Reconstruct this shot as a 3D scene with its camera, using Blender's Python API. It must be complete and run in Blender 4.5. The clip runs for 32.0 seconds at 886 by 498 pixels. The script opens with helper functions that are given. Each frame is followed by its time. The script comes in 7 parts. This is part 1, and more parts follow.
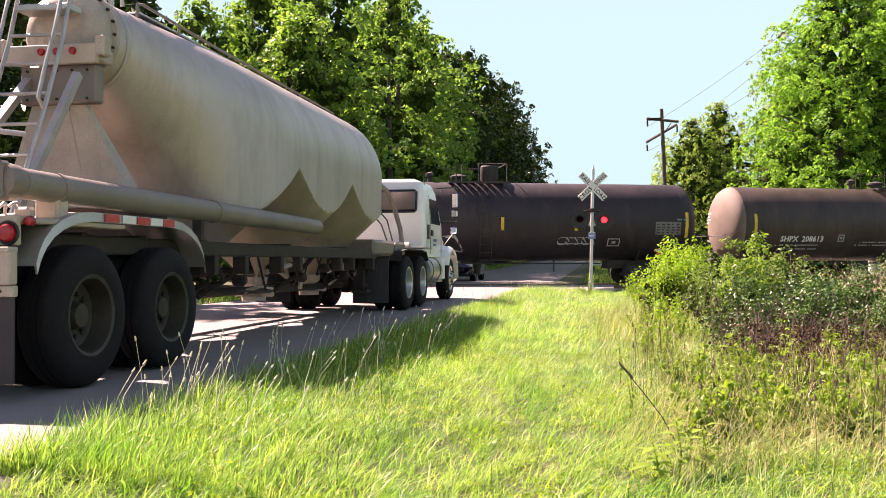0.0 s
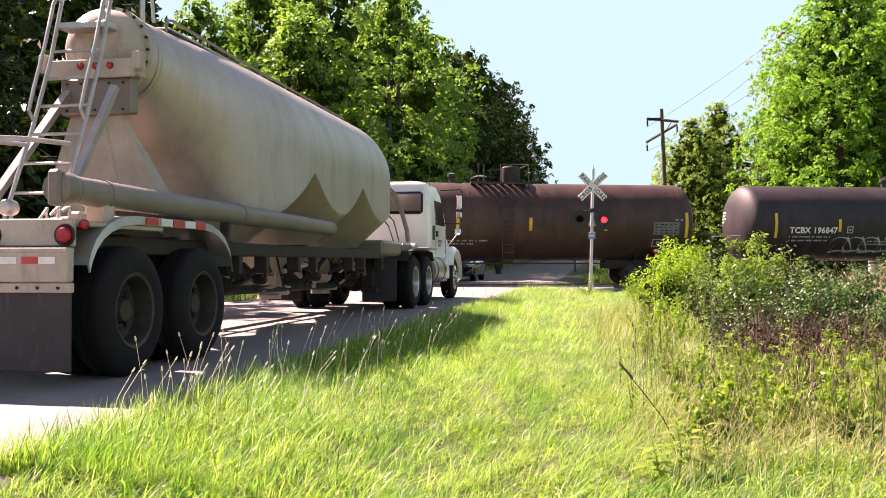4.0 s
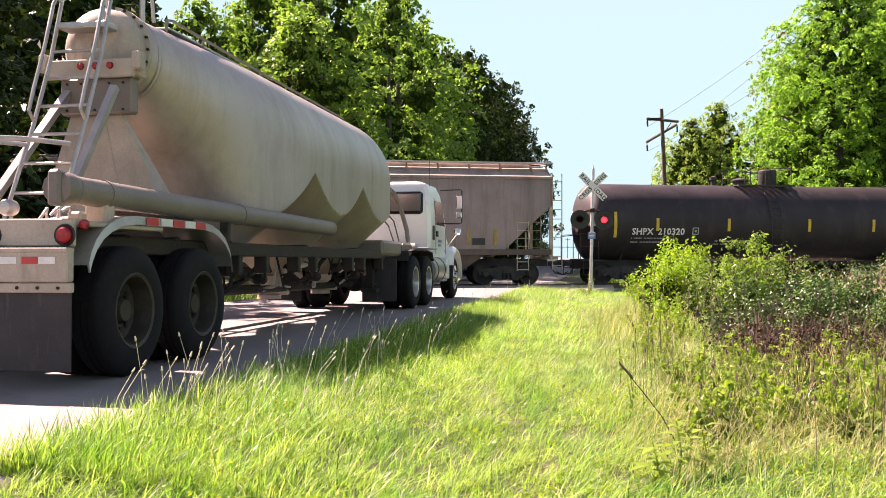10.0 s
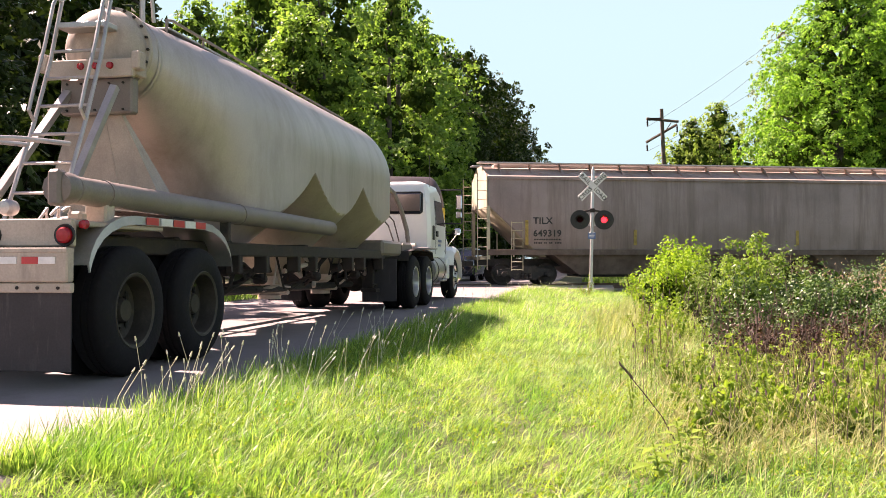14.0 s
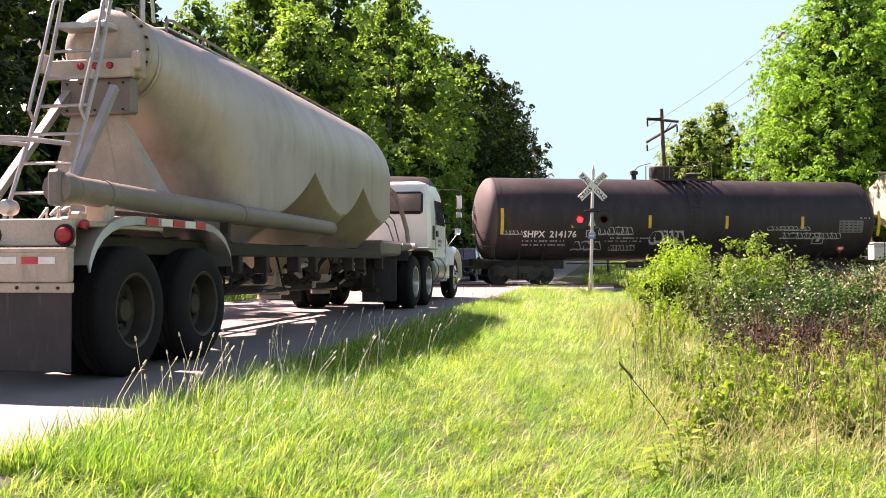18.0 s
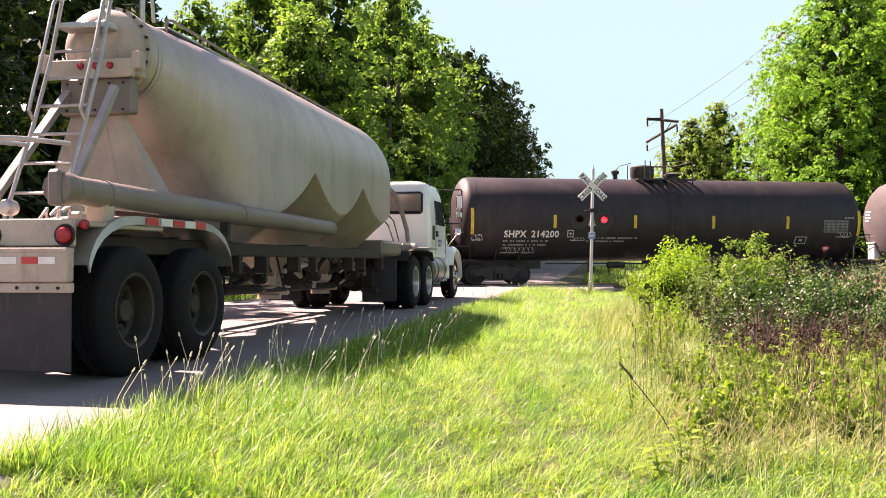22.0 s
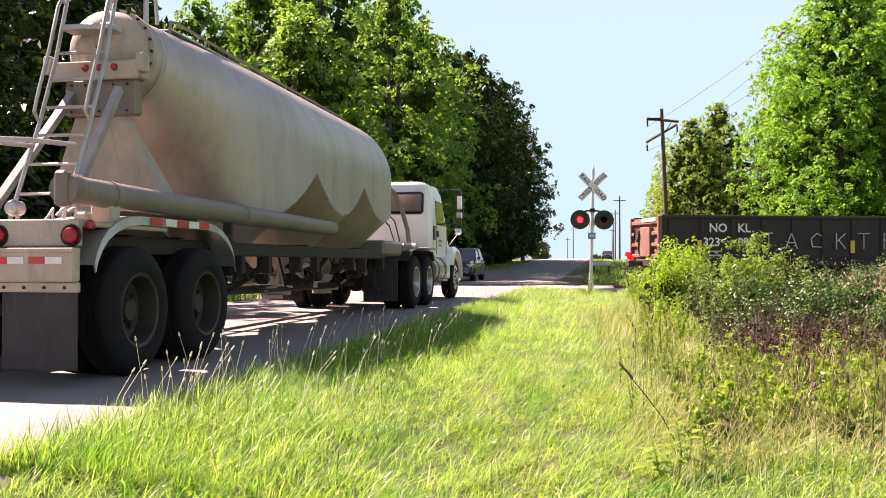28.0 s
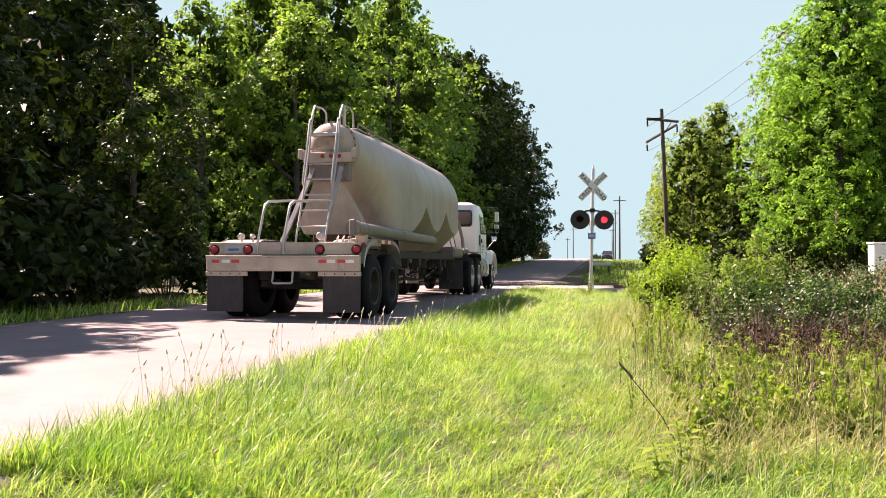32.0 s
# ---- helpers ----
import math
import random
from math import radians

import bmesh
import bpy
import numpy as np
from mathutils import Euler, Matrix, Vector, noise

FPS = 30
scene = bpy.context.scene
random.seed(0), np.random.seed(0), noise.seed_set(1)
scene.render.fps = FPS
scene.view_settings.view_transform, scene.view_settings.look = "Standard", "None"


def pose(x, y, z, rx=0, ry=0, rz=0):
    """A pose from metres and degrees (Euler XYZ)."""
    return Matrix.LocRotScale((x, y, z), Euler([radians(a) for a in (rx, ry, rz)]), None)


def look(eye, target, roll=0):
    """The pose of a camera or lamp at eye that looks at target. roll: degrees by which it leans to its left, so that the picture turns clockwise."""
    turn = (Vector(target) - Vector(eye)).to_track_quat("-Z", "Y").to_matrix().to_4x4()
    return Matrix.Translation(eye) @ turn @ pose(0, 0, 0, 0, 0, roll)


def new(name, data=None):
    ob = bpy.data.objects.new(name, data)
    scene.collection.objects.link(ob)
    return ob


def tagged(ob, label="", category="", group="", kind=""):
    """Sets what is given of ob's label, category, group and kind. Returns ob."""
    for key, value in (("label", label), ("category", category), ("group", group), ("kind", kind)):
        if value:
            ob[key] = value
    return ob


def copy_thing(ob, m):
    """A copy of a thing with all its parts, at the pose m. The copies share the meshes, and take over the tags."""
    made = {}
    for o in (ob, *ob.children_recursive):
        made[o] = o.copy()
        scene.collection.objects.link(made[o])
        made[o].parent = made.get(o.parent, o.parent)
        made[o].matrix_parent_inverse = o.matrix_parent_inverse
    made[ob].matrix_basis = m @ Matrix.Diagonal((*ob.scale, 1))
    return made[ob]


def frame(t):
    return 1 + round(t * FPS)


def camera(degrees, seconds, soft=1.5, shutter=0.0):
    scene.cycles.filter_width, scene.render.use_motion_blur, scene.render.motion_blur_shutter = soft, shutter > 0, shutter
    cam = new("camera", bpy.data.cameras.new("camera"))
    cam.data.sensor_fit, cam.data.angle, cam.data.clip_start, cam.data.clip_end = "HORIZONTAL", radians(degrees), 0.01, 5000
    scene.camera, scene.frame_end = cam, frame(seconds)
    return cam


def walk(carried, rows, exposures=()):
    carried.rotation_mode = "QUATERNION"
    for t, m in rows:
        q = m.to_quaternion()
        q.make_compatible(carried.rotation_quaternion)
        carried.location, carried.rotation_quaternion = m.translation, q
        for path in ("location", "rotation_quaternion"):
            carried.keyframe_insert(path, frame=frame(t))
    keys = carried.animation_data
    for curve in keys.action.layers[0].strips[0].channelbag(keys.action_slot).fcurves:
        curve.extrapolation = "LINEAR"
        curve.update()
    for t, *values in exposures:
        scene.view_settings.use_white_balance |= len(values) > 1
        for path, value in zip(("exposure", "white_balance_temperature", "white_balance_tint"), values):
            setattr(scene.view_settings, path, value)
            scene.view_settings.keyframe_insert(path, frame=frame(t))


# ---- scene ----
cam = camera(52.2, 32.0, soft=0.6)
EYE = pose(0, 0, 0.97, 90.5, 0, 0)
walk(cam, [(0, EYE), (32, EYE)], exposures=[(0, 1.98, 7700, 41), (14, 1.99, 7700, 41), (17, 2.01, 7700, 41), (24, 1.99, 7700, 41), (27, 1.98, 7700, 41), (28, 1.92, 7700, 41), (29, 1.87, 7700, 41), (31, 1.79, 7700, 41), (32, 1.78, 7700, 41)])

# ---- light ----
TO_SUN = Vector((-0.74, 0.58, 1.0)).normalized()
world = bpy.data.worlds.new("world")
scene.world = world
world.use_nodes = True
wt = world.node_tree
sky = wt.nodes.new("ShaderNodeTexSky")
sky.sky_type, sky.sun_disc = "NISHITA", False
sky.sun_elevation = math.asin(TO_SUN.z)
sky.sun_rotation = math.atan2(TO_SUN.x, TO_SUN.y) % (2 * math.pi)
sky.air_density, sky.dust_density, sky.ozone_density = 1.0, 0.3, 1.5
tint = wt.nodes.new("ShaderNodeMix")
tint.data_type, tint.blend_type = "RGBA", "MULTIPLY"
tint.inputs[0].default_value, tint.inputs[7].default_value = 1.0, (0.74, 0.6, 0.76, 1)
wt.links.new(sky.outputs[0], tint.inputs[6])
# hazy band of even pale cyan above the horizon, clear sky overhead
coord = wt.nodes.new("ShaderNodeTexCoord")
split = wt.nodes.new("ShaderNodeSeparateXYZ")
wt.links.new(coord.outputs["Generated"], split.inputs[0])
rise = wt.nodes.new("ShaderNodeMapRange")
rise.interpolation_type = "SMOOTHSTEP"
rise.inputs["From Min"].default_value, rise.inputs["From Max"].default_value = 0.22, 0.75
rise.inputs["To Min"].default_value, rise.inputs["To Max"].default_value = 0.0, 0.85
wt.links.new(split.outputs["Z"], rise.inputs["Value"])
haze = wt.nodes.new("ShaderNodeMix")
haze.data_type = "RGBA"
haze.inputs[6].default_value = (2.8, 5.15, 5.65, 1)
wt.links.new(rise.outputs[0], haze.inputs[0])
wt.links.new(tint.outputs[2], haze.inputs[7])
wt.links.new(haze.outputs[2], wt.nodes["Background"].inputs[0])
wt.nodes["Background"].inputs[1].default_value = 0.05
sun = new("sun", bpy.data.lights.new("sun", "SUN"))
sun.data.energy, sun.data.angle, sun.data.color = 5.0, radians(0.53), (1.0, 0.95, 0.86)
sun.matrix_world = look((0, 0, 40), Vector((0, 0, 40)) - TO_SUN)

# ---- plan: road axes u (to the road's right), v (along the road) ----
PSI = radians(10.34)
CP, SP = math.cos(PSI), math.sin(PSI)
ROAD_R, ROAD_L = -2.5, -8.7
TRACK_O, TRACK_A = Vector((3.78, 36.4, 0)), radians(8.5)
TX, TY = math.cos(TRACK_A), math.sin(TRACK_A)
RAIL_Z = -0.12


def xy(u, v):
    return u * CP + v * SP, -u * SP + v * CP


def uv(x, y):
    return x * CP - y * SP, x * SP + y * CP


ROAD_V = [-60, 7, 24, 36, 46, 62, 118, 145, 230, 500, 4000]
ROAD_Z = [0, 0, -0.1, -0.15, -0.24, -0.1, 0.62, 0.7, 0.1, -3, -30]


def road_z(v):
    return np.interp(v, ROAD_V, ROAD_Z)


def sm(a, b, x):
    t = np.clip((x - a) / (b - a), 0, 1)
    return t * t * (3 - 2 * t)


def ground_z(u, v):
    z = road_z(v)
    right = -0.16 * sm(ROAD_R, ROAD_R + 2.5, u) + 0.12 * sm(4, 9, u) * sm(30, 20, v)
    left = -0.14 * sm(ROAD_L, ROAD_L - 2, u) + 0.5 * sm(ROAD_L - 2, ROAD_L - 12, u)
    lumps = 0.03 * np.sin(u * 1.7 + 0.6 * np.sin(v * 0.9)) * np.cos(v * 1.3) * sm(ROAD_R, ROAD_R + 1, u)
    return z + right + left + lumps


# ---- materials ----
def ramp(nt, fac, c1, c2, p1=0.3, p2=0.7):
    r = nt.nodes.new("ShaderNodeValToRGB")
    r.color_ramp.elements[0].position, r.color_ramp.elements[0].color = p1, (*c1, 1)
    r.color_ramp.elements[1].position, r.color_ramp.elements[1].color = p2, (*c2, 1)
    nt.links.new(fac, r.inputs[0])
    return r.outputs[0]


def mixrgb(nt, fac, a, b, mode="MIX"):
    m = nt.nodes.new("ShaderNodeMix")
    m.data_type, m.blend_type = "RGBA", mode
    ins = [s for s in m.inputs if s.enabled]
    for s, val in zip(ins, (fac, a, b)):
        if isinstance(val, bpy.types.NodeSocket):
            nt.links.new(val, s)
        elif isinstance(val, (int, float)):
            s.default_value = val
        else:
            s.default_value = (*val, 1)
    return [s for s in m.outputs if s.enabled][0]


def tex_noise(nt, vec, scale, detail=6, rough=0.6, stretch=None):
    if stretch:
        mp = nt.nodes.new("ShaderNodeMapping")
        mp.inputs["Scale"].default_value = stretch
        nt.links.new(vec, mp.inputs[0])
        vec = mp.outputs[0]
    n = nt.nodes.new("ShaderNodeTexNoise")
    n.inputs["Scale"].default_value, n.inputs["Detail"].default_value, n.inputs["Roughness"].default_value = scale, detail, rough
    nt.links.new(vec, n.inputs["Vector"])
    return n.outputs["Fac"]


def scaled(c, k):
    return tuple(min(1, a * k) for a in c)


def mat(name, col, rough=0.6, metal=0.0, var=0.2, scale=1.5, stain=None, stain_at=(0.55, 0.75), stretch=None,
        bump=0.05, bscale=60, spec=0.5, coat=0.0, rvar=0.1):
    m = bpy.data.materials.new(name)
    m.use_nodes = True
    nt = m.node_tree
    b = nt.nodes["Principled BSDF"]
    tc = nt.nodes.new("ShaderNodeTexCoord").outputs["Object"]
    big = tex_noise(nt, tc, scale)
    fine = tex_noise(nt, tc, bscale, 4)
    c = ramp(nt, big, scaled(col, 1 - var), scaled(col, 1 + var))
    f = ramp(nt, fine, (1 - var * 0.7,) * 3, (1.0,) * 3, 0.35, 0.65)
    c = mixrgb(nt, 1.0, c, f, "MULTIPLY")
    if stain:
        s = tex_noise(nt, tc, scale * 2.3, 8, 0.7, stretch)
        k = ramp(nt, s, (0, 0, 0), (1, 1, 1), *stain_at)
        c = mixrgb(nt, k, c, stain)
    nt.links.new(c, b.inputs["Base Color"])
    r = nt.nodes.new("ShaderNodeMapRange")
    r.inputs["To Min"].default_value, r.inputs["To Max"].default_value = max(0.02, rough - rvar), min(1, rough + rvar)
    nt.links.new(big, r.inputs["Value"])
    nt.links.new(r.outputs[0], b.inputs["Roughness"])
    b.inputs["Metallic"].default_value = metal
    b.inputs["Specular IOR Level"].default_value = spec
    b.inputs["Coat Weight"].default_value = coat
    if bump:
        bp = nt.nodes.new("ShaderNodeBump")
        bp.inputs["Strength"].default_value, bp.inputs["Distance"].default_value = bump, 0.02
        nt.links.new(fine, bp.inputs["Height"])
        nt.links.new(bp.outputs[0], b.inputs["Normal"])
    return m


def leaf_mat(name, c1, c2, trans=0.4, dry=None, dry_amount=0.85, pscale=0.7, low=(0.72, 0.78, 0.7), spec=0.13):
    m = bpy.data.materials.new(name)
    m.use_nodes = True
    nt = m.node_tree
    b = nt.nodes["Principled BSDF"]
    rnd = nt.nodes.new("ShaderNodeNewGeometry").outputs["Random Per Island"]
    tc = nt.nodes.new("ShaderNodeTexCoord").outputs["Object"]
    c = ramp(nt, rnd, c1, c2, 0.0, 1.0)
    patch = tex_noise(nt, tc, pscale, 3)
    c = mixrgb(nt, 1.0, c, ramp(nt, patch, low, (1.0, 1.0, 1.0), 0.35, 0.65), "MULTIPLY")
    if dry:
        mm = nt.nodes.new("ShaderNodeMath")
        mm.operation = "MULTIPLY"
        mm.inputs[1].default_value = 7.31
        fr = nt.nodes.new("ShaderNodeMath")
        fr.operation = "FRACT"
        nt.links.new(rnd, mm.inputs[0])
        nt.links.new(mm.outputs[0], fr.inputs[0])
        k = ramp(nt, fr.outputs[0], (0, 0, 0), (1, 1, 1), dry_amount, min(1, dry_amount + 0.05))
        c = mixrgb(nt, k, c, dry)
    nt.links.new(c, b.inputs["Base Color"])
    b.inputs["Roughness"].default_value = 0.4
    b.inputs["Specular IOR Level"].default_value = spec
    tr = nt.nodes.new("ShaderNodeBsdfTranslucent")
    warm = mixrgb(nt, 1.0, c, (1.0, 0.97, 0.62), "MULTIPLY")
    br = mixrgb(nt, 1.0, warm, (1.5, 1.6, 1.3), "MULTIPLY")
    nt.links.new(br, tr.inputs[0])
    ms = nt.nodes.new("ShaderNodeMixShader")
    ms.inputs[0].default_value = trans
    nt.links.new(b.outputs[0], ms.inputs[1])
    nt.links.new(tr.outputs[0], ms.inputs[2])
    nt.links.new(ms.outputs[0], nt.nodes["Material Output"].inputs[0])
    return m


def glow_mat(name, col, strength):
    m = bpy.data.materials.new(name)
    m.use_nodes = True
    b = m.node_tree.nodes["Principled BSDF"]
    b.inputs["Base Color"].default_value = (*col, 1)
    b.inputs["Emission Color"].default_value = (*col, 1)
    b.inputs["Emission Strength"].default_value = strength
    return m


def glass_mat(name, col, rough=0.03):
    m = bpy.data.materials.new(name)
    m.use_nodes = True
    b = m.node_tree.nodes["Principled BSDF"]
    b.inputs["Base Color"].default_value = (*col, 1)
    b.inputs["Roughness"].default_value = rough
    b.inputs["Transmission Weight"].default_value = 1.0
    b.inputs["IOR"].default_value = 1.1
    return m


M_ROAD = mat("road_asphalt", (0.235, 0.205, 0.198), 0.9, var=0.12, scale=0.6, stain=(0.18, 0.155, 0.15), stain_at=(0.5, 0.75), bump=0.3, bscale=45)
M_CROSS = mat("crossing_asphalt", (0.36, 0.32, 0.29), 0.9, var=0.2, scale=0.9, bump=0.3, bscale=40)
M_GROUND = mat("soil_and_turf", (0.07, 0.085, 0.03), 0.95, var=0.4, scale=0.5, stain=(0.13, 0.1, 0.06), bump=0.5, bscale=12)
M_BALLAST = mat("ballast_stone", (0.28, 0.26, 0.24), 0.95, var=0.35, scale=4, bump=1.0, bscale=14)
M_RAIL = mat("rail_steel", (0.18, 0.12, 0.09), 0.6, 0.5, var=0.3, scale=2)
M_RAILTOP = mat("rail_head", (0.55, 0.53, 0.5), 0.25, 1.0, var=0.1, scale=2)
M_TIE = mat("creosoted_wood", (0.09, 0.07, 0.055), 0.9, var=0.35, scale=3, bump=0.5, bscale=20)
M_TANK = mat("tank_silver_paint", (0.46, 0.405, 0.375), 0.48, 0.4, var=0.12, scale=0.8, stain=(0.27, 0.23, 0.18), stain_at=(0.45, 0.8), stretch=(1, 1, 0.2), bump=0.02)
M_CONE = mat("darker_olive_cones", (0.32, 0.28, 0.2), 0.55, 0.25, var=0.2, scale=1.6, stain=(0.16, 0.13, 0.08), stretch=(1, 1, 0.3), bump=0.04)
M_TUBE = mat("dusty_brown_tube", (0.21, 0.17, 0.15), 0.55, 0.12, var=0.2, scale=1.5, stain=(0.15, 0.12, 0.1), bump=0.08)
M_DUSTY = mat("dusty_cream_paint", (0.45, 0.37, 0.31), 0.75, var=0.2, scale=2.0, stain=(0.28, 0.23, 0.19), stretch=(1, 1, 0.3), bump=0.1)
M_ALU = mat("dull_aluminium", (0.43, 0.41, 0.395), 0.42, 0.6, var=0.15, scale=4, stain=(0.4, 0.37, 0.33), bump=0.03)
M_GRIME = mat("grimy_steel", (0.03, 0.023, 0.02), 0.8, 0.2, var=0.4, scale=3, stain=(0.075, 0.044, 0.03), bump=0.2)
M_FRAME = mat("dusty_brown_frame", (0.04, 0.029, 0.023), 0.8, 0.1, var=0.3, scale=3, stain=(0.085, 0.055, 0.04), bump=0.15)
M_TYRE = mat("tyre_rubber", (0.008, 0.0068, 0.008), 0.85, var=0.3, scale=4, stain=(0.017, 0.014, 0.015), bump=0.2, bscale=30, spec=0.3)
M_RIM = mat("steel_rim_tan", (0.05, 0.04, 0.03), 0.6, 0.3, var=0.3, scale=6, stain=(0.075, 0.055, 0.045))
M_RIMALU = mat("polished_rim", (0.5, 0.49, 0.48), 0.35, 0.9, var=0.15, scale=6)
M_FLAP = mat("black_rubber_flap", (0.036, 0.03, 0.033), 0.7, var=0.3, scale=3, stain=(0.08, 0.066, 0.064), stretch=(3, 3, 0.4), bump=0.05)
M_WHITE = mat("white_cab_paint", (0.8, 0.79, 0.77), 0.3, var=0.05, scale=2, coat=0.3, bump=0)
M_BLUE = mat("blue_cab_stripe", (0.05, 0.13, 0.3), 0.3, var=0.1, scale=3, bump=0)
M_CHROME = mat("chrome", (0.75, 0.75, 0.75), 0.12, 1.0, var=0.1, scale=5, bump=0)
M_BLACK = mat("black_plastic", (0.02, 0.02, 0.021), 0.5, var=0.3, scale=5, bump=0.05)
M_GLASS = mat("dark_window_glass", (0.03, 0.034, 0.036), 0.06, var=0.2, scale=2, bump=0, spec=0.8, rvar=0.02)
M_REDLENS = mat("red_lens", (0.36, 0.012, 0.018), 0.2, var=0.15, scale=20, bump=0.05)
M_REDGLOW = glow_mat("lit_red_lamp", (1.0, 0.05, 0.06), 1.2)
M_TAILGLOW = glow_mat("lit_marker_lamp", (0.9, 0.012, 0.012), 0.35)
M_TAPE_R = mat("red_reflective_tape", (0.6, 0.05, 0.05), 0.4, var=0.1, scale=10, bump=0)
M_TAPE_W = mat("white_reflective_tape", (0.75, 0.72, 0.7), 0.4, var=0.1, scale=10, bump=0)
M_CARBLACK = mat("weathered_black_paint", (0.033, 0.025, 0.029), 0.58, var=0.35, scale=0.7, stain=(0.07, 0.05, 0.048), stain_at=(0.5, 0.85), stretch=(1, 1, 0.25), bump=0.03, spec=0.35)
M_CARBROWN = mat("rust_brown_tank_paint", (0.06, 0.032, 0.025), 0.5, var=0.35, scale=0.6, stain=(0.105, 0.052, 0.038), stain_at=(0.45, 0.8), stretch=(1, 1, 0.25), bump=0.05, spec=0.35)
M_CARBROWN2 = mat("dusty_brown_black_paint", (0.05, 0.036, 0.032), 0.5, var=0.35, scale=0.6, stain=(0.09, 0.062, 0.048), stain_at=(0.45, 0.8), stretch=(1, 1, 0.25), bump=0.05, spec=0.35)
M_HOPPER = mat("weathered_grey_paint", (0.33, 0.262, 0.252), 0.7, var=0.3, scale=0.35, stain=(0.15, 0.112, 0.1), stain_at=(0.46, 0.72), stretch=(2.2, 1, 0.16), bump=0.05)
M_HOPEND = mat("cream_grey_end_paint", (0.5, 0.44, 0.32), 0.75, var=0.2, scale=1.0, stain=(0.26, 0.14, 0.07), stain_at=(0.55, 0.8), bump=0.1)
M_HOPROOF = mat("rust_streaked_roof", (0.4, 0.31, 0.26), 0.8, var=0.35, scale=0.8, stain=(0.22, 0.1, 0.06), bump=0.1)
M_HOPRUST = mat("rusty_hopper_plate", (0.17, 0.125, 0.1), 0.8, var=0.35, scale=0.6, stain=(0.08, 0.05, 0.038), stain_at=(0.42, 0.7), bump=0.1)
M_GON = mat("dark_brown_gondola_paint", (0.026, 0.016, 0.0145), 0.7, var=0.3, scale=0.6, stain=(0.055, 0.031, 0.025), stretch=(1, 1, 0.25), bump=0.08)
M_HEADMAUVE = mat("mauve_dusty_tank_end", (0.085, 0.064, 0.066), 0.75, var=0.2, scale=1.0, stain=(0.055, 0.04, 0.038), bump=0.05)
M_HEADTAN = mat("tan_dusty_tank_end", (0.18, 0.13, 0.105), 0.75, var=0.25, scale=1.0, stain=(0.14, 0.09, 0.07), bump=0.05)
M_RUST = mat("red_rust", (0.21, 0.1, 0.078), 0.85, var=0.35, scale=1.5, stain=(0.13, 0.06, 0.048), bump=0.2)
M_BOGIE = mat("dark_cast_steel", (0.05, 0.045, 0.042), 0.75, 0.2, var=0.4, scale=3, stain=(0.1, 0.075, 0.06), bump=0.15)
M_YELLOW = mat("yellow_reflector", (0.72, 0.47, 0.04), 0.5, var=0.2, scale=5, bump=0)
M_DIRTYYEL = mat("dirty_yellow_reflector", (0.42, 0.29, 0.07), 0.7, var=0.4, scale=9, stain=(0.2, 0.17, 0.14), bump=0)
M_LETTER = mat("white_lettering", (0.75, 0.73, 0.72), 0.6, var=0.15, scale=8, bump=0)
M_LETTERK = mat("black_lettering", (0.03, 0.03, 0.03), 0.6, var=0.2, scale=8, bump=0)
M_SPRAY = mat("grey_spray_paint", (0.42, 0.42, 0.43), 0.6, var=0.25, scale=4, bump=0)
M_PANEL = mat("faded_grey_panel", (0.17, 0.165, 0.165), 0.7, var=0.3, scale=4, stain=(0.08, 0.07, 0.07), bump=0)
M_SIGN = mat("white_sign_sheet", (0.72, 0.72, 0.7), 0.5, var=0.1, scale=5, bump=0)
M_MAST = mat("galvanised_mast", (0.55, 0.55, 0.54), 0.45, 0.5, var=0.15, scale=6)
M_SIGNBLUE = mat("blue_sign", (0.12, 0.2, 0.42), 0.5, var=0.1, scale=6, bump=0)
M_POLE = mat("weathered_pole_wood", (0.12, 0.095, 0.075), 0.9, var=0.3, scale=3, stretch=(6, 6, 0.3), stain=(0.2, 0.17, 0.14), bump=0.4)
M_BARK = mat("bark", (0.10, 0.085, 0.07), 0.95, var=0.35, scale=2, stretch=(4, 4, 0.5), stain=(0.16, 0.14, 0.12), bump=0.8, bscale=14)
# shade and backlight of the wood are put into this dark leaf colour
M_LEAF_SHADE = leaf_mat("shade_dark_leaves", (0.018, 0.037, 0.01), (0.045, 0.078, 0.02), 0.14)
M_LEAF_M = leaf_mat("green_leaves", (0.1, 0.19, 0.03), (0.24, 0.35, 0.065), 0.36)
M_LEAF_L = leaf_mat("bright_maple_leaves", (0.095, 0.24, 0.034), (0.27, 0.48, 0.09), 0.5)
M_LEAF_S = leaf_mat("silvery_sparse_leaves", (0.2, 0.25, 0.16), (0.4, 0.45, 0.33), 0.3)
M_LEAF_E = leaf_mat("wood_edge_leaves", (0.095, 0.2, 0.04), (0.26, 0.42, 0.1), 0.42)
M_LEAF_G = leaf_mat("pale_grey_green_leaves", (0.15, 0.25, 0.06), (0.33, 0.44, 0.13), 0.45)
M_SHRUB = leaf_mat("shrub_leaves", (0.12, 0.25, 0.022), (0.31, 0.46, 0.05), 0.42)
M_BRAMBLE = leaf_mat("bramble_leaves", (0.025, 0.065, 0.014), (0.11, 0.2, 0.05), 0.16, spec=0.25)
# near-black leaf tone: the shade of crown gaps put into colour
M_CORE_SHADE = leaf_mat("leaves_coloured_as_shade", (0.03, 0.06, 0.014), (0.06, 0.1, 0.024), 0.1, spec=0.0)
M_GRASS = leaf_mat("grass_blades", (0.05, 0.135, 0.022), (0.47, 0.64, 0.17), 0.38, dry=(0.58, 0.5, 0.33), dry_amount=0.945, pscale=2.2, low=(0.42, 0.68, 0.42), spec=0.2)
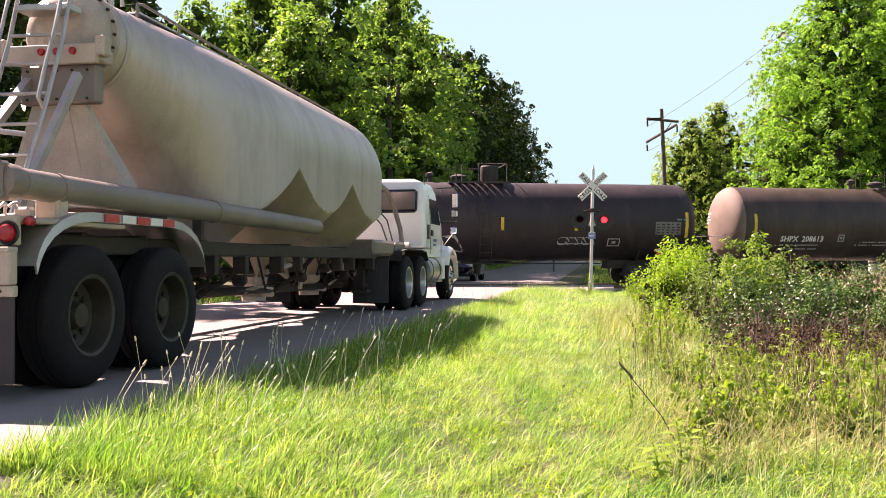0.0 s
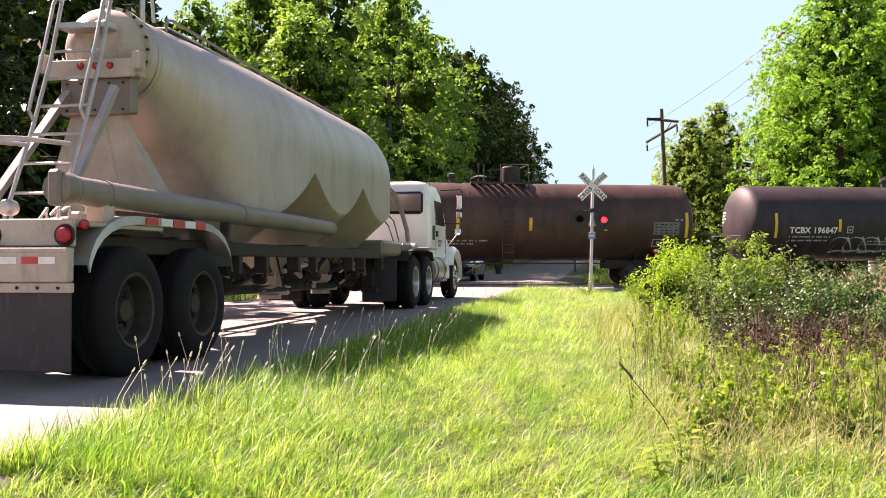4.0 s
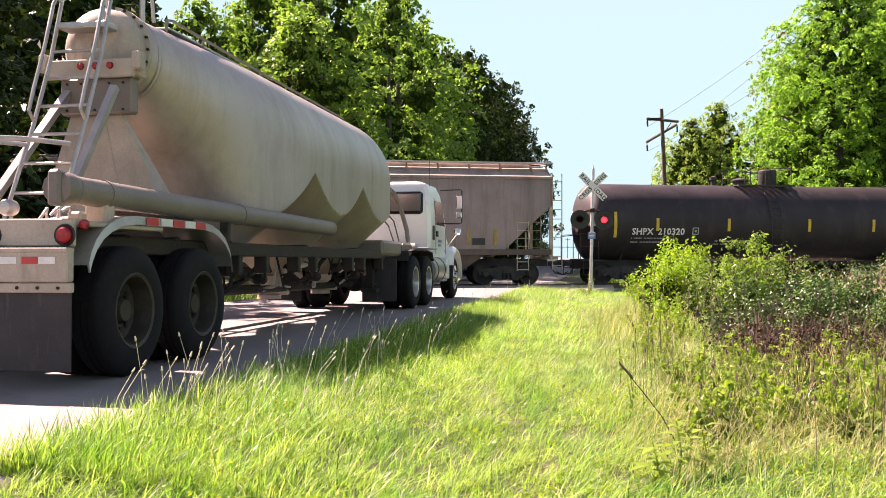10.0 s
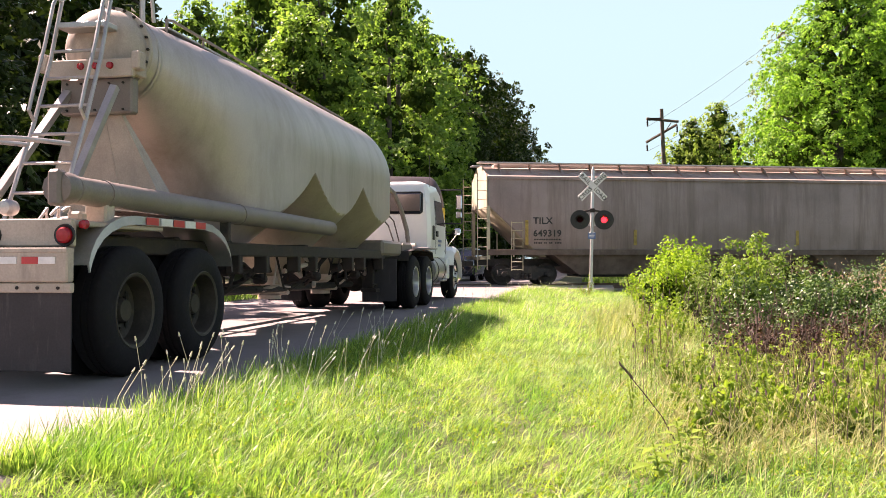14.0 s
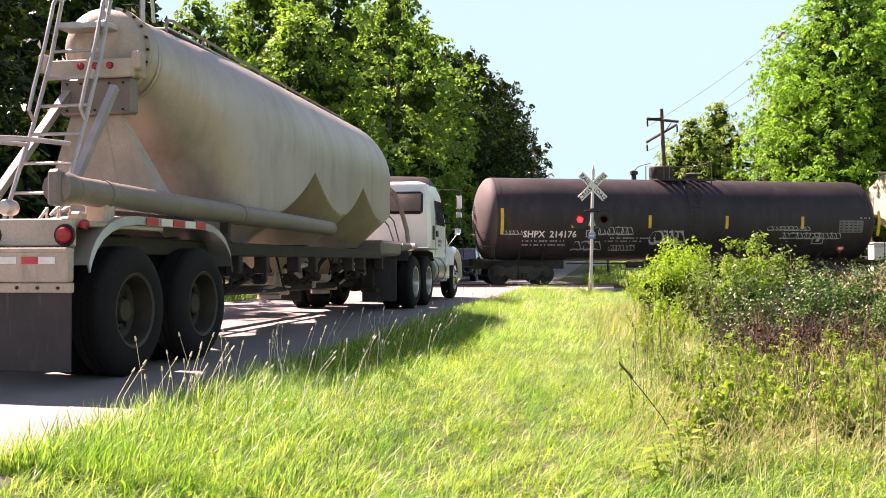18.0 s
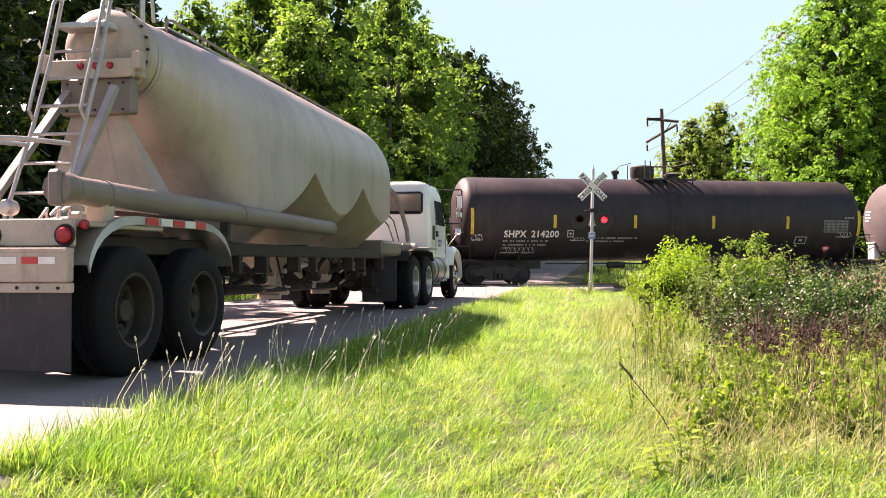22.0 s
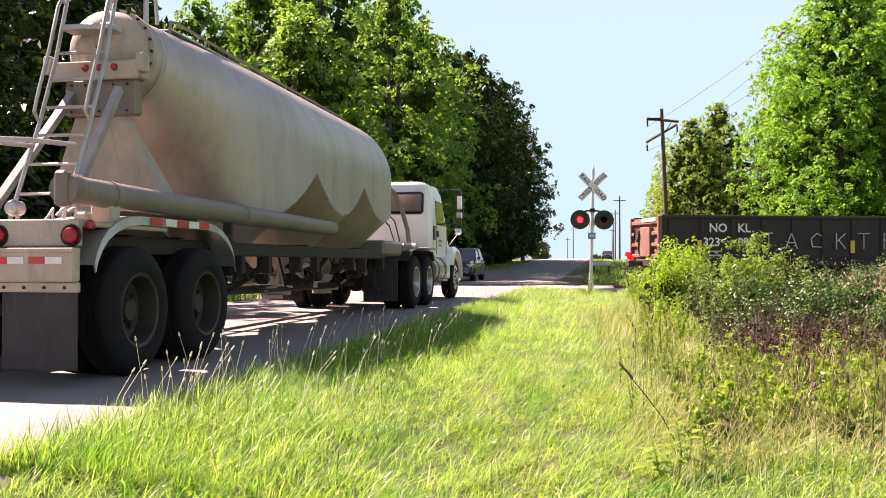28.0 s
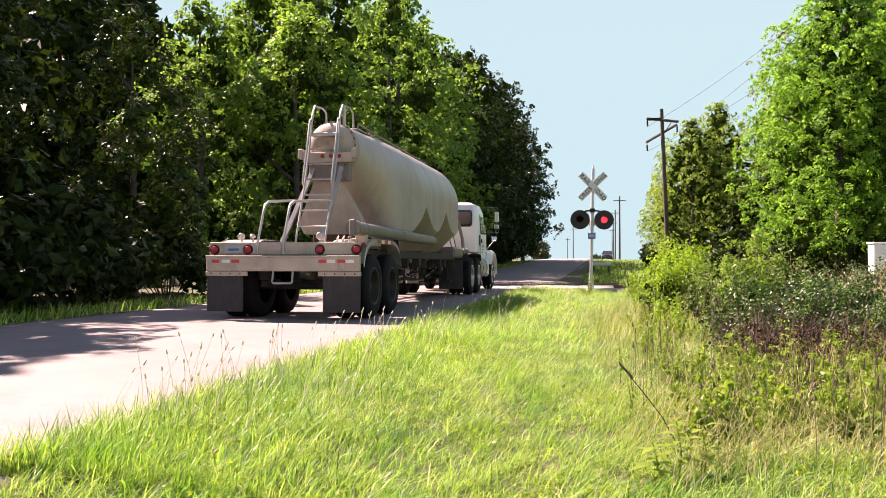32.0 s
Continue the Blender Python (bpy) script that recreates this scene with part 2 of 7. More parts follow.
M_DRY = leaf_mat("dry_stalks", (0.22, 0.15, 0.1), (0.44, 0.34, 0.2), 0.2)
M_BRUSH = leaf_mat("dead_brown_leaves", (0.03, 0.016, 0.013), (0.1, 0.05, 0.034), 0.12)
M_HERB = leaf_mat("broad_weed_leaves", (0.12, 0.22, 0.03), (0.28, 0.38, 0.06), 0.4)
M_BROME = leaf_mat("ripe_grass_heads", (0.36, 0.34, 0.16), (0.62, 0.58, 0.33), 0.3)
M_SEED = leaf_mat("pale_seed_heads", (0.52, 0.47, 0.42), (0.85, 0.81, 0.77), 0.2)
M_STRAW = leaf_mat("straw_blades", (0.18, 0.25, 0.07), (0.46, 0.47, 0.23), 0.3)
M_CLOVER = leaf_mat("clover_leaves", (0.12, 0.24, 0.025), (0.36, 0.44, 0.05), 0.35, dry=(0.4, 0.3, 0.16), dry_amount=0.94)
M_WILLOW = leaf_mat("grey_green_leaves", (0.08, 0.15, 0.035), (0.24, 0.34, 0.11), 0.3)
M_PALETWIG = mat("grey_dead_twigs", (0.36, 0.28, 0.22), 0.9, var=0.4, scale=4, stain=(0.16, 0.09, 0.07), bump=0.1)
M_TWIG = mat("brown_twigs", (0.13, 0.085, 0.07), 0.9, var=0.4, scale=4, bump=0.1)


# ---- mesh building ----
class Geo:
    """Collects vertices and faces of one mesh."""

    def __init__(self):
        self.v, self.f = [], []

    def add(self, verts, faces):
        n = len(self.v)
        self.v.extend(tuple(p) for p in verts)
        self.f.extend(tuple(i + n for i in q) for q in faces)
        return self

    def box(self, x0, x1, y0, y1, z0, z1, b=0.0):
        b = min(b, (x1 - x0) * 0.45, (y1 - y0) * 0.45, (z1 - z0) * 0.45)
        if b <= 0:
            vs = [(x, y, z) for z in (z0, z1) for y in (y0, y1) for x in (x0, x1)]
            return self.add(vs, [(0, 2, 3, 1), (4, 5, 7, 6), (0, 1, 5, 4), (2, 6, 7, 3), (0, 4, 6, 2), (1, 3, 7, 5)])
        vs, idx = [], {}
        for i, sx in enumerate((-1, 1)):
            for j, sy in enumerate((-1, 1)):
                for k, sz in enumerate((-1, 1)):
                    cx, cy, cz = (x0, x1)[i], (y0, y1)[j], (z0, z1)[k]
                    for ax in range(3):
                        p = [cx - sx * b, cy - sy * b, cz - sz * b]
                        p[ax] = (cx, cy, cz)[ax]
                        idx[i, j, k, ax] = len(vs)
                        vs.append(p)
        fs = []
        for s in (0, 1):
            fs.append([idx[s, a, c, 0] for a, c in ((0, 0), (1, 0), (1, 1), (0, 1))])
            fs.append([idx[a, s, c, 1] for a, c in ((0, 0), (1, 0), (1, 1), (0, 1))])
            fs.append([idx[a, c, s, 2] for a, c in ((0, 0), (1, 0), (1, 1), (0, 1))])
        for a in (0, 1):
            for c in (0, 1):
                fs.append([idx[a, c, 0, 0], idx[a, c, 1, 0], idx[a, c, 1, 1], idx[a, c, 0, 1]])
                fs.append([idx[a, 0, c, 0], idx[a, 1, c, 0], idx[a, 1, c, 2], idx[a, 0, c, 2]])
                fs.append([idx[0, a, c, 1], idx[1, a, c, 1], idx[1, a, c, 2], idx[0, a, c, 2]])
        for i in (0, 1):
            for j in (0, 1):
                for k in (0, 1):
                    fs.append([idx[i, j, k, 0], idx[i, j, k, 1], idx[i, j, k, 2]])
        return self.add(vs, fs)

    def ring(self, rings, close=True, cap=True):
        """Skins a list of rings, each a list of points of one length."""
        n, vs, fs = len(rings[0]), [], []
        for r in rings:
            vs.extend(r)
        for i in range(len(rings) - 1):
            for j in range(n if close else n - 1):
                k = (j + 1) % n
                fs.append((i * n + j, i * n + k, (i + 1) * n + k, (i + 1) * n + j))
        if cap:
            fs.append(tuple(range(n - 1, -1, -1)))
            fs.append(tuple((len(rings) - 1) * n + j for j in range(n)))
        return self.add(vs, fs)

    def lathe(self, profile, axis="z", at=(0, 0, 0), n=24, cap=True):
        """profile: (radius, height) rows turned about an axis through at."""
        rings = []
        for r, h in profile:
            row = []
            for i in range(n):
                a = 2 * math.pi * i / n
                c, s = r * math.cos(a), r * math.sin(a)
                p = {"z": (c, s, h), "y": (c, h, s), "x": (h, c, s)}[axis]
                row.append((p[0] + at[0], p[1] + at[1], p[2] + at[2]))
            rings.append(row)
        return self.ring(rings, True, cap)

    def tube(self, pts, r, n=8, r2=None):
        """A round bar along a line of points; r2: radius at the end."""
        pts = [Vector(p) for p in pts]
        rings, last = [], None
        for i, p in enumerate(pts):
            d = (pts[min(i + 1, len(pts) - 1)] - pts[max(i - 1, 0)]).normalized()
            if last is None:
                a = d.orthogonal().normalized()
            else:
                a = (last - d * last.dot(d)).normalized()
            last, b = a, d.cross(a)
            k = r if r2 is None else r + (r2 - r) * i / (len(pts) - 1)
            rings.append([p + k * (math.cos(2 * math.pi * j / n) * a + math.sin(2 * math.pi * j / n) * b) for j in range(n)])
        return self.ring(rings)

    def mesh(self, name, material, sharp=35):
        me = bpy.data.meshes.new(name)
        me.from_pydata([tuple(p) for p in self.v], [], self.f)
        bm = bmesh.new()
        bm.from_mesh(me)
        bmesh.ops.recalc_face_normals(bm, faces=bm.faces)
        bm.to_mesh(me)
        bm.free()
        me.polygons.foreach_set("use_smooth", [True] * len(me.polygons))
        me.set_sharp_from_angle(angle=radians(sharp))
        me.materials.append(material)
        return me


def part(name, geo, material, parent=None, label="", at=None):
    me = geo if isinstance(geo, bpy.types.Mesh) else geo.mesh(name, material)
    ob = new(name, me)
    if parent is not None:
        ob.parent = parent
    if at is not None:
        ob.matrix_basis = at
    return tagged(ob, label)


def thing(name, label, category, at=None, group="", kind=""):
    ob = new(name)
    ob.empty_display_size = 0.2
    if at is not None:
        ob.matrix_basis = at
    return tagged(ob, label, category, group, kind)


def np_mesh(name, verts, faces, material, smooth=False):
    """verts (N,3) and faces (M,k) as arrays."""
    me = bpy.data.meshes.new(name)
    k = faces.shape[1]
    me.vertices.add(len(verts))
    me.vertices.foreach_set("co", np.asarray(verts, np.float32).ravel())
    me.loops.add(faces.size)
    me.loops.foreach_set("vertex_index", np.asarray(faces, np.int32).ravel())
    me.polygons.add(len(faces))
    me.polygons.foreach_set("loop_start", np.arange(0, faces.size, k, dtype=np.int32))
    me.polygons.foreach_set("use_smooth", np.full(len(faces), smooth))
    me.update(calc_edges=True)
    me.materials.append(material)
    return me


def text_mesh(words, size, material, spacing=1.0, thick=0.0, bold=0.022):
    cu = bpy.data.curves.new("lettering", "FONT")
    cu.body, cu.size, cu.space_character, cu.resolution_u = words, size, spacing, 2
    cu.extrude, cu.offset = thick, size * bold
    ob = bpy.data.objects.new("lettering", cu)
    scene.collection.objects.link(ob)
    bpy.context.view_layer.update()
    me = bpy.data.meshes.new_from_object(ob)
    bpy.data.objects.remove(ob)
    me.materials.clear()
    me.materials.append(material)
    return me


def remap(me, fn):
    """Moves a mesh's vertices by fn(x, y, z)."""
    for v in me.vertices:
        v.co = fn(*v.co)
    me.update()
    return me


def line(*p):
    return [Vector(q) for q in p]


# ---- ground, road, track ----
def grid_mesh(name, us, vs, zfun, material, dz=0.0):
    U, V = np.meshgrid(us, vs)
    X, Y = U * CP + V * SP, -U * SP + V * CP
    P = np.stack([X, Y, zfun(U, V) + dz], -1).reshape(-1, 3)
    n, m = len(vs), len(us)
    i = np.arange(n - 1)[:, None] * m + np.arange(m - 1)[None, :]
    F = np.stack([i, i + 1, i + m + 1, i + m], -1).reshape(-1, 4)
    return np_mesh(name, P, F, material, True)


us = np.unique(np.concatenate([np.linspace(-2500, -60, 14), np.linspace(-60, -9.5, 28), np.array([ROAD_L - 0.05, ROAD_L]), np.array([-5.6]),
                               np.array([ROAD_R, ROAD_R + 0.05]), np.linspace(-2.4, 12, 61), np.linspace(12.5, 60, 30), np.linspace(70, 2500, 14)]))
vs = np.unique(np.concatenate([np.linspace(-400, -20, 10), np.linspace(-18, 40, 150), np.linspace(40.5, 160, 80), np.linspace(170, 900, 40), np.linspace(1000, 4000, 12)]))


def under(u, v):
    z = ground_z(u, v)
    inside = (u > ROAD_L - 0.02) & (u < ROAD_R + 0.02)
    tx, ty = u * CP + v * SP - TRACK_O.x, -u * SP + v * CP - TRACK_O.y
    across = -tx * TY + ty * TX
    z = np.where(np.abs(across) < 2.2, np.minimum(z, RAIL_Z - 0.32), z)
    return np.where(inside, z - 0.06, z)


ground = tagged(part("ground", grid_mesh("ground", us, vs, under, M_GROUND), None), "grassy rural ground on both sides of the road", "ground", kind="structure")
ru = np.array([ROAD_L, ROAD_L + 0.25, -7.2, -5.6, -4, ROAD_R - 0.25, ROAD_R])
near = np.linspace(-40, 32.3, 60)
far = np.linspace(40.3, 420, 150)
for k, (vv, lab) in enumerate(((near, "pale sun-bleached asphalt road before the crossing"), (far, "pale asphalt road beyond the crossing, rising to a crest"))):
    road = part("road", grid_mesh("road", ru, vv, lambda u, v: road_z(v) + 0.02 * np.cos((u + 5.6) / 3.1 * 1.5), M_ROAD), None)
    tagged(road, lab, "road", kind="structure")
    sol = road.modifiers.new("thick", "SOLIDIFY")
    sol.thickness, sol.offset = 0.08, -1
pad = part("crossing_pad", grid_mesh("crossing_pad", np.linspace(ROAD_L - 0.3, 0.2, 14), np.linspace(32.3, 40.3, 14), lambda u, v: road_z(v) + 0.0, M_CROSS), None)
tagged(pad, "worn grey asphalt of the level crossing", "road", kind="structure")
sol = pad.modifiers.new("thick", "SOLIDIFY")
sol.thickness, sol.offset = 0.2, -1


def track_pose(a, b=0.0, z=0.0):
    return Matrix.Translation((TRACK_O.x + a * TX - b * TY, TRACK_O.y + a * TY + b * TX, z)) @ pose(0, 0, 0, 0, 0, math.degrees(TRACK_A))


bal = Geo()
for a0, a1 in ((-160, -6.6), (1.0, 160)):
    bal.ring([[(a, -2.6, -0.75), (a, -1.5, -0.28), (a, 1.5, -0.28), (a, 2.6, -0.75)] for a in np.linspace(a0, a1, 60)], close=True)
tagged(part("track_bed", bal, M_BALLAST, at=track_pose(0)), "grey stone ballast of the railway track", "track", kind="structure")
for side in (-0.75, 0.75):
    g = Geo().box(-170, 170, side - 0.07, side + 0.07, -0.17 + RAIL_Z, -0.145 + RAIL_Z)
    g.box(-170, 170, side - 0.01, side + 0.01, -0.15 + RAIL_Z, -0.03 + RAIL_Z)
    g.box(-170, 170, side - 0.037, side + 0.037, -0.04 + RAIL_Z, RAIL_Z, 0.008)
    tagged(part("rail", g, M_RAIL, at=track_pose(0)), "rusty steel rail with a worn bright head", "rail", group="rails of the track", kind="structure")
tie = Geo().box(-0.11, 0.11, -1.3, 1.3, -0.44, -0.294, 0.015).mesh("tie", M_TIE)
bed = [o for o in scene.collection.objects if o.name == "track_bed"][0]
for i in range(150):
    a = -40 + i * 0.55
    if not -6.7 < a < 1.1:
        part("tie", tie, None, bed, at=pose(a, 0, 0, 0, 0, random.uniform(-1, 1)))

# ---- railway crossing signal ----
def crossing_signal():
    x, y = 5.13, 31.4
    base = float(ground_z(*uv(x, y)))
    m = thing("crossing_signal", "galvanised crossing mast with crossbuck and twin red flashing lamps", "railway signal",
              Matrix.Translation((x, y, base)) @ pose(0, 0, 0, 0, 1.1, -math.degrees(PSI)))
    part("mast", Geo().lathe([(0.057, 0), (0.057, 4.25), (0.045, 4.28), (0.02, 4.33), (0.012, 4.4)], n=16), M_MAST, m)
    g = Geo().box(-0.16, 0.16, -0.16, 0.16, -0.05, 0.1, 0.02).lathe([(0.1, 0.1), (0.1, 0.32), (0.065, 0.38)], n=16)
    part("base", g, M_MAST, m, "grey cast iron mast base")
    zc = 3.66
    for k, (s, words) in enumerate(((-1, ("RAIL", "ROAD")), (1, ("CROS", "SING")))):
        blade = part("crossbuck_blade", Geo().box(-0.61, 0.61, -0.006, 0.006, -0.115, 0.115, 0.004), M_SIGN, m, "white blade with black letters",
                     at=pose(0, -0.075 - 0.014 * k, zc) @ Matrix.Rotation(radians(-45 * s), 4, "Y"))
        for j, w in enumerate(words):
            me = text_mesh(w, 0.2, M_LETTERK, 1.12)
            xs = [v.co.x for v in me.vertices]
            mid, ys = (min(xs) + max(xs)) / 2, 0.07
            remap(me, lambda a, b, c, mid=mid, ys=ys, j=j: Vector((a - mid + (0.345 if j else -0.345), -0.0095, b - ys)))
            part("lettering", me, None, blade, "black letters")
    part("lamp_arm", Geo().tube(line((-0.4, -0.02, 2.7), (-0.25, -0.02, 2.8), (0, -0.02, 2.84), (0.25, -0.02, 2.8), (0.4, -0.02, 2.7)), 0.03, 8).box(-0.09, 0.09, -0.09, 0.09, 2.76, 2.9, 0.02), M_GRIME, m)
    discs = []
    for s in (-1, 1):
        at = pose(0.41 * s, -0.1, 2.5)
        bg = part("lamp_background", Geo().lathe([(0.105, 0.0), (0.325, 0.0), (0.335, -0.02), (0.325, 0.012), (0.105, 0.012)], "y", n=32, cap=False), M_BLACK, m, "black round lamp background", at=at)
        h = Geo()
        h.lathe([(0.16, 0.16), (0.165, -0.02), (0.15, -0.02), (0.15, 0.15)], "y", n=24, cap=False)
        h.lathe([(0.0, 0.2), (0.12, 0.2), (0.16, 0.16)], "y", n=24, cap=False)
        part("lamp_housing", h, M_BLACK, bg)
        rings = []
        for yy in (0.0, -0.28):
            a0 = 200 if yy == 0 else 160
            rings.append([(0.162 * math.cos(radians(a)), yy, 0.162 * math.sin(radians(a))) for a in np.linspace(90 - a0 / 2, 90 + a0 / 2, 15)])
        hood = part("hood", Geo().ring(rings, close=False, cap=False), M_BLACK, bg)
        hood.modifiers.new("thick", "SOLIDIFY").thickness = 0.006
        part("lens", Geo().lathe([(0.148, 0.03), (0.1, 0.012), (0.0, 0.005)], "y", n=24, cap=False), M_LENS, bg, "dark red glass lens")
        disc = part("lamp_disc", Geo().lathe([(0.001, -0.004), (0.143, -0.004), (0.145, 0.0), (0.143, 0.004), (0.001, 0.004)], "y", n=24, cap=False), M_FLASH, m, "flip disc, lit red on one face and black on the other", at=at @ pose(0, 0.085, 0))
        disc.data.materials.append(M_BLACK)
        for p in disc.data.polygons:
            p.material_index = 0 if p.center.y < -0.003 else 1
        discs.append((disc, at @ pose(0, 0.085, 0)))
    part("lamp_back_plate", Geo().box(-0.12, 0.12, 0.06, 0.1, 2.3, 2.5, 0.01), M_MAST, m)
    sg = part("small_sign", Geo().box(-0.13, 0.13, -0.075, -0.065, 1.84, 2.06, 0.004), M_SIGNBLUE, m, "small blue notice plate")
    for i, (z, w) in enumerate(((2.0, 0.17), (1.95, 0.19), (1.9, 0.15))):
        part("notice_line", Geo().box(-w / 2, w / 2, -0.08, -0.077, z, z + 0.018), M_LETTER, sg)
    part("junction_box", Geo().box(-0.11, 0.11, 0.05, 0.2, 1.85, 2.08, 0.02), M_MAST, m)
    return m, discs


M_LENS = glass_mat("red_signal_glass", (0.75, 0.04, 0.05), 0.08)
M_FLASH = glow_mat("flash_red", (1.0, 0.07, 0.06), 4.0)
SIGNAL, DISCS = crossing_signal()


# ---- train ----
WHEEL_R = 0.42


def bogie(car, x):
    """A two-axle freight bogie under a car; returns its wheelsets with their places."""
    b = Geo()
    for s in (-1, 1):
        y = 1.0 * s
        b.ring([[(px, y + d, pz) for px, pz in ((-1.15, 0.34), (-1.12, 0.58), (-0.6, 0.66), (-0.32, 0.74), (0.32, 0.74), (0.6, 0.66), (1.12, 0.58), (1.15, 0.34), (0.72, 0.4), (0.42, 0.2), (-0.42, 0.2), (-0.72, 0.4))] for d in (-0.07, 0.07)])
        b.box(-1.05, -0.72, y - 0.12, y + 0.12, 0.34, 0.54, 0.03).box(0.72, 1.05, y - 0.12, y + 0.12, 0.34, 0.54, 0.03)
    b.box(-0.22, 0.22, -1.1, 1.1, 0.42, 0.72, 0.04)
    bg = part("bogie", b, M_BOGIE, car, "dark cast steel two-axle bogie", at=pose(x, 0, 0))
    for s in (-1, 1):
        for q in (-0.16, 0.0, 0.16):
            sp = Geo().lathe([(0.07, 0.24 + 0.03 * i) if i % 2 else (0.055, 0.24 + 0.03 * i) for i in range(8)], at=(q, s * 1.0 - 0.09 * s * 0 + 0.1 * s, 0), n=10)
            part("spring", sp, M_BOGIE, bg)
        part("bearing_cap", Geo().lathe([(0.1, 0), (0.1, 0.1), (0.06, 0.13)], "y", at=(-0.89, 1.1 if s > 0 else -1.23, 0.42), n=14), M_BOGIE, bg)
        part("bearing_cap", Geo().lathe([(0.1, 0), (0.1, 0.1), (0.06, 0.13)], "y", at=(0.89, 1.1 if s > 0 else -1.23, 0.42), n=14), M_BOGIE, bg)
    sets = []
    for ax in (-0.89, 0.89):
        w = Geo().lathe([(0.08, -1.05), (0.08, 1.05)], "y", n=12)
        for s in (-1, 1):
            prof = [(0.09, -0.05), (0.13, -0.07), (0.34, -0.02), (0.42, -0.07), (0.42, 0.055), (0.445, 0.06), (0.445, 0.085), (0.35, 0.06), (0.13, 0.05), (0.09, 0.05)]
            w.lathe([(r, 0.75 * s - h * s) for r, h in prof], "y", n=28)
            w.box(-0.03, 0.03, 0.755 * s - 0.06, 0.755 * s + 0.06, 0.14, 0.32)
        p = pose(ax, 0, 0.42)
        ws = part("wheelset", w, M_BOGIE, bg, at=p)
        sets.append((ws, p))
    return sets


def coupler(car, x, s):
    g = Geo().box(min(x, x + 0.55 * s), max(x, x + 0.55 * s), -0.08, 0.08, 0.72, 0.92, 0.02)
    g.box(x + 0.5 * s - 0.14, x + 0.5 * s + 0.14, -0.16, 0.12, 0.68, 0.98, 0.05)
    part("coupler", g, M_BOGIE, car)
    part("brake_hose", Geo().tube(line((x, -0.3, 0.75), (x + 0.2 * s, -0.32, 0.45), (x + 0.5 * s, -0.3, 0.38), (x + 0.75 * s, -0.25, 0.5)), 0.025, 6), M_BLACK, car)


def on_tank(me, R, zc, x0, z0):
    """Lays flat lettering on the near side of a tank."""
    def fn(a, b, c):
        z = z0 + b
        h = max(-0.98, min(0.98, (z - zc) / (R + 0.008)))
        return Vector((x0 + a, -(R + 0.008) * math.sqrt(1 - h * h), z))
    return remap(me, fn)


def patch(x0, x1, z0, z1, R, zc, lift=0.008, n=8, nx=1):
    """A thin curved plate on the near side of a tank."""
    g = Geo()
    rows = []
    for i in range(n + 1):
        z = z0 + (z1 - z0) * i / n
        y = -math.sqrt(max(0.0, (R + lift) ** 2 - (z - zc) ** 2))
        rows.append([(x0, y, z), (x1, y, z), (x1, y + 0.02, z), (x0, y + 0.02, z)])
    return g.ring(rows)


def bars(x, z, widths, R, zc, h=0.05, gap=0.1):
    g = Geo()
    for i, w in enumerate(widths):
        g.add(*(lambda q: (q.v, q.f))(patch(x, x + w, z - i * gap - h, z - i * gap, R, zc, 0.008, 2)))
    return g


def spray(rng, x0, z0, w, h, R, zc, strokes):
    """Loops of sprayed line on the side of a car, no words; one mesh for each stroke."""
    out = []
    for i in range(strokes):
        g = Geo()
        cx, ph, k = x0 + w * (i + 0.5) / strokes, rng.uniform(0, 6.3), rng.uniform(1.5, 2.6)
        ring_a, ring_b = [], []
        for t in np.linspace(0, 1, 22):
            a = ph + t * math.pi * 2 * k * 0.55
            px, pz = cx + w / strokes * (0.62 * math.cos(a) + 0.3 * math.cos(2.3 * a)), z0 + h * (0.5 + 0.42 * math.sin(a) + 0.12 * math.sin(3 * a))
            th = (0.008 + 0.03 * h) * (1 + 0.5 * math.sin(a * 2))
            row = []
            for q in (-th, th):
                z = pz + q
                hh = max(-0.98, min(0.98, (z - zc) / R)) if R else 0
                row.append((px + q * 0.5, -(R + 0.009) * math.sqrt(1 - hh * hh) if R else -1.63, z))
            ring_a.append(row)
        n = len(ring_a)
        g.add([p for r in ring_a for p in r], [(2 * j, 2 * j + 1, 2 * j + 3, 2 * j + 2) for j in range(n - 1)])
        out.append(g)
    return out


def end_rail(car, x, s, R):
    g = Geo()
    y = 1.35
    for yy in (-y, y):
        g.tube(line((x, yy, 0.95), (x, yy, 2.0), (x - 0.75 * s, yy * 0.98, 2.05), (x - 0.75 * s, yy * 0.98, 0.98)), 0.018, 6)
        g.tube(line((x, yy, 1.5), (x - 0.75 * s, yy, 1.5)), 0.014, 6)
    g.tube(line((x, -y, 1.95), (x, y, 1.95)), 0.018, 6)
    part("end_handrail", g, M_BOGIE, car)
    part("end_platform", Geo().box(min(x, x - 1.0 * s), max(x, x - 1.0 * s), -1.45, 1.45, 0.93, 0.98, 0.01), M_BOGIE, car)
    for yy in (-1.4, 1.4):
        st = Geo()
        for k in range(3):
            st.tube(line((x - 0.1 * s, yy, 0.4 + 0.25 * k), (x - 0.5 * s, yy, 0.4 + 0.25 * k)), 0.014, 6)
        st.box(min(x - 0.1 * s, x - 0.12 * s), max(x - 0.1 * s, x - 0.12 * s), yy - 0.02, yy + 0.02, 0.38, 0.98)
        st.box(min(x - 0.5 * s, x - 0.52 * s), max(x - 0.5 * s, x - 0.52 * s), yy - 0.02, yy + 0.02, 0.38, 0.98)
        part("step_ladder", st, M_BOGIE, car)


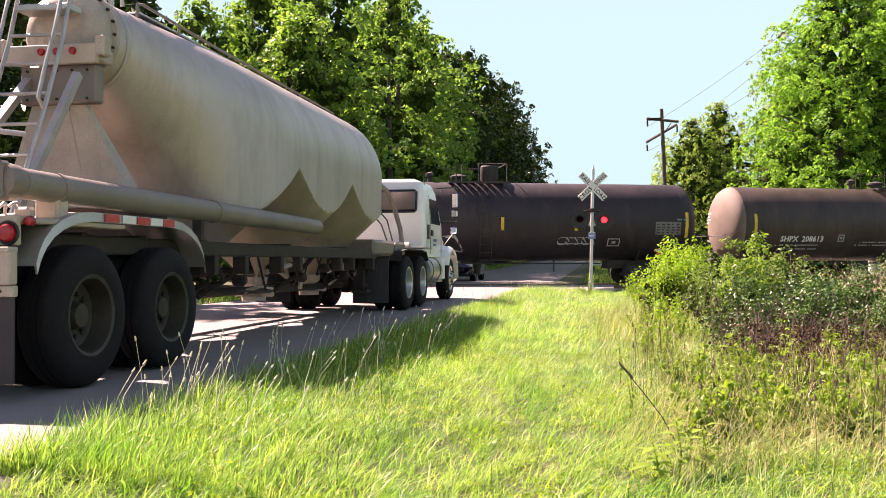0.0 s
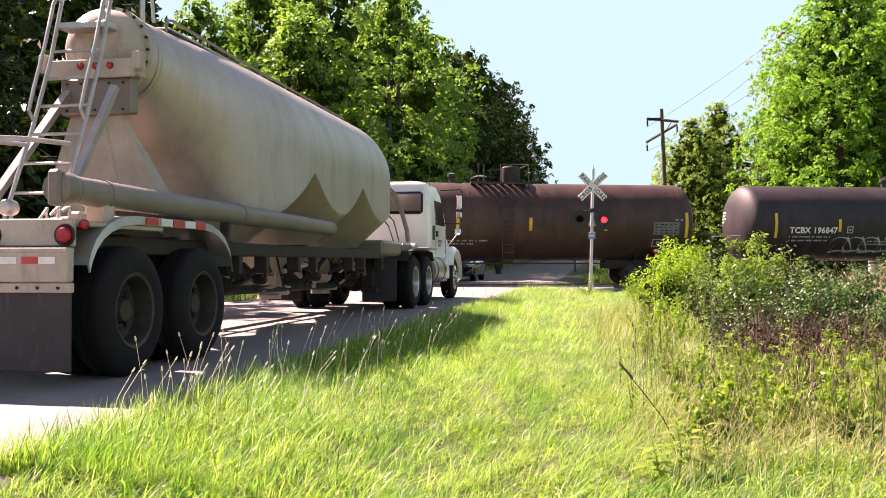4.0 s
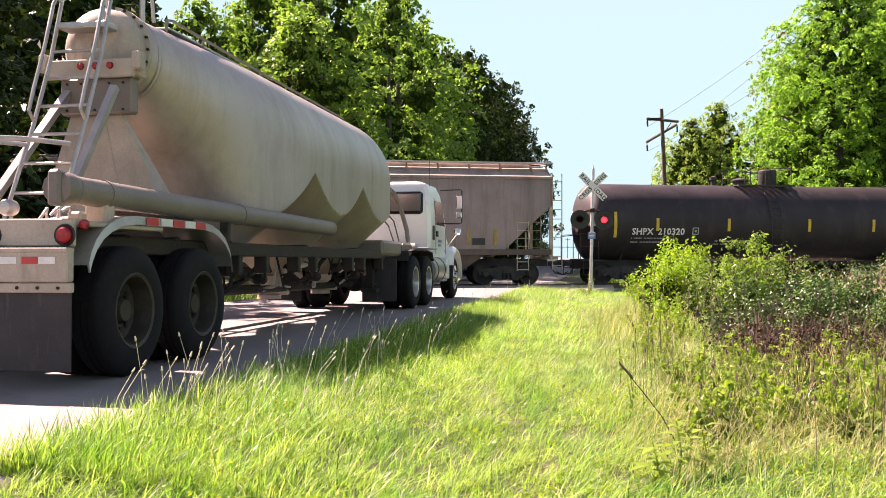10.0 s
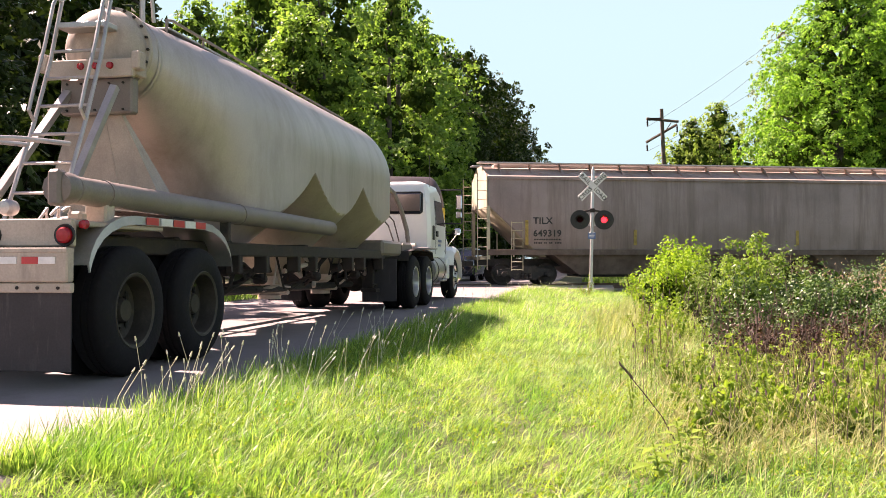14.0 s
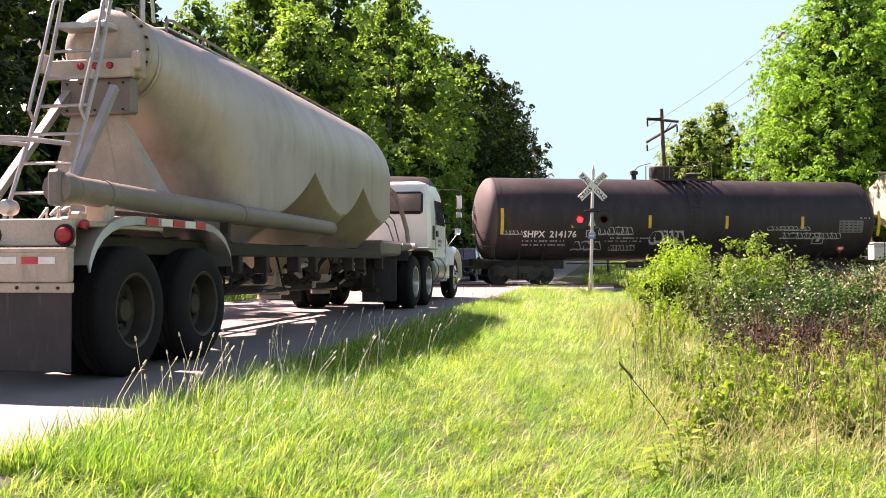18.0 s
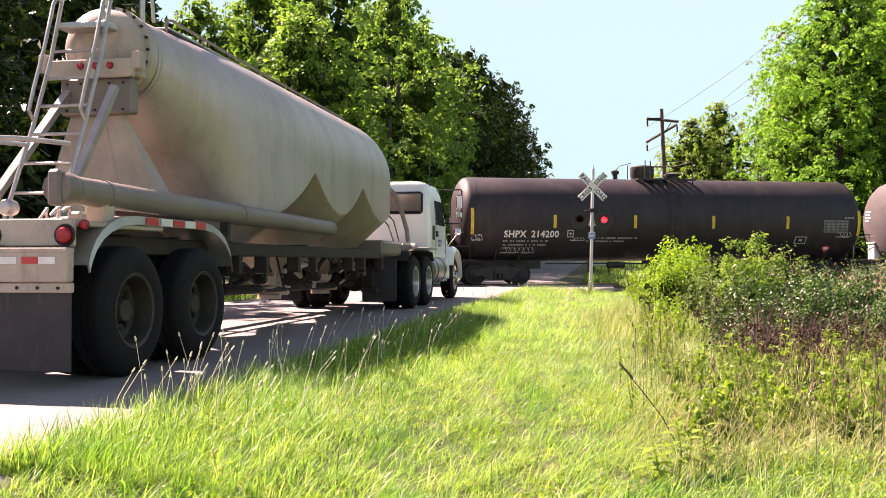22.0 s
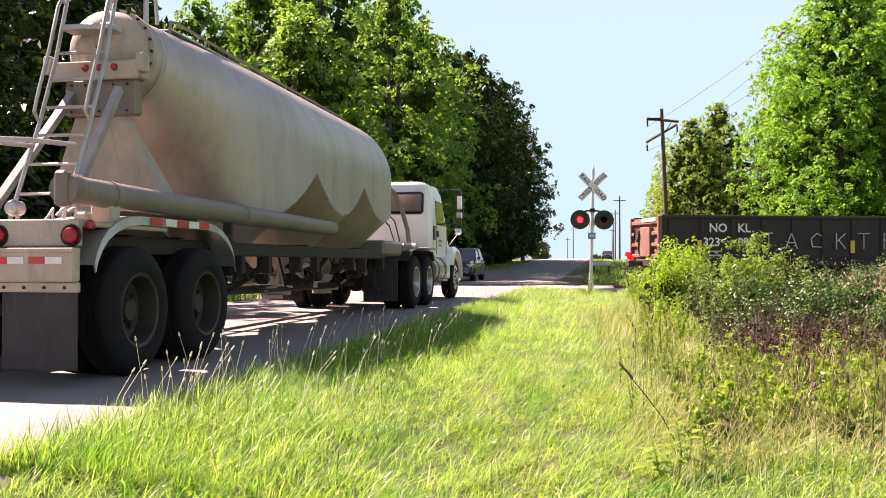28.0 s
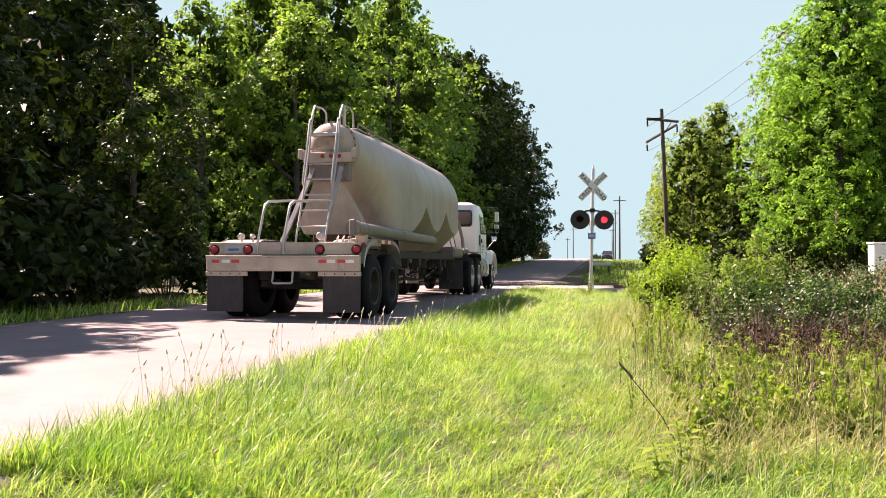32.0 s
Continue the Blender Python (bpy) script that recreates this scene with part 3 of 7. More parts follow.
def tank_car(name, label, x0, x1, D, material, mark, dome, head_mat=None, stripes=(), tags=(), plate=True, wide_dome=False, head_lines=True):
    """x0, x1: ends of the tank along the track at the start."""
    mid, L = (x0 + x1) / 2, x1 - x0
    car = thing(name, label, "tank wagon", group="wagons of the freight train")
    R = D / 2
    zc = 0.93 + R
    prof = []
    hd = 0.62
    for t in np.linspace(0, math.pi / 2, 9):
        prof.append((max(0.001, R * math.sin(t)), -L / 2 + hd * (1 - math.cos(t))))
    for t in np.linspace(-L / 2 + hd, L / 2 - hd, 9)[1:-1]:
        prof.append((R, t))
    for t in np.linspace(math.pi / 2, 0, 9):
        prof.append((max(0.001, R * math.sin(t)), L / 2 - hd * (1 - math.cos(t))))
    tank = part("tank", Geo().lathe(prof, "x", (0, 0, zc), 56), material, car)
    if head_mat:
        tank.data.materials.append(head_mat)
        for p in tank.data.polygons:
            if p.center.x < -L / 2 + 0.75:
                p.material_index = 1
    for t in np.linspace(-L / 2 + hd + 0.2, L / 2 - hd - 0.2, 6):
        part("weld_band", Geo().lathe([(R, t - 0.03), (R + 0.003, t - 0.02), (R + 0.003, t + 0.02), (R, t + 0.03)], "x", (0, 0, zc), 48, cap=False), material, car)
    for s in (-1, 1):
        sill = Geo().box(min(s * (L / 2 - 3.6), s * (L / 2 + 0.15)), max(s * (L / 2 - 3.6), s * (L / 2 + 0.15)), -0.32, 0.32, 0.62, 1.02, 0.02)
        part("stub_sill", sill, M_BOGIE, car)
        cr = Geo()
        for xx in (L / 2 - 2.55, L / 2 - 1.6):
            cr.ring([[(s * xx + d, y, z) for y, z in ((-1.25, 1.35), (-0.9, 0.95), (0.9, 0.95), (1.25, 1.35), (0.8, 1.05), (-0.8, 1.05))] for d in (-0.03, 0.03)])
        part("saddle", cr, M_BOGIE, car)
        end_rail(car, s * (L / 2 + 0.2), s, R)
        coupler(car, s * (L / 2 + 0.1), s)
    # top fittings: grating, rails, manway and valve housings
    top = zc + R
    gx = dome
    walk_bar = part("walkway", Geo().box(gx - 1.3, gx + 1.15, -1.02, -0.96, top - 0.1, top - 0.02), M_BOGIE, car)
    part("walkway", Geo().box(gx - 1.3, gx + 1.15, 0.96, 1.02, top - 0.1, top - 0.02), M_BOGIE, car)
    for i in range(8):
        part("slat", Geo().box(gx - 1.25 + i * 0.29, gx - 1.05 + i * 0.29, -0.96, 0.96, top - 0.06, top - 0.02), M_BOGIE, walk_bar)
    rail = Geo()
    for yy in (-1.0, 1.0):
        rail.tube(line((gx - 1.0, yy, top - 0.1), (gx - 1.0, yy, top + 0.68), (gx - 0.78, yy, top + 0.66), (gx - 0.78, yy, top - 0.1)), 0.02, 6)
        rail.tube(line((gx - 0.12, yy, top - 0.1), (gx - 0.12, yy, top + 0.66), (gx + 1.0, yy, top + 0.66), (gx + 1.0, yy, top - 0.3)), 0.022, 6)
        rail.tube(line((gx - 0.78, yy, top + 0.42), (gx - 0.12, yy, top + 0.42)), 0.012, 5)
    rail.tube(line((gx + 1.0, -1, top + 0.66), (gx + 1.0, 1, top + 0.66)), 0.018, 6)
    part("guard_rail", rail, M_BOGIE, car)
    dr, dh, dx = (0.48, 0.5, -0.75) if wide_dome else (0.36, 0.62, 0.5)
    part("valve_housing", Geo().lathe([(dr * 0.95, top - 0.1), (dr * 0.95, top + 0.1), (dr, top + 0.14), (dr, top + dh), (dr * 0.9, top + dh + 0.05), (0.05, top + dh + 0.08)], at=(gx + dx, 0, 0), n=24), M_BOGIE, car, "dark cylindrical valve housing")
    part("manway_lid", Geo().lathe([(0.26, top - 0.05), (0.26, top + 0.16), (0.34, top + 0.18), (0.34, top + 0.24), (0.1, top + 0.32)], at=(gx + (0.55 if wide_dome else -0.75), 0, 0), n=22), M_BOGIE, car)
    part("relief_valve", Geo().lathe([(0.1, top - 0.05), (0.1, top + 0.2), (0.16, top + 0.22), (0.16, top + 0.34), (0.03, top + 0.4)], at=(gx - 1.9, 0, 0), n=14).tube(line((gx - 1.9, 0, top + 0.35), (gx - 1.7, 0, top + 0.55), (gx - 1.2, 0, top + 0.68)), 0.015, 5), M_BOGIE, car)
    lad = Geo()
    steps = []
    for k in range(12):
        z = 0.95 + k * 0.3
        if z < top - 0.1:
            h = (z - zc) / R
            y = -(R + 0.12) if z < zc else -max(0.95, (R + 0.1) * math.sqrt(max(0.0, 1 - h * h)))
            lad.tube(line((gx - 0.2, y, z), (gx + 0.25, y, z)), 0.014, 5)
            steps.append((y, z))
    for xx in (gx - 0.2, gx + 0.25):
        lad.tube([Vector((xx, y, z)) for y, z in steps], 0.016, 5)
    part("side_ladder", lad, M_BOGIE, car)
    part("bottom_outlet", Geo().lathe([(0.2, 0.95), (0.18, 0.75), (0.12, 0.55), (0.12, 0.4)], at=(gx * 0.2, 0, 0), n=14).box(gx * 0.2 - 0.6, gx * 0.2 + 0.6, -0.04, 0.04, 0.85, 0.97), M_BOGIE, car)
    part("brake_rigging", Geo().box(-L * 0.28, L * 0.28, -0.5, -0.44, 0.8, 0.86).lathe([(0.13, -2.2), (0.13, -1.5)], "x", (0, -0.5, 0.78), 12).box(-3, -2.95, -0.5, -0.42, 0.5, 0.95).box(3, 3.05, -0.5, -0.42, 0.5, 0.95), M_BOGIE, car)
    for i, sx in enumerate(stripes):
        tall = i in (0, len(stripes) - 1)
        xs = -L / 2 + (sx - 0.025 * (sx < 0.9)) * L
        part("reflective_stripe", patch(xs - 0.06, xs + 0.06, zc - 0.64 if tall else zc - 0.38, zc + 0.36 if tall else zc + 0.12, R, zc), M_YELLOW, car, "yellow reflective stripe")
    # reporting mark
    mx, words, size, up = mark
    S = -L / 2 + (mx - 0.022) * L
    for k, w in enumerate(words.split()):
        part("reporting_mark", on_tank(text_mesh(w, size * 0.84, M_LETTER, 1.05, 0.0, 0.03), R, zc, S + k * size * 2.55, zc - 0.74 + up), None, car, "white stencilled reporting mark")
    dr_ = random.Random(len(words) + int(L * 10))
    small = Geo()
    for x_, z_, span in ((S, zc - 0.86 + up, 1.75), (S, zc - 1.01 + up, 1.7), (S + 3.5, zc - 0.74, 1.85), (S + 3.3, zc - 0.86, 1.5), (L / 2 - 1.1, zc + 0.1, 0.4)):
        q = 0.0
        while q < span:
            w = dr_.choice((0.03, 0.04, 0.045))
            small.add(*(lambda p: (p.v, p.f))(patch(x_ + q, x_ + q + w, z_ - 0.055, z_, R, zc, 0.008, 2)))
            q += w + (0.022 if dr_.random() < 0.8 else 0.1)
    tagged(part("data_stencil", small, M_SPRAY, car), "small white stencilled data lines", kind="stuff")
    for bx, bz, bw, bh in ((12.0, -0.98, 0.5, 0.3), (2.5, -0.74 + up, 0.26, 0.28)):
        if S + bx + bw < L / 2 - 0.7:
            fr = Geo()
            for a0, a1, c0, c1 in ((0, bw, 0, 0.035), (0, bw, bh - 0.035, bh), (0, 0.035, 0, bh), (bw - 0.035, bw, 0, bh), (bw * 0.35, bw * 0.65, bh * 0.35, bh * 0.65)):
                fr.add(*(lambda p: (p.v, p.f))(patch(S + bx + a0, S + bx + a1, zc + bz + c0, zc + bz + c1, R, zc, 0.008, 3)))
            part("stencil_box", fr, M_SPRAY, car, "white outlined stencil box")
    if plate:
        part("test_panel", patch(L / 2 - 2.0, L / 2 - 0.95, zc - 0.52, zc - 0.02, R, zc, 0.006), M_PANEL, car, "faded grey test data panel")
        g = Geo()
        for i in range(5):
            for j in range(4):
                x_ = L / 2 - 1.94 + i * 0.2
                g.add(*(lambda q: (q.v, q.f))(patch(x_, x_ + dr_.uniform(0.06, 0.15), zc - 0.47 + j * 0.11, zc - 0.43 + j * 0.11, R, zc, 0.012, 2)))
        tagged(part("panel_line", g, M_CARBLACK, car), kind="stuff")
    if head_lines:
        for i, (w, dz) in enumerate(((0.5, 0.42), (0.42, 0.29), (0.5, 0.16), (0.34, 0.03))):
            g, row = Geo(), []
            for y in np.linspace(0.95 - w, 0.95, 7):
                for z in (zc + dz, zc + dz + 0.06):
                    q = math.hypot(y, z - zc) / R
                    row.append((-L / 2 + hd * (1 - math.sqrt(max(0.0, 1 - q * q))) - 0.012, y, z))
            g.add(row, [(2 * j, 2 * j + 2, 2 * j + 3, 2 * j + 1) for j in range(6)])
            part("head_stencil", g, M_LETTER, car, "white stencilled line on the tank end")
    px, pz = L / 2 - 1.7, zc - 1.15
    side = -math.sqrt((R + 0.02) ** 2 - 1.15 ** 2)
    plac = part("placard", Geo().ring([[(px - 0.2, y, pz), (px, y + 0.1, pz - 0.2), (px + 0.2, y, pz), (px, y - 0.1, pz + 0.2)] for y in (side - 0.01, side + 0.004)]), M_TAPE_R, car, "red diamond hazard placard")
    part("placard_band", Geo().ring([[(px - 0.1, y, pz - 0.05), (px + 0.1, y, pz - 0.05), (px + 0.1, y - 0.045, pz + 0.05), (px - 0.1, y - 0.045, pz + 0.05)] for y in (side - 0.016 + 0.024, side - 0.011 + 0.024)]), M_TAPE_W, plac)
    rng = random.Random(len(label))
    for (sx, sz, w, h, n) in tags:
        for stroke in spray(rng, S + sx, zc + sz, w, h, R, zc, n):
            part("sprayed_stroke", stroke, M_SPRAY, car, "loose grey spray-painted stroke")
    sets = bogie(car, -L / 2 + 1.75) + bogie(car, L / 2 - 1.75)
    return car, mid, sets


def hopper_car(x0, x1):
    mid, L = (x0 + x1) / 2, x1 - x0
    car = thing("hopper_wagon", "weathered grey covered hopper wagon with rust streaks and a cream end", "hopper wagon", group="wagons of the freight train")
    B = L / 2 - 0.35
    W, ze, zs, zr = 1.58, 4.12, 1.28, 4.66
    # bowed side walls, sloped ends
    g = Geo()
    prof = [(-W + 0.05, zs), (-W, zs + 0.12), (-W - 0.03, 2.6), (-W, 3.8), (-W + 0.04, ze)]
    for s in (-1, 1):
        rows = []
        for x, lo in ((-B, 3.05), (-B + 0.02, 3.05), (-B + 1.9, zs), (B - 1.9, zs), (B - 0.02, 3.05), (B, 3.05)):
            row = []
            for y, z in prof:
                zz = max(z, lo)
                row.append((x, y * -s, zz))
            rows.append(row)
        g.ring(rows, close=False, cap=False)
    for s in (-1, 1):
        g.add([(s * B, -W, 3.05), (s * B, W, 3.05), (s * B, W - 0.04, ze), (s * B, -W + 0.04, ze)], [(0, 1, 2, 3)])
    body = part("body", g, M_HOPPER, car)
    for s in (-1, 1):
        end = Geo()
        end.ring([[(s * (B + 0.02), y, z) for y, z in ((-W, 3.0), (W, 3.0), (W - 0.04, ze), (0.6, zr), (-0.6, zr), (-W + 0.04, ze))] for _ in (0,)] + [[(s * (B + 0.06), y, z) for y, z in ((-W, 3.0), (W, 3.0), (W - 0.04, ze), (0.6, zr), (-0.6, zr), (-W + 0.04, ze))]])
        part("end_wall", end, M_HOPEND, car, "cream end wall with rust stains")
        sl = Geo().add([(s * B, -W + 0.05, 3.05), (s * B, W - 0.05, 3.05), (s * (B - 2.3), W - 0.05, 1.1), (s * (B - 2.3), -W + 0.05, 1.1)], [(0, 1, 2, 3)])
        o = part("end_slope", sl, M_HOPEND, car)
        o.modifiers.new("thick", "SOLIDIFY").thickness = 0.03
        post = Geo()
        for y in (-W + 0.03, W - 0.03):
            post.box(s * (B - 0.02) - 0.05, s * (B - 0.02) + 0.05, y - 0.05, y + 0.05, 1.0, 3.05)
            post.tube(line((s * (B - 1.0), y, 1.1), (s * (B - 1.0), y, 2.05)), 0.03, 6)
        post.box(min(s * B, s * (B + 0.3)), max(s * B, s * (B + 0.3)), -1.5, 1.5, 0.98, 1.1, 0.01)
        part("end_post", post, M_HOPEND, car)
        for y in (-W - 0.02, W + 0.02):
            lad = Geo()
            for k in range(10):
                lad.tube(line((s * (B + 0.05), y, 0.75 + 0.36 * k), (s * (B + 0.42), y, 0.75 + 0.36 * k)), 0.016, 5)
            lad.tube(line((s * (B + 0.05), y, 0.6), (s * (B + 0.05), y, 4.3)), 0.02, 5).tube(line((s * (B + 0.42), y, 0.6), (s * (B + 0.42), y, 4.3)), 0.02, 5)
            part("end_ladder", lad, M_HOPEND, car)
        lad = Geo()
        for k in range(7):
            lad.tube(line((s * (B - 1.35), -W - 0.02, 0.6 + 0.3 * k), (s * (B - 0.9), -W - 0.02, 0.6 + 0.3 * k)), 0.016, 5)
        for xx in (B - 1.35, B - 0.9):
            lad.tube(line((s * xx, -W - 0.02, 0.55), (s * xx, -W - 0.02, 2.45)), 0.016, 5)
        part("side_ladder", lad, M_HOPEND, car)
        coupler(car, s * (B + 0.3), s)
    sill = Geo()
    for y in (-W - 0.03, W + 0.03):
        sill.box(-B, B, y - 0.05, y + 0.05, zs - 0.12, zs + 0.1, 0.01)
    part("side_sill", sill, M_HOPRUST, car, "rust-stained side sill")
    eave = Geo()
    for y in (-W + 0.02, W - 0.02):
        eave.box(-B - 0.05, B + 0.05, y - 0.07, y + 0.05, ze - 0.05, ze + 0.06, 0.01)
    part("eave_rail", eave, M_HOPPER, car)
    roof = Geo().ring([[(x, y, z) for y, z in ((-W, ze + 0.02), (-0.55, zr - 0.06), (0.55, zr - 0.06), (W, ze + 0.02), (W, ze - 0.03), (-W, ze - 0.03))] for x in (-B, B)])
    part("roof", roof, M_HOPROOF, car, "rust-streaked roof sheets")
    for i in range(17):
        x = -B + 0.6 + i * (2 * B - 1.2) / 16
        part("roof_rib", Geo().add([(x - 0.03, -W + 0.1, ze + 0.03), (x + 0.03, -W + 0.1, ze + 0.03), (x + 0.03, -0.6, zr + 0.1), (x - 0.03, -0.6, zr + 0.1), (x - 0.03, -W + 0.14, ze + 0.0), (x + 0.03, -W + 0.14, ze + 0.0), (x + 0.03, -0.6, zr - 0.05), (x - 0.03, -0.6, zr - 0.05)], [(0, 1, 2, 3), (4, 5, 6, 7), (0, 1, 5, 4), (1, 2, 6, 5), (2, 3, 7, 6), (3, 0, 4, 7)]), M_HOPROOF, car)
    for y0, y1 in ((-1.0, -0.5), (0.5, 1.0)):
        part("roof_walkway", Geo().box(-B - 0.25, B + 0.25, y0, y1, zr + 0.08, zr + 0.13, 0.01), M_ALU, car, "galvanised roof walkway")
    part("hatch_trough", Geo().box(-B + 0.5, B - 0.5, -0.3, 0.3, zr - 0.05, zr + 0.12, 0.04), M_HOPROOF, car)
    for i in range(3):
        xc = (-1, 0, 1)[i] * 5.4
        h = Geo().ring([[(xc + a * 2.66, b * (W - 0.06), zs + 0.02) for a, b in ((-1, -1), (1, -1), (1, 1), (-1, 1))], [(xc + a * 1.35, b * 1.25, 0.4) for a, b in ((-1, -1), (1, -1), (1, 1), (-1, 1))]])
        part("discharge_hopper", h, M_HOPRUST, car, "sloped rust-brown discharge hopper")
        part("outlet_gate", Geo().box(xc - 1.2, xc + 1.2, -0.95, 0.95, 0.3, 0.42, 0.02), M_BOGIE, car)
    part("centre_sill", Geo().box(-B - 0.2, B + 0.2, -0.25, 0.25, 0.72, 1.02), M_BOGIE, car)
    for i, x in enumerate((-B + 1.5, -4.6, 0.6, 2.2, 7.2, B - 2.2)):
        part("reflective_stripe", Geo().box(x - 0.06, x + 0.06, -W - 0.052, -W - 0.035, 1.55, 2.15 if i else 2.5), M_DIRTYYEL, car, "dirty yellow reflective stripe")
    for w, z in (("TILX", 2.36), ("649319", 1.88)):
        me = text_mesh(w, 0.36, M_LETTERK, 1.05)
        part("reporting_mark", remap(me, lambda a, b, c, z=z: Vector((a - B + 1.75, -W - 0.04, z + b))), None, car, "black stencilled reporting mark")
    small, dr_ = Geo(), random.Random(8)
    for z_ in (1.73, 1.6):
        q = -B + 1.78
        while q < -B + 2.85:
            w = dr_.choice((0.03, 0.04, 0.05))
            small.box(q, q + w, -W - 0.042, -W - 0.03, z_, z_ + 0.055)
            q += w + (0.025 if dr_.random() < 0.8 else 0.1)
    tagged(part("data_stencil", small, M_LETTERK, car), kind="stuff")
    part("routing_box", Geo().box(B - 3.1, B - 2.6, -W - 0.05, -W - 0.03, 1.55, 1.8), M_BLACK, car, "black consolidated stencil panel")
    return car, mid, bogie(car, -B + 1.6) + bogie(car, B - 1.6)


def gondola_car(x0, x1):
    mid, L = (x0 + x1) / 2, x1 - x0
    car = thing("gondola_wagon", "dark brown open gondola wagon with pale letters and a rusty end", "gondola wagon", group="wagons of the freight train")
    B, W, z0, z1 = L / 2 - 0.1, 1.52, 0.85, 2.72
    for s in (-1, 1):
        part("side_wall", Geo().box(-B, B, min(s * W, s * (W - 0.06)), max(s * W, s * (W - 0.06)), z0, z1, 0.01), M_GON, car)
        part("top_chord", Geo().box(-B - 0.02, B + 0.02, s * W - 0.09, s * W + 0.06, z1 - 0.1, z1 + 0.03, 0.02), M_GON, car)
        part("bottom_chord", Geo().box(-B, B, s * W - 0.05, s * W + 0.05, z0 - 0.15, z0 + 0.05, 0.02), M_GON, car)
        for i in range(13):
            x = -B + 0.35 + i * (2 * B - 0.7) / 12
            part("side_stake", Geo().ring([[(x - 0.1, s * W, z), (x - 0.06, s * (W + 0.07), z), (x + 0.06, s * (W + 0.07), z), (x + 0.1, s * W, z)] for z in (z0 - 0.05, z1 - 0.1)]), M_GON, car)
        e = s * B
        part("end_wall", Geo().box(e - 0.04, e + 0.04, -W, W, z0, z1 - 0.05, 0.01), M_RUST, car, "orange rusty end wall")
        for z in (1.05, 1.5, 1.95, 2.4):
            part("end_rib", Geo().box(min(e, e + 0.14 * s), max(e, e + 0.14 * s), -W, W, z, z + 0.16, 0.03), M_RUST, car)
        part("end_plate", Geo().box(min(e, e + 0.2 * s), max(e, e + 0.2 * s), -0.75, 0.35, 1.1, 2.3, 0.02), M_RUST, car, "rusty flat end plate")
        part("end_cap", Geo().box(min(e, e + 0.17 * s), max(e, e + 0.17 * s), -1.3, 0.2, 2.5, 2.66, 0.01), M_SIGN, car, "white band along the end top")
        for y in (-W, W):
            part("corner_post", Geo().box(min(e, e + 0.16 * s), max(e, e + 0.16 * s), y - 0.08, y + 0.08, z0 - 0.2, z1, 0.02), M_RUST, car)
        part("brake_gear", Geo().lathe([(0.24, 0.2 * s), (0.26, 0.24 * s), (0.24, 0.28 * s)], "x", (e, 0.9, 2.2), 20, cap=False).box(e, e + 0.25, 0.78, 1.05, 1.9, 2.3, 0.03) if s > 0 else
             Geo().lathe([(0.24, 0.2 * s), (0.26, 0.24 * s), (0.24, 0.28 * s)], "x", (e, 0.55, 2.0), 20, cap=False).box(e - 0.25, e, 0.4, 0.72, 1.7, 2.2, 0.04).tube(line((e - 0.15, 0.55, 1.75), (e - 0.2, 0.5, 1.4), (e - 0.1, 0.4, 0.95)), 0.04, 6), M_BOGIE, car, "dark hand-brake wheel and housing")
        part("end_sill", Geo().box(min(e, e + 0.25 * s), max(e, e + 0.25 * s), -1.5, 1.5, 0.72, 1.0, 0.02), M_GON, car)
        coupler(car, e + 0.2 * s, s)
    part("floor_plate", Geo().box(-B, B, -W, W, 0.95, 1.05), M_GON, car)
    part("centre_sill", Geo().box(-B - 0.2, B + 0.2, -0.25, 0.25, 0.66, 0.95), M_BOGIE, car)
    part("tail_light", Geo().lathe([(0.0, -0.08), (0.09, -0.08), (0.1, 0), (0.1, 0.12), (0.0, 0.14)], "x", (-B - 0.5, 0.95, 1.2), 14, cap=False).box(-B - 0.5, -B - 0.25, 0.9, 1.0, 0.85, 1.12), M_TAILGLOW, car, "red end-of-train marker lamp")
    y = -W - 0.075
    def flat(words, x, z, size, material, sp=1.0, wide=1.0):
        me = text_mesh(words, size, material, sp)
        return remap(me, lambda a, b, c: Vector((x + a * wide, y, z + b)))
    for w, x in (("NO", -B + 1.94), ("KL", -B + 3.14)):
        part("reporting_mark", flat(w, x, 2.08, 0.48, M_LETTER), None, car, "white reporting mark")
    for w, x in (("323", -B + 1.69), ("097", -B + 3.14)):
        part("reporting_mark", flat(w, x, 1.52, 0.48, M_LETTER), None, car, "white reporting mark")
    part("data_stencil", Geo().box(-B + 1.92, -B + 2.47, y - 0.004, y, 1.28, 1.34).box(-B + 3.32, -B + 3.82, y - 0.004, y, 1.28, 1.34).box(-B + 1.92, -B + 2.47, y - 0.004, y, 1.12, 1.18).box(-B + 3.32, -B + 3.82, y - 0.004, y, 1.12, 1.18), M_SPRAY, car)
    # owner's pale letters as plain open strokes
    rng = random.Random(3)
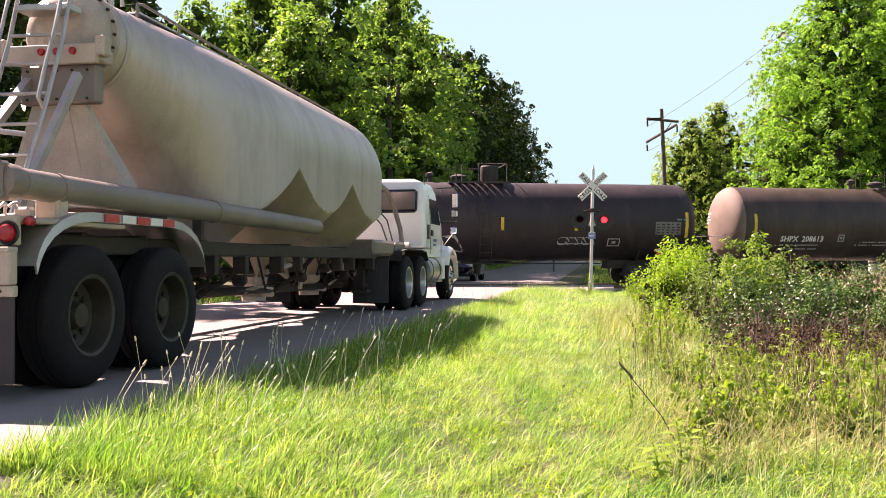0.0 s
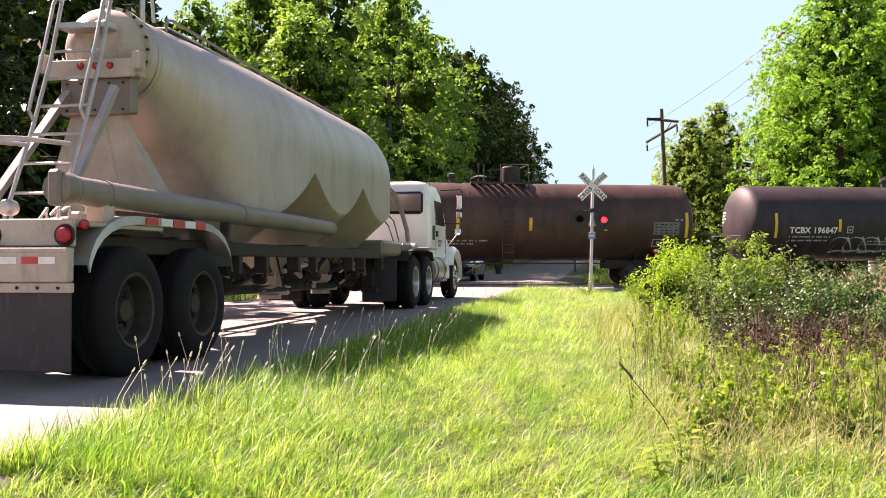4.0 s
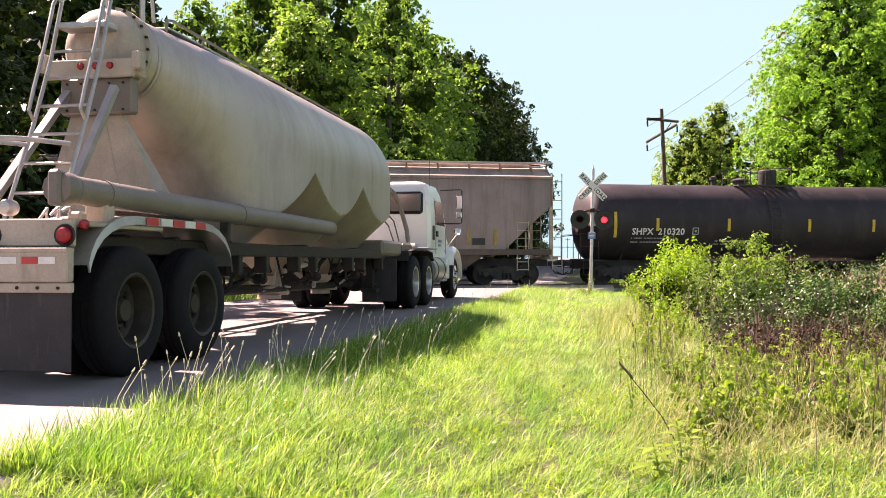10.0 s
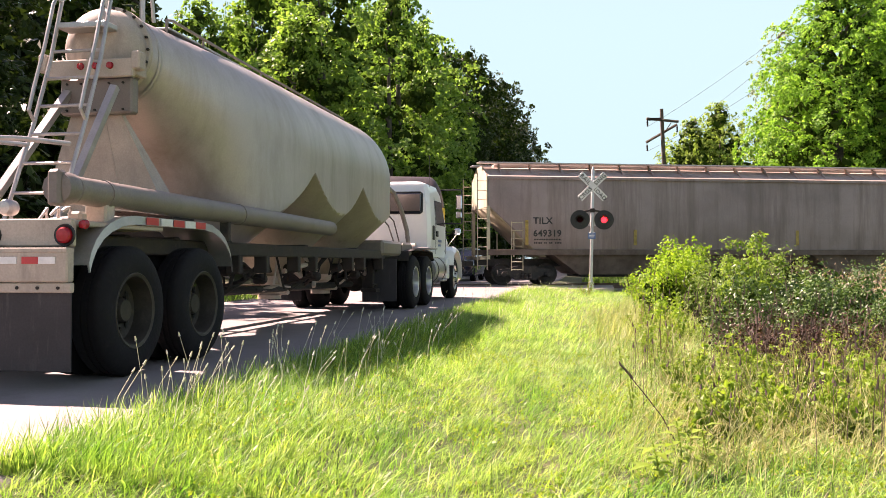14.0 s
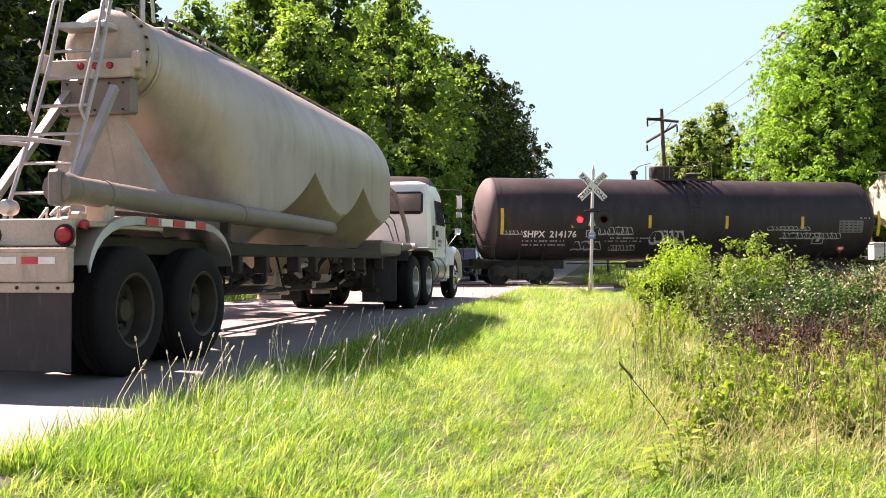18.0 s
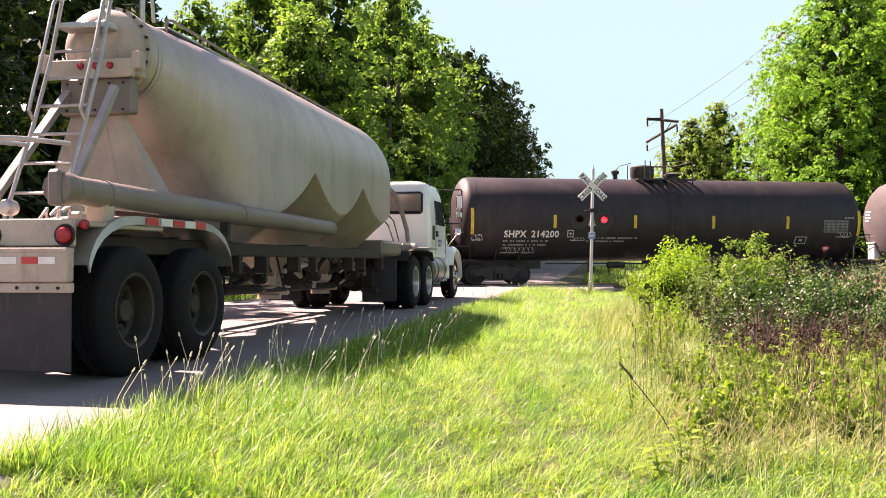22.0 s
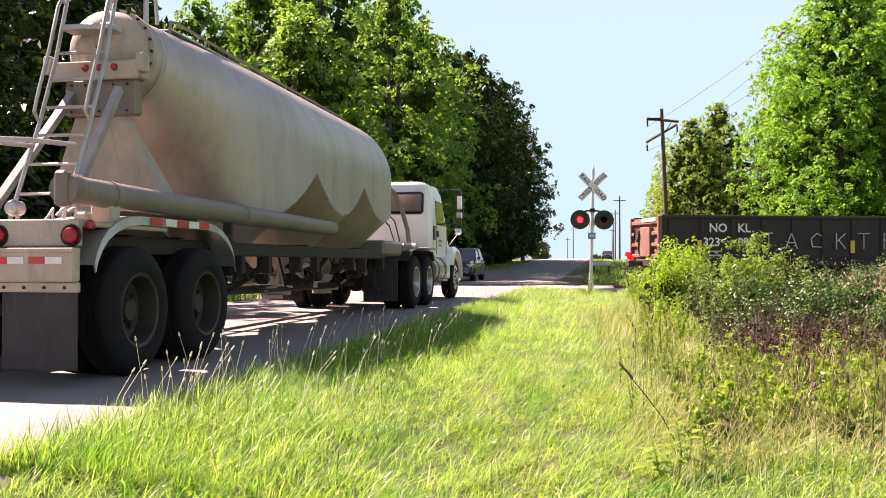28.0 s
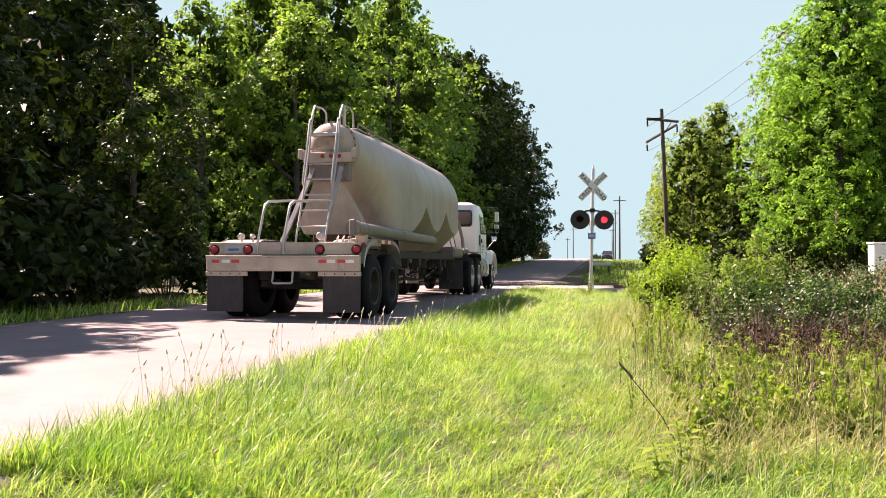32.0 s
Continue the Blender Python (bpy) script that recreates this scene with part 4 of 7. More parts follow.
    for i in range(9):
        x = -B + 4.14 + i * 1.05
        kind = (0, 1, 2, 3, 4, 5, 1, 6, 7)[i]
        h, z = 0.78, 1.42
        s = {0: [((0.1, h), (0.5, h)), ((0.32, h), (0.32, 0.15)), ((0.32, 0.15), (0.05, 0.0))],
             1: [((0, 0), (0.25, h)), ((0.25, h), (0.5, 0)), ((0.12, 0.3), (0.4, 0.3))],
             2: [((0.5, 0.65), (0.3, h)), ((0.3, h), (0.05, 0.5)), ((0.05, 0.5), (0.1, 0.1)), ((0.1, 0.1), (0.5, 0.08))],
             3: [((0.1, 0), (0.1, h)), ((0.1, 0.35), (0.5, h)), ((0.2, 0.45), (0.5, 0))],
             4: [((0, h), (0.5, h)), ((0.25, h), (0.25, 0))],
             5: [((0.1, 0), (0.1, h)), ((0.1, h), (0.45, 0.6)), ((0.45, 0.6), (0.1, 0.4)), ((0.2, 0.4), (0.5, 0))],
             6: [((0.1, 0), (0.1, h)), ((0.1, h), (0.5, 0.45)), ((0.5, 0.45), (0.1, 0))],
             7: [((0.1, 0), (0.1, h)), ((0.1, h), (0.5, h)), ((0.1, 0.4), (0.4, 0.4)), ((0.1, 0), (0.5, 0))]}[kind]
        g = Geo()
        for (a, b), (c, d) in s:
            g.tube(line((x + a, y, z + b * 0.8), (x + c, y, z + d * 0.8)), 0.028, 4)
        part("painted_stroke", g, M_SPRAY, car, "pale outlined letter strokes")
    # round emblem near the leading end
    em = Geo()
    pts = [Vector((B - 2.2 + 0.28 * math.cos(a), y, 1.95 + 0.28 * math.sin(a))) for a in np.linspace(0.4, 4.4, 12)] + [Vector((B - 2.2 + 0.26 * math.cos(a), y, 1.42 + 0.26 * math.sin(a))) for a in np.linspace(1.3, -2.8, 12)]
    em.tube(pts, 0.04, 4)
    part("emblem", em, M_LETTER, car, "white curved emblem")
    part("emblem_panel", Geo().box(B - 2.5, B - 1.9, y - 0.012, y - 0.002, 1.05, 1.3), M_LETTER, car)
    for x in (-B + 1.55, -B + 8.1, -B + 10.6, B - 0.95):
        part("reflective_stripe", Geo().box(x - 0.09, x + 0.09, y - 0.008, y, 1.25, 1.75), M_YELLOW, car, "yellow reflective stripe")
    return car, mid, bogie(car, -B + 1.7) + bogie(car, B - 1.7)


TRAIN = [
    tank_car("tank_wagon", "dusty brown-black tank wagon with a pale end", 7.58, 23.6, 3.05, M_CARBROWN2, (0.157, "SHPX 208613", 0.36, 0.0), 0.0, M_HEADTAN, (0.09, 0.45, 0.62, 0.95)),
    tank_car("tank_wagon", "black tank wagon with sprayed loops along its side", -11.31, 6.4, 3.12, M_CARBLACK, (0.124, "TCBX 196847", 0.4, 0.3), 0.0, None, (0.094, 0.25, 0.4, 0.565, 0.73, 0.96), ((2.1, -1.3, 4.0, 0.8, 6), (10.1, -0.95, 1.3, 0.35, 4))),
    tank_car("tank_wagon", "rust-brown tank wagon with an orange dusty end", -29.06, -13.24, 3.1, M_CARBROWN, (0.137, "SHPX 210304", 0.4, 0.03), 0.0, M_RUST, (0.11, 0.25, 0.405, 0.585, 0.775, 0.96)),
    tank_car("tank_wagon", "clean black tank wagon with yellow stripes", -46.46, -30.8, 3.12, M_CARBLACK, (0.14, "SHPX 210320", 0.42, 0.22), 0.0, None, (0.10, 0.21, 0.4, 0.62, 0.8, 0.95)),
    hopper_car(-69.12, -47.54),
    tank_car("tank_wagon", "black tank wagon with grey sprayed scrawls", -86.98, -70.26, 3.32, M_CARBLACK, (0.12, "SHPX 214176", 0.41, 0.0), 0.2, M_HEADMAUVE, (0.073, 0.24, 0.426, 0.617, 0.81, 0.985), ((-0.8, -0.66, 0.75, 0.18, 5), (2.05, -1.28, 1.1, 0.44, 4), (2.87, -0.68, 1.5, 0.38, 8), (3.57, -1.28, 1.0, 0.27, 7), (5.26, -1.06, 1.25, 0.65, 3), (5.4, -1.0, 1.1, 0.6, 5), (10.05, -0.46, 1.75, 0.2, 10), (10.6, -0.8, 2.6, 0.3, 14)), wide_dome=True),
    tank_car("tank_wagon", "grimy black tank wagon with small scrawls near its ends", -105.41, -88.4, 3.32, M_CARBLACK, (0.13, "SHPX 214200", 0.42, 0.0), 0.2, None, (0.06, 0.25, 0.44, 0.63, 0.815, 0.972), ((0.0, -1.38, 1.25, 0.27, 7), (2.7, -0.88, 0.5, 0.14, 4), (-1.2, -0.9, 0.35, 0.28, 3), (13.8, -0.73, 0.6, 0.24, 4)), wide_dome=True),
    gondola_car(-122.68, -106.2),
]


def train_s(t):
    return 4.95 * t - 0.0145 * t * t

M_FRAME_GREY = mat("grey_rubber_hose", (0.22, 0.2, 0.19), 0.7, var=0.2, scale=4, bump=0.1)


# ---- tanker lorry: trailer and tractor; y forward, origin on the road under the rearmost axle ----
TRUCK_AT = Vector((-3.69, 7.48, 0.0))


def truck_pose(s):
    x, y = TRUCK_AT.x + s * SP, TRUCK_AT.y + s * CP
    v = uv(x, y)[1]
    z0, z1 = float(road_z(v)), float(road_z(v + 13.5))
    return Matrix.Translation((x, y, z0 + 0.02)) @ pose(0, 0, 0, math.degrees(math.atan2(z1 - z0, 13.5)), 0, -math.degrees(PSI))


def road_wheel(parent, x, y, side, rim_mat, r=0.52, dual=True):
    """A wheel (a dual pair where dual) whose outer face looks to side."""
    w = 0.26
    at = pose(x, y, r)
    g = Geo()
    s = side
    # dished disc, flange and hub
    prof = [(0.30, 0.0), (0.315, 0.015), (0.30, 0.03), (0.275, 0.02), (0.262, -0.05), (0.25, -0.13), (0.19, -0.16), (0.12, -0.16), (0.1, -0.09), (0.085, -0.06), (0.0, -0.055)] if dual else \
           [(0.30, 0.0), (0.315, 0.015), (0.30, 0.03), (0.27, 0.01), (0.25, -0.02), (0.2, 0.03), (0.14, 0.05), (0.12, 0.10), (0.0, 0.12)]
    g.lathe([(a, b * s) for a, b in prof], "x", n=30, cap=False)
    wheel = part("wheel", g, rim_mat, parent, at=at)
    nuts = Geo()
    for k in range(10):
        a = 2 * math.pi * k / 10
        nuts.lathe([(0.018, 0), (0.018, 0.03)], "x", (s * (-0.16 if dual else 0.045), 0.165 * math.cos(a), 0.165 * math.sin(a)), 6)
    part("wheel_nuts", nuts, M_GRIME, wheel)
    hole = Geo().lathe([(0.034, 0), (0.034, 0.006)], "x", (s * (-0.15 if dual else 0.033), 0, 0), 10).mesh("hand_hole", M_BLACK)
    for k in range(5):
        a = 2 * math.pi * (k + 0.5) / 5
        part("hand_hole", hole, None, wheel, at=pose(0, 0.21 * math.cos(a), 0.21 * math.sin(a)))
    tp = [(0.29, 0.02), (0.34, 0.035), (0.45, 0.03), (0.495, 0.0), (0.515, -0.02), (r, -0.04), (r, -0.075), (r - 0.012, -0.078), (r - 0.012, -0.088), (r, -0.09), (r, -0.13), (r - 0.012, -0.133), (r - 0.012, -0.143), (r, -0.146),
          (r, -0.19), (0.515, -0.215), (0.495, -0.24), (0.45, -0.27), (0.34, -0.275), (0.29, -0.26)]
    part("tyre", Geo().lathe([(a, b * s) for a, b in tp], "x", n=44, cap=False), M_TYRE, wheel)
    if dual:
        part("inner_tyre", Geo().lathe([(a, (b - 0.33) * s) for a, b in tp], "x", n=36, cap=False), M_TYRE, wheel)
    return wheel, at, r


def barrel_section(y):
    """Centre height and radius of the tank along its length."""
    if y < 1.82:
        return 3.04, float(np.interp(y, [1.7, 1.74, 1.82], [0.3, 0.41, 0.43]))
    if y < 4.6:
        t = (y - 1.82) / 2.78
        R = 0.43 + 0.69 * (1 - (1 - t) ** 1.5)
        return 3.46 - R, R
    R = 1.12 if y < 9.0 else 1.12 * math.sqrt(max(0.0003, 1 - ((y - 9.0) / 0.96) ** 2.2))
    return 2.34, R


HOPPERS = (3.7, 6.13, 8.55)


def tank_ring(y):
    """Cross-section of the tank: a round top, and below the middle sides cut by the hopper cones."""
    zc, R = barrel_section(y)
    a0 = radians(97)
    pts = [(R * math.sin(a), y, zc + R * math.cos(a)) for a in np.linspace(-a0, a0, 27)]
    dy = min(abs(y - h) for h in HOPPERS)
    low = []
    if y < 2.6 or y > 9.72:
        low = [(R * math.sin(a), y, zc + R * math.cos(a)) for a in np.linspace(a0, math.pi - 0.05, 48)[1:]]
    else:
        if y < HOPPERS[0]:
            dy = 0.0
        z_lo, z_hi = 0.70 + max(0.0, dy - 0.15) / 1.06, zc + R * math.cos(a0)
        z_lo = min(z_lo, z_hi - 0.05)
        for q in np.linspace(0, 1, 48)[1:]:
            z = z_hi + (z_lo - z_hi) * q
            cone = math.sqrt(max(0.0, (0.15 + 1.06 * (z - 0.70)) ** 2 - dy * dy))
            low.append((min(R * math.sin(a0), cone) if q < 1 else min(cone, 0.15), y, z))
        if y < HOPPERS[0]:
            t = float(sm(2.6, HOPPERS[0], y))
            arc = [(R * math.sin(a), y, zc + R * math.cos(a)) for a in np.linspace(a0, math.pi - 0.05, 48)[1:]]
            low = [(p[0] + (q[0] - p[0]) * t, y, p[2] + (q[2] - p[2]) * t) for p, q in zip(arc, low)]
    return pts + low + [(-x, y_, z) for x, y_, z in reversed(low)]


def trailer():
    tr = thing("tank_trailer", "dull silver bulk tanker trailer with a rear ladder, dusty and stained", "tanker trailer")
    hop = HOPPERS
    ys = np.unique(np.concatenate([np.array([1.7, 1.74, 1.78, 1.82, 1.9, 2.05]), np.linspace(2.2, 9.0, 280), np.linspace(9.0, 9.95, 14)]))
    tank = part("tank", Geo().ring([tank_ring(y) for y in ys]).mesh("tank", M_TANK, 28), None, tr)
    # the hopper cones below the barrel get a darker olive material
    tank.data.materials.append(M_CONE)
    for q in tank.data.polygons:
        zc, R = barrel_section(q.center.y)
        if 4.95 < q.center.y < 9.7 and q.center.z < zc - 0.15 and abs(q.center.x) < R * 0.986:
            q.material_index = 1
    for yc in hop:
        part("hopper_outlet", Geo().lathe([(0.2, 0.7), (0.18, 0.6), (0.12, 0.56), (0.12, 0.44), (0.17, 0.42), (0.17, 0.36)], at=(0, yc, 0), n=18).box(-0.3, 0.3, yc - 0.05, yc + 0.05, 0.42, 0.5, 0.02), M_DUSTY, tr)
    for y in (1.9,):
        zc, R = barrel_section(y)
        part("weld_band", Geo().lathe([(R - 0.01, y - 0.04), (R + 0.006, y - 0.025), (R + 0.006, y + 0.025), (R - 0.01, y + 0.04)], "y", (0, 0, float(zc)), 48, cap=False), M_TANK, tr)
    # rear head with rim
    part("rear_head", Geo().lathe([(0.02, 1.38), (0.2, 1.395), (0.33, 1.45), (0.4, 1.54), (0.42, 1.66), (0.455, 1.67), (0.455, 1.73), (0.42, 1.74)], "y", (0, 0, 3.04), 30, cap=False), M_DUSTY, tr, "cream domed rear head")
    nuts = Geo()
    for k in range(22):
        a = 2 * math.pi * k / 22
        nuts.lathe([(0.014, 1.64), (0.014, 1.67)], "y", (0.438 * math.cos(a), 0, 3.04 + 0.438 * math.sin(a)), 6)
    tagged(part("rim_bolts", nuts, M_GRIME, tr), kind="stuff")
    # lamp panel and rear bracket
    lp = part("lamp_panel", Geo().box(-0.44, 0.47, 1.3, 1.36, 2.7, 2.88, 0.01).box(0.4, 0.46, 1.36, 1.6, 2.73, 2.86, 0.01).box(-0.44, -0.38, 1.36, 1.6, 2.73, 2.86, 0.01), M_DUSTY, tr)
    for x in (-0.07, 0.085, 0.24):
        part("marker_lamp", Geo().lathe([(0.0, 1.265), (0.03, 1.27), (0.036, 1.295)], "y", (x, 0, 2.81), 14, cap=False), M_REDLENS, lp, "small round red lamp")
    part("corner_lamp_box", Geo().box(0.45, 0.54, 1.3, 1.44, 2.77, 2.95, 0.015), M_DUSTY, lp)
    part("corner_lamp_box", Geo().box(-0.54, -0.45, 1.3, 1.44, 2.77, 2.95, 0.015), M_DUSTY, lp)
    # sheet supports under the rear cone
    part("rear_box", Geo().box(-0.36, 0.41, 1.4, 1.54, 2.36, 2.72, 0.02), M_TUBE, tr, "grimy box below the lamp panel")
    bolts = Geo()
    for k in range(5):
        bolts.lathe([(0.012, 1.385), (0.012, 1.4)], "y", (-0.28 + 0.15 * k, 0, 2.4), 6).lathe([(0.012, 1.385), (0.012, 1.4)], "y", (-0.28 + 0.15 * k, 0, 2.66), 6)
    tagged(part("box_bolts", bolts, M_GRIME, tr), kind="stuff")
    part("rear_support", Geo().ring([[(-0.3, 1.5, 2.37), (0.24, 1.5, 2.37), (0.24, 1.57, 2.37), (-0.3, 1.57, 2.37)], [(-0.6, 1.56, 1.6), (0.6, 1.56, 1.6), (0.62, 1.8, 1.6), (-0.62, 1.8, 1.6)], [(-0.52, 1.62, 1.42), (0.52, 1.62, 1.42), (0.55, 1.85, 1.42), (-0.55, 1.85, 1.42)]]), M_DUSTY, tr, "cream tapered sheet under the tank's rear head")
    part("support_seam", Geo().tube(line((0.06, 1.497, 2.37), (0.2, 1.556, 1.6)), 0.009, 6), M_DUSTY, tr)
    part("support_pedestal", Geo().box(-0.5, 0.5, 2.05, 2.6, 1.1, 1.5, 0.02), M_FRAME, tr)
    st = Geo()
    st.tube(line((-0.27, 1.4, 2.58), (-0.47, 0.33, 1.22)), 0.05, 4).tube(line((0.29, 1.3, 2.6), (0.13, 0.6, 1.22)), 0.05, 4)
    part("brace", st, M_ALU, tr)
    # frame
    fr = Geo()
    for s in (-1, 1):
        fr.box(0.95 * s - 0.06, 0.95 * s + 0.06, -0.75, 9.6, 0.97, 1.12, 0.015)
        fr.box(0.48 * s - 0.05, 0.48 * s + 0.05, -0.8, 3.2, 0.78, 1.05, 0.01)
    for y in (-0.6, 0.3, 1.2, 2.4, 4.9, 7.4, 9.4):
        fr.box(-1.0, 1.0, y - 0.05, y + 0.05, 1.0, 1.14, 0.01)
    part("frame", fr, M_FRAME, tr)
    for y in (2.6, 3.4, 4.5, 5.2, 7.0, 7.7, 8.9):
        part("frame_bracket", Geo().box(0.88, 1.04, y - 0.05, y + 0.05, 0.78, 0.98, 0.01), M_FRAME, tr)
    # rear deck, lamp bar, bumper, flaps
    part("rear_deck", Geo().box(-1.22, 1.22, -0.8, 0.5, 1.17, 1.21, 0.008), M_DUSTY, tr)
    bar = part("lamp_bar", Geo().box(-1.23, 1.23, -0.86, -0.8, 1.02, 1.22, 0.01), M_DUSTY, tr)
    for x in (-1.14, -0.585, 0.59, 1.175):
        part("lamp_ring", Geo().lathe([(0.06, -0.865), (0.078, -0.875), (0.082, -0.858)], "y", (x, 0, 1.1), 20, cap=False), M_BLACK, bar)
        part("tail_lamp", Geo().lathe([(0.0, -0.9), (0.045, -0.897), (0.058, -0.885), (0.062, -0.86)], "y", (x, 0, 1.1), 20, cap=False), M_REDLENS, bar, "round red tail lamp")
    part("side_marker", Geo().lathe([(0.0, -0.81), (0.03, -0.8), (0.035, -0.76)], "y", (1.27, 0, 1.18), 12, cap=False), M_REDLENS, bar, "small red marker lamp")
    pl = part("number_plate", Geo().box(-0.96, -0.68, -0.875, -0.862, 1.04, 1.17, 0.003), M_SPRAY, bar, "white rear plate with a dark bar")
    part("plate_line", Geo().box(-0.91, -0.73, -0.88, -0.877, 1.085, 1.12), M_BLUE, pl)
    bp = part("bumper", Geo().box(-1.25, 1.25, -0.95, -0.86, 0.765, 0.99, 0.012).box(-1.25, 1.25, -0.96, -0.86, 0.975, 1.01, 0.006), M_DUSTY, tr, "dusty cream steel bumper")
    for x0, m in ((-1.15, M_TAPE_R), (-0.98, M_TAPE_W), (-0.82, M_TAPE_R), (0.6, M_TAPE_R), (0.73, M_TAPE_W), (0.9, M_TAPE_R), (1.03, M_TAPE_W)):
        part("reflective_tape", Geo().box(x0, x0 + 0.13, -0.957, -0.951, 0.895, 0.945), m, bp, "red and white reflective tape")
    part("step_hoop", Geo().tube(line((-0.15, -0.9, 0.78), (-0.15, -0.95, 0.6), (-0.13, -0.95, 0.58), (0.15, -0.95, 0.58), (0.17, -0.95, 0.6), (0.17, -0.9, 0.78)), 0.018, 6), M_ALU, tr)
    for s in (-1, 1):
        fl = part("mud_flap", Geo().box(min(1.25 * s, 0.65 * s), max(1.25 * s, 0.65 * s), -0.9, -0.885, 0.13, 0.73, 0.004), M_FLAP, tr, "black rubber mud flap")
        part("flap_bar", Geo().box(min(1.26 * s, 0.58 * s), max(1.26 * s, 0.58 * s), -0.93, -0.87, 0.69, 0.762, 0.008), M_DUSTY, fl)
        bolts = Geo()
        for k in range(4):
            bolts.lathe([(0.012, -0.94), (0.012, -0.93)], "y", ((0.69 + 0.16 * k) * s, 0, 0.725), 8)
        part("flap_bolts", bolts, M_GRIME, fl)
    # work lamps on the deck
    for x, q in ((-0.83, 0.8), (-0.64, 0.5), (0.5, 1.0)):
        part("work_lamp", Geo().lathe([(0.0, -0.58 - 0.04 * q), (0.05 * q, -0.57 - 0.04 * q), (0.065 * q, -0.58), (0.06 * q, -0.5), (0.02, -0.45)], "y", (x, 0, 1.32), 16, cap=False).tube(line((x, -0.52, 1.2), (x, -0.52, 1.3)), 0.015, 6), M_ALU, tr, "round chrome work lamp")
    for k in range(3):
        part("air_hose", Geo().tube([Vector((0.75 + 0.1 * k + 0.03 * math.sin(q * 3), -0.55 + 0.1 * q, 1.22 + 0.1 * math.sin(q * 1.9 + k * 0.4))) for q in np.linspace(0, 1.6, 8)], 0.012, 6), M_ALU, tr)
    part("gladhand", Geo().box(0.98, 1.1, -0.55, -0.45, 1.21, 1.29, 0.02), M_DUSTY, tr)
    # ladder with hooped tops
    lad = Geo()
    for x in (-0.26, 0.26):
        lad.tube(line((x, 0.42, 1.25), (x, 0.85, 2.2), (x, 1.1, 2.85), (x, 1.24, 3.35), (x, 1.32, 3.6), (x, 1.45, 3.74), (x + 0.02, 1.85, 3.76), (x + 0.03, 2.0, 3.7), (x + 0.03, 2.05, 3.42)), 0.02, 8)
        lad.tube(line((x, 0.86, 2.2), (x, 0.77, 2.3), (x, 0.84, 2.52), (x, 1.0, 2.95), (x, 1.13, 3.38), (x, 1.18, 3.46), (x, 1.27, 3.44)), 0.018, 6)
    ladder = part("ladder", lad, M_ALU, tr, "bare aluminium rear ladder with hooped rails")
    for k in range(7):
        z = 1.52 + 0.28 * k
        y = np.interp(z, [1.25, 2.2, 2.85, 3.35], [0.42, 0.85, 1.1, 1.24])
        part("rung", Geo().tube(line((-0.26, y, z), (0.26, y, z)), 0.016, 6), M_ALU, ladder)
    part("top_step", Geo().box(-0.26, 0.26, 1.18, 1.4, 3.16, 3.22, 0.01), M_ALU, ladder)
    # deck hand rail
    hr = Geo()
    for x in (0.0, -0.42):
        hr.tube(line((x, -0.885, 1.03), (x, -0.88, 1.2), (x + 0.01, -0.66, 1.7), (x + 0.02, -0.6, 1.82), (x + 0.05, -0.5, 1.88), (x + 0.25, -0.05, 1.92), (x + 0.36, 0.45, 1.94)), 0.022, 8)
    part("deck_hand_rail", hr, M_ALU, tr, "bent tube hand rail on the rear deck")
    # hose tube along the right side
    ht = part("hose_tube", Geo().lathe([(0.09, -0.72), (0.105, -0.7), (0.105, -0.3), (0.112, -0.3), (0.112, -0.26), (0.105, -0.26), (0.105, 2.3), (0.112, 2.3), (0.112, 2.34), (0.105, 2.34), (0.1, 5.55), (0.08, 5.6)], "y", n=24), M_TUBE, tr, "long dusty brown tube that stores hoses", at=pose(1.12, 0, 1.43, -0.5, 0, 0))
    part("tube_cap", Geo().lathe([(0.05, -0.9), (0.115, -0.88), (0.125, -0.8), (0.12, -0.74), (0.1, -0.71)], "y", n=12).box(-0.05, 0.05, -0.93, -0.82, -0.13, 0.13, 0.02), M_TUBE, ht)
    part("tube_bracket", Geo().box(-0.12, 0.06, -0.34, -0.2, -0.23, -0.06, 0.015), M_DUSTY, ht, "cream bracket under the hose tube")
    part("tube_bracket", Geo().box(-0.05, 0.05, 1.97, 2.03, -0.3, -0.08, 0.01), M_FRAME, ht)
    # fenders over the tandem
    for s in (-1, 1):
        pr = [(-0.66, 0.9), (-0.63, 0.98), (-0.57, 1.07), (-0.48, 1.15), (-0.36, 1.21), (-0.2, 1.26), (0.0, 1.28), (1.24, 1.28), (1.44, 1.26), (1.6, 1.21), (1.72, 1.15), (1.81, 1.07), (1.87, 0.98), (1.9, 0.88)]
        rows = [[(s * x, y, z) for x in (0.62, 1.24)] + [(s * 1.25, y, z - 0.07), (s * 1.235, y, z - 0.07), (s * 1.225, y, z - 0.015), (s * 0.62, y, z - 0.015)] for y, z in pr]
        fe = part("fender", Geo().ring(rows), M_ALU, tr, "dull aluminium fender")
        for k, y in enumerate((0.15, 0.4, 0.62, 0.84, 1.05)):
            part("reflective_tape", Geo().box(min(s * 1.252, s * 1.256), max(s * 1.252, s * 1.256), y, y + 0.2, 1.215, 1.275), M_TAPE_R if k % 2 == 0 else M_TAPE_W, fe)
    # axles and suspension
    ax = Geo()
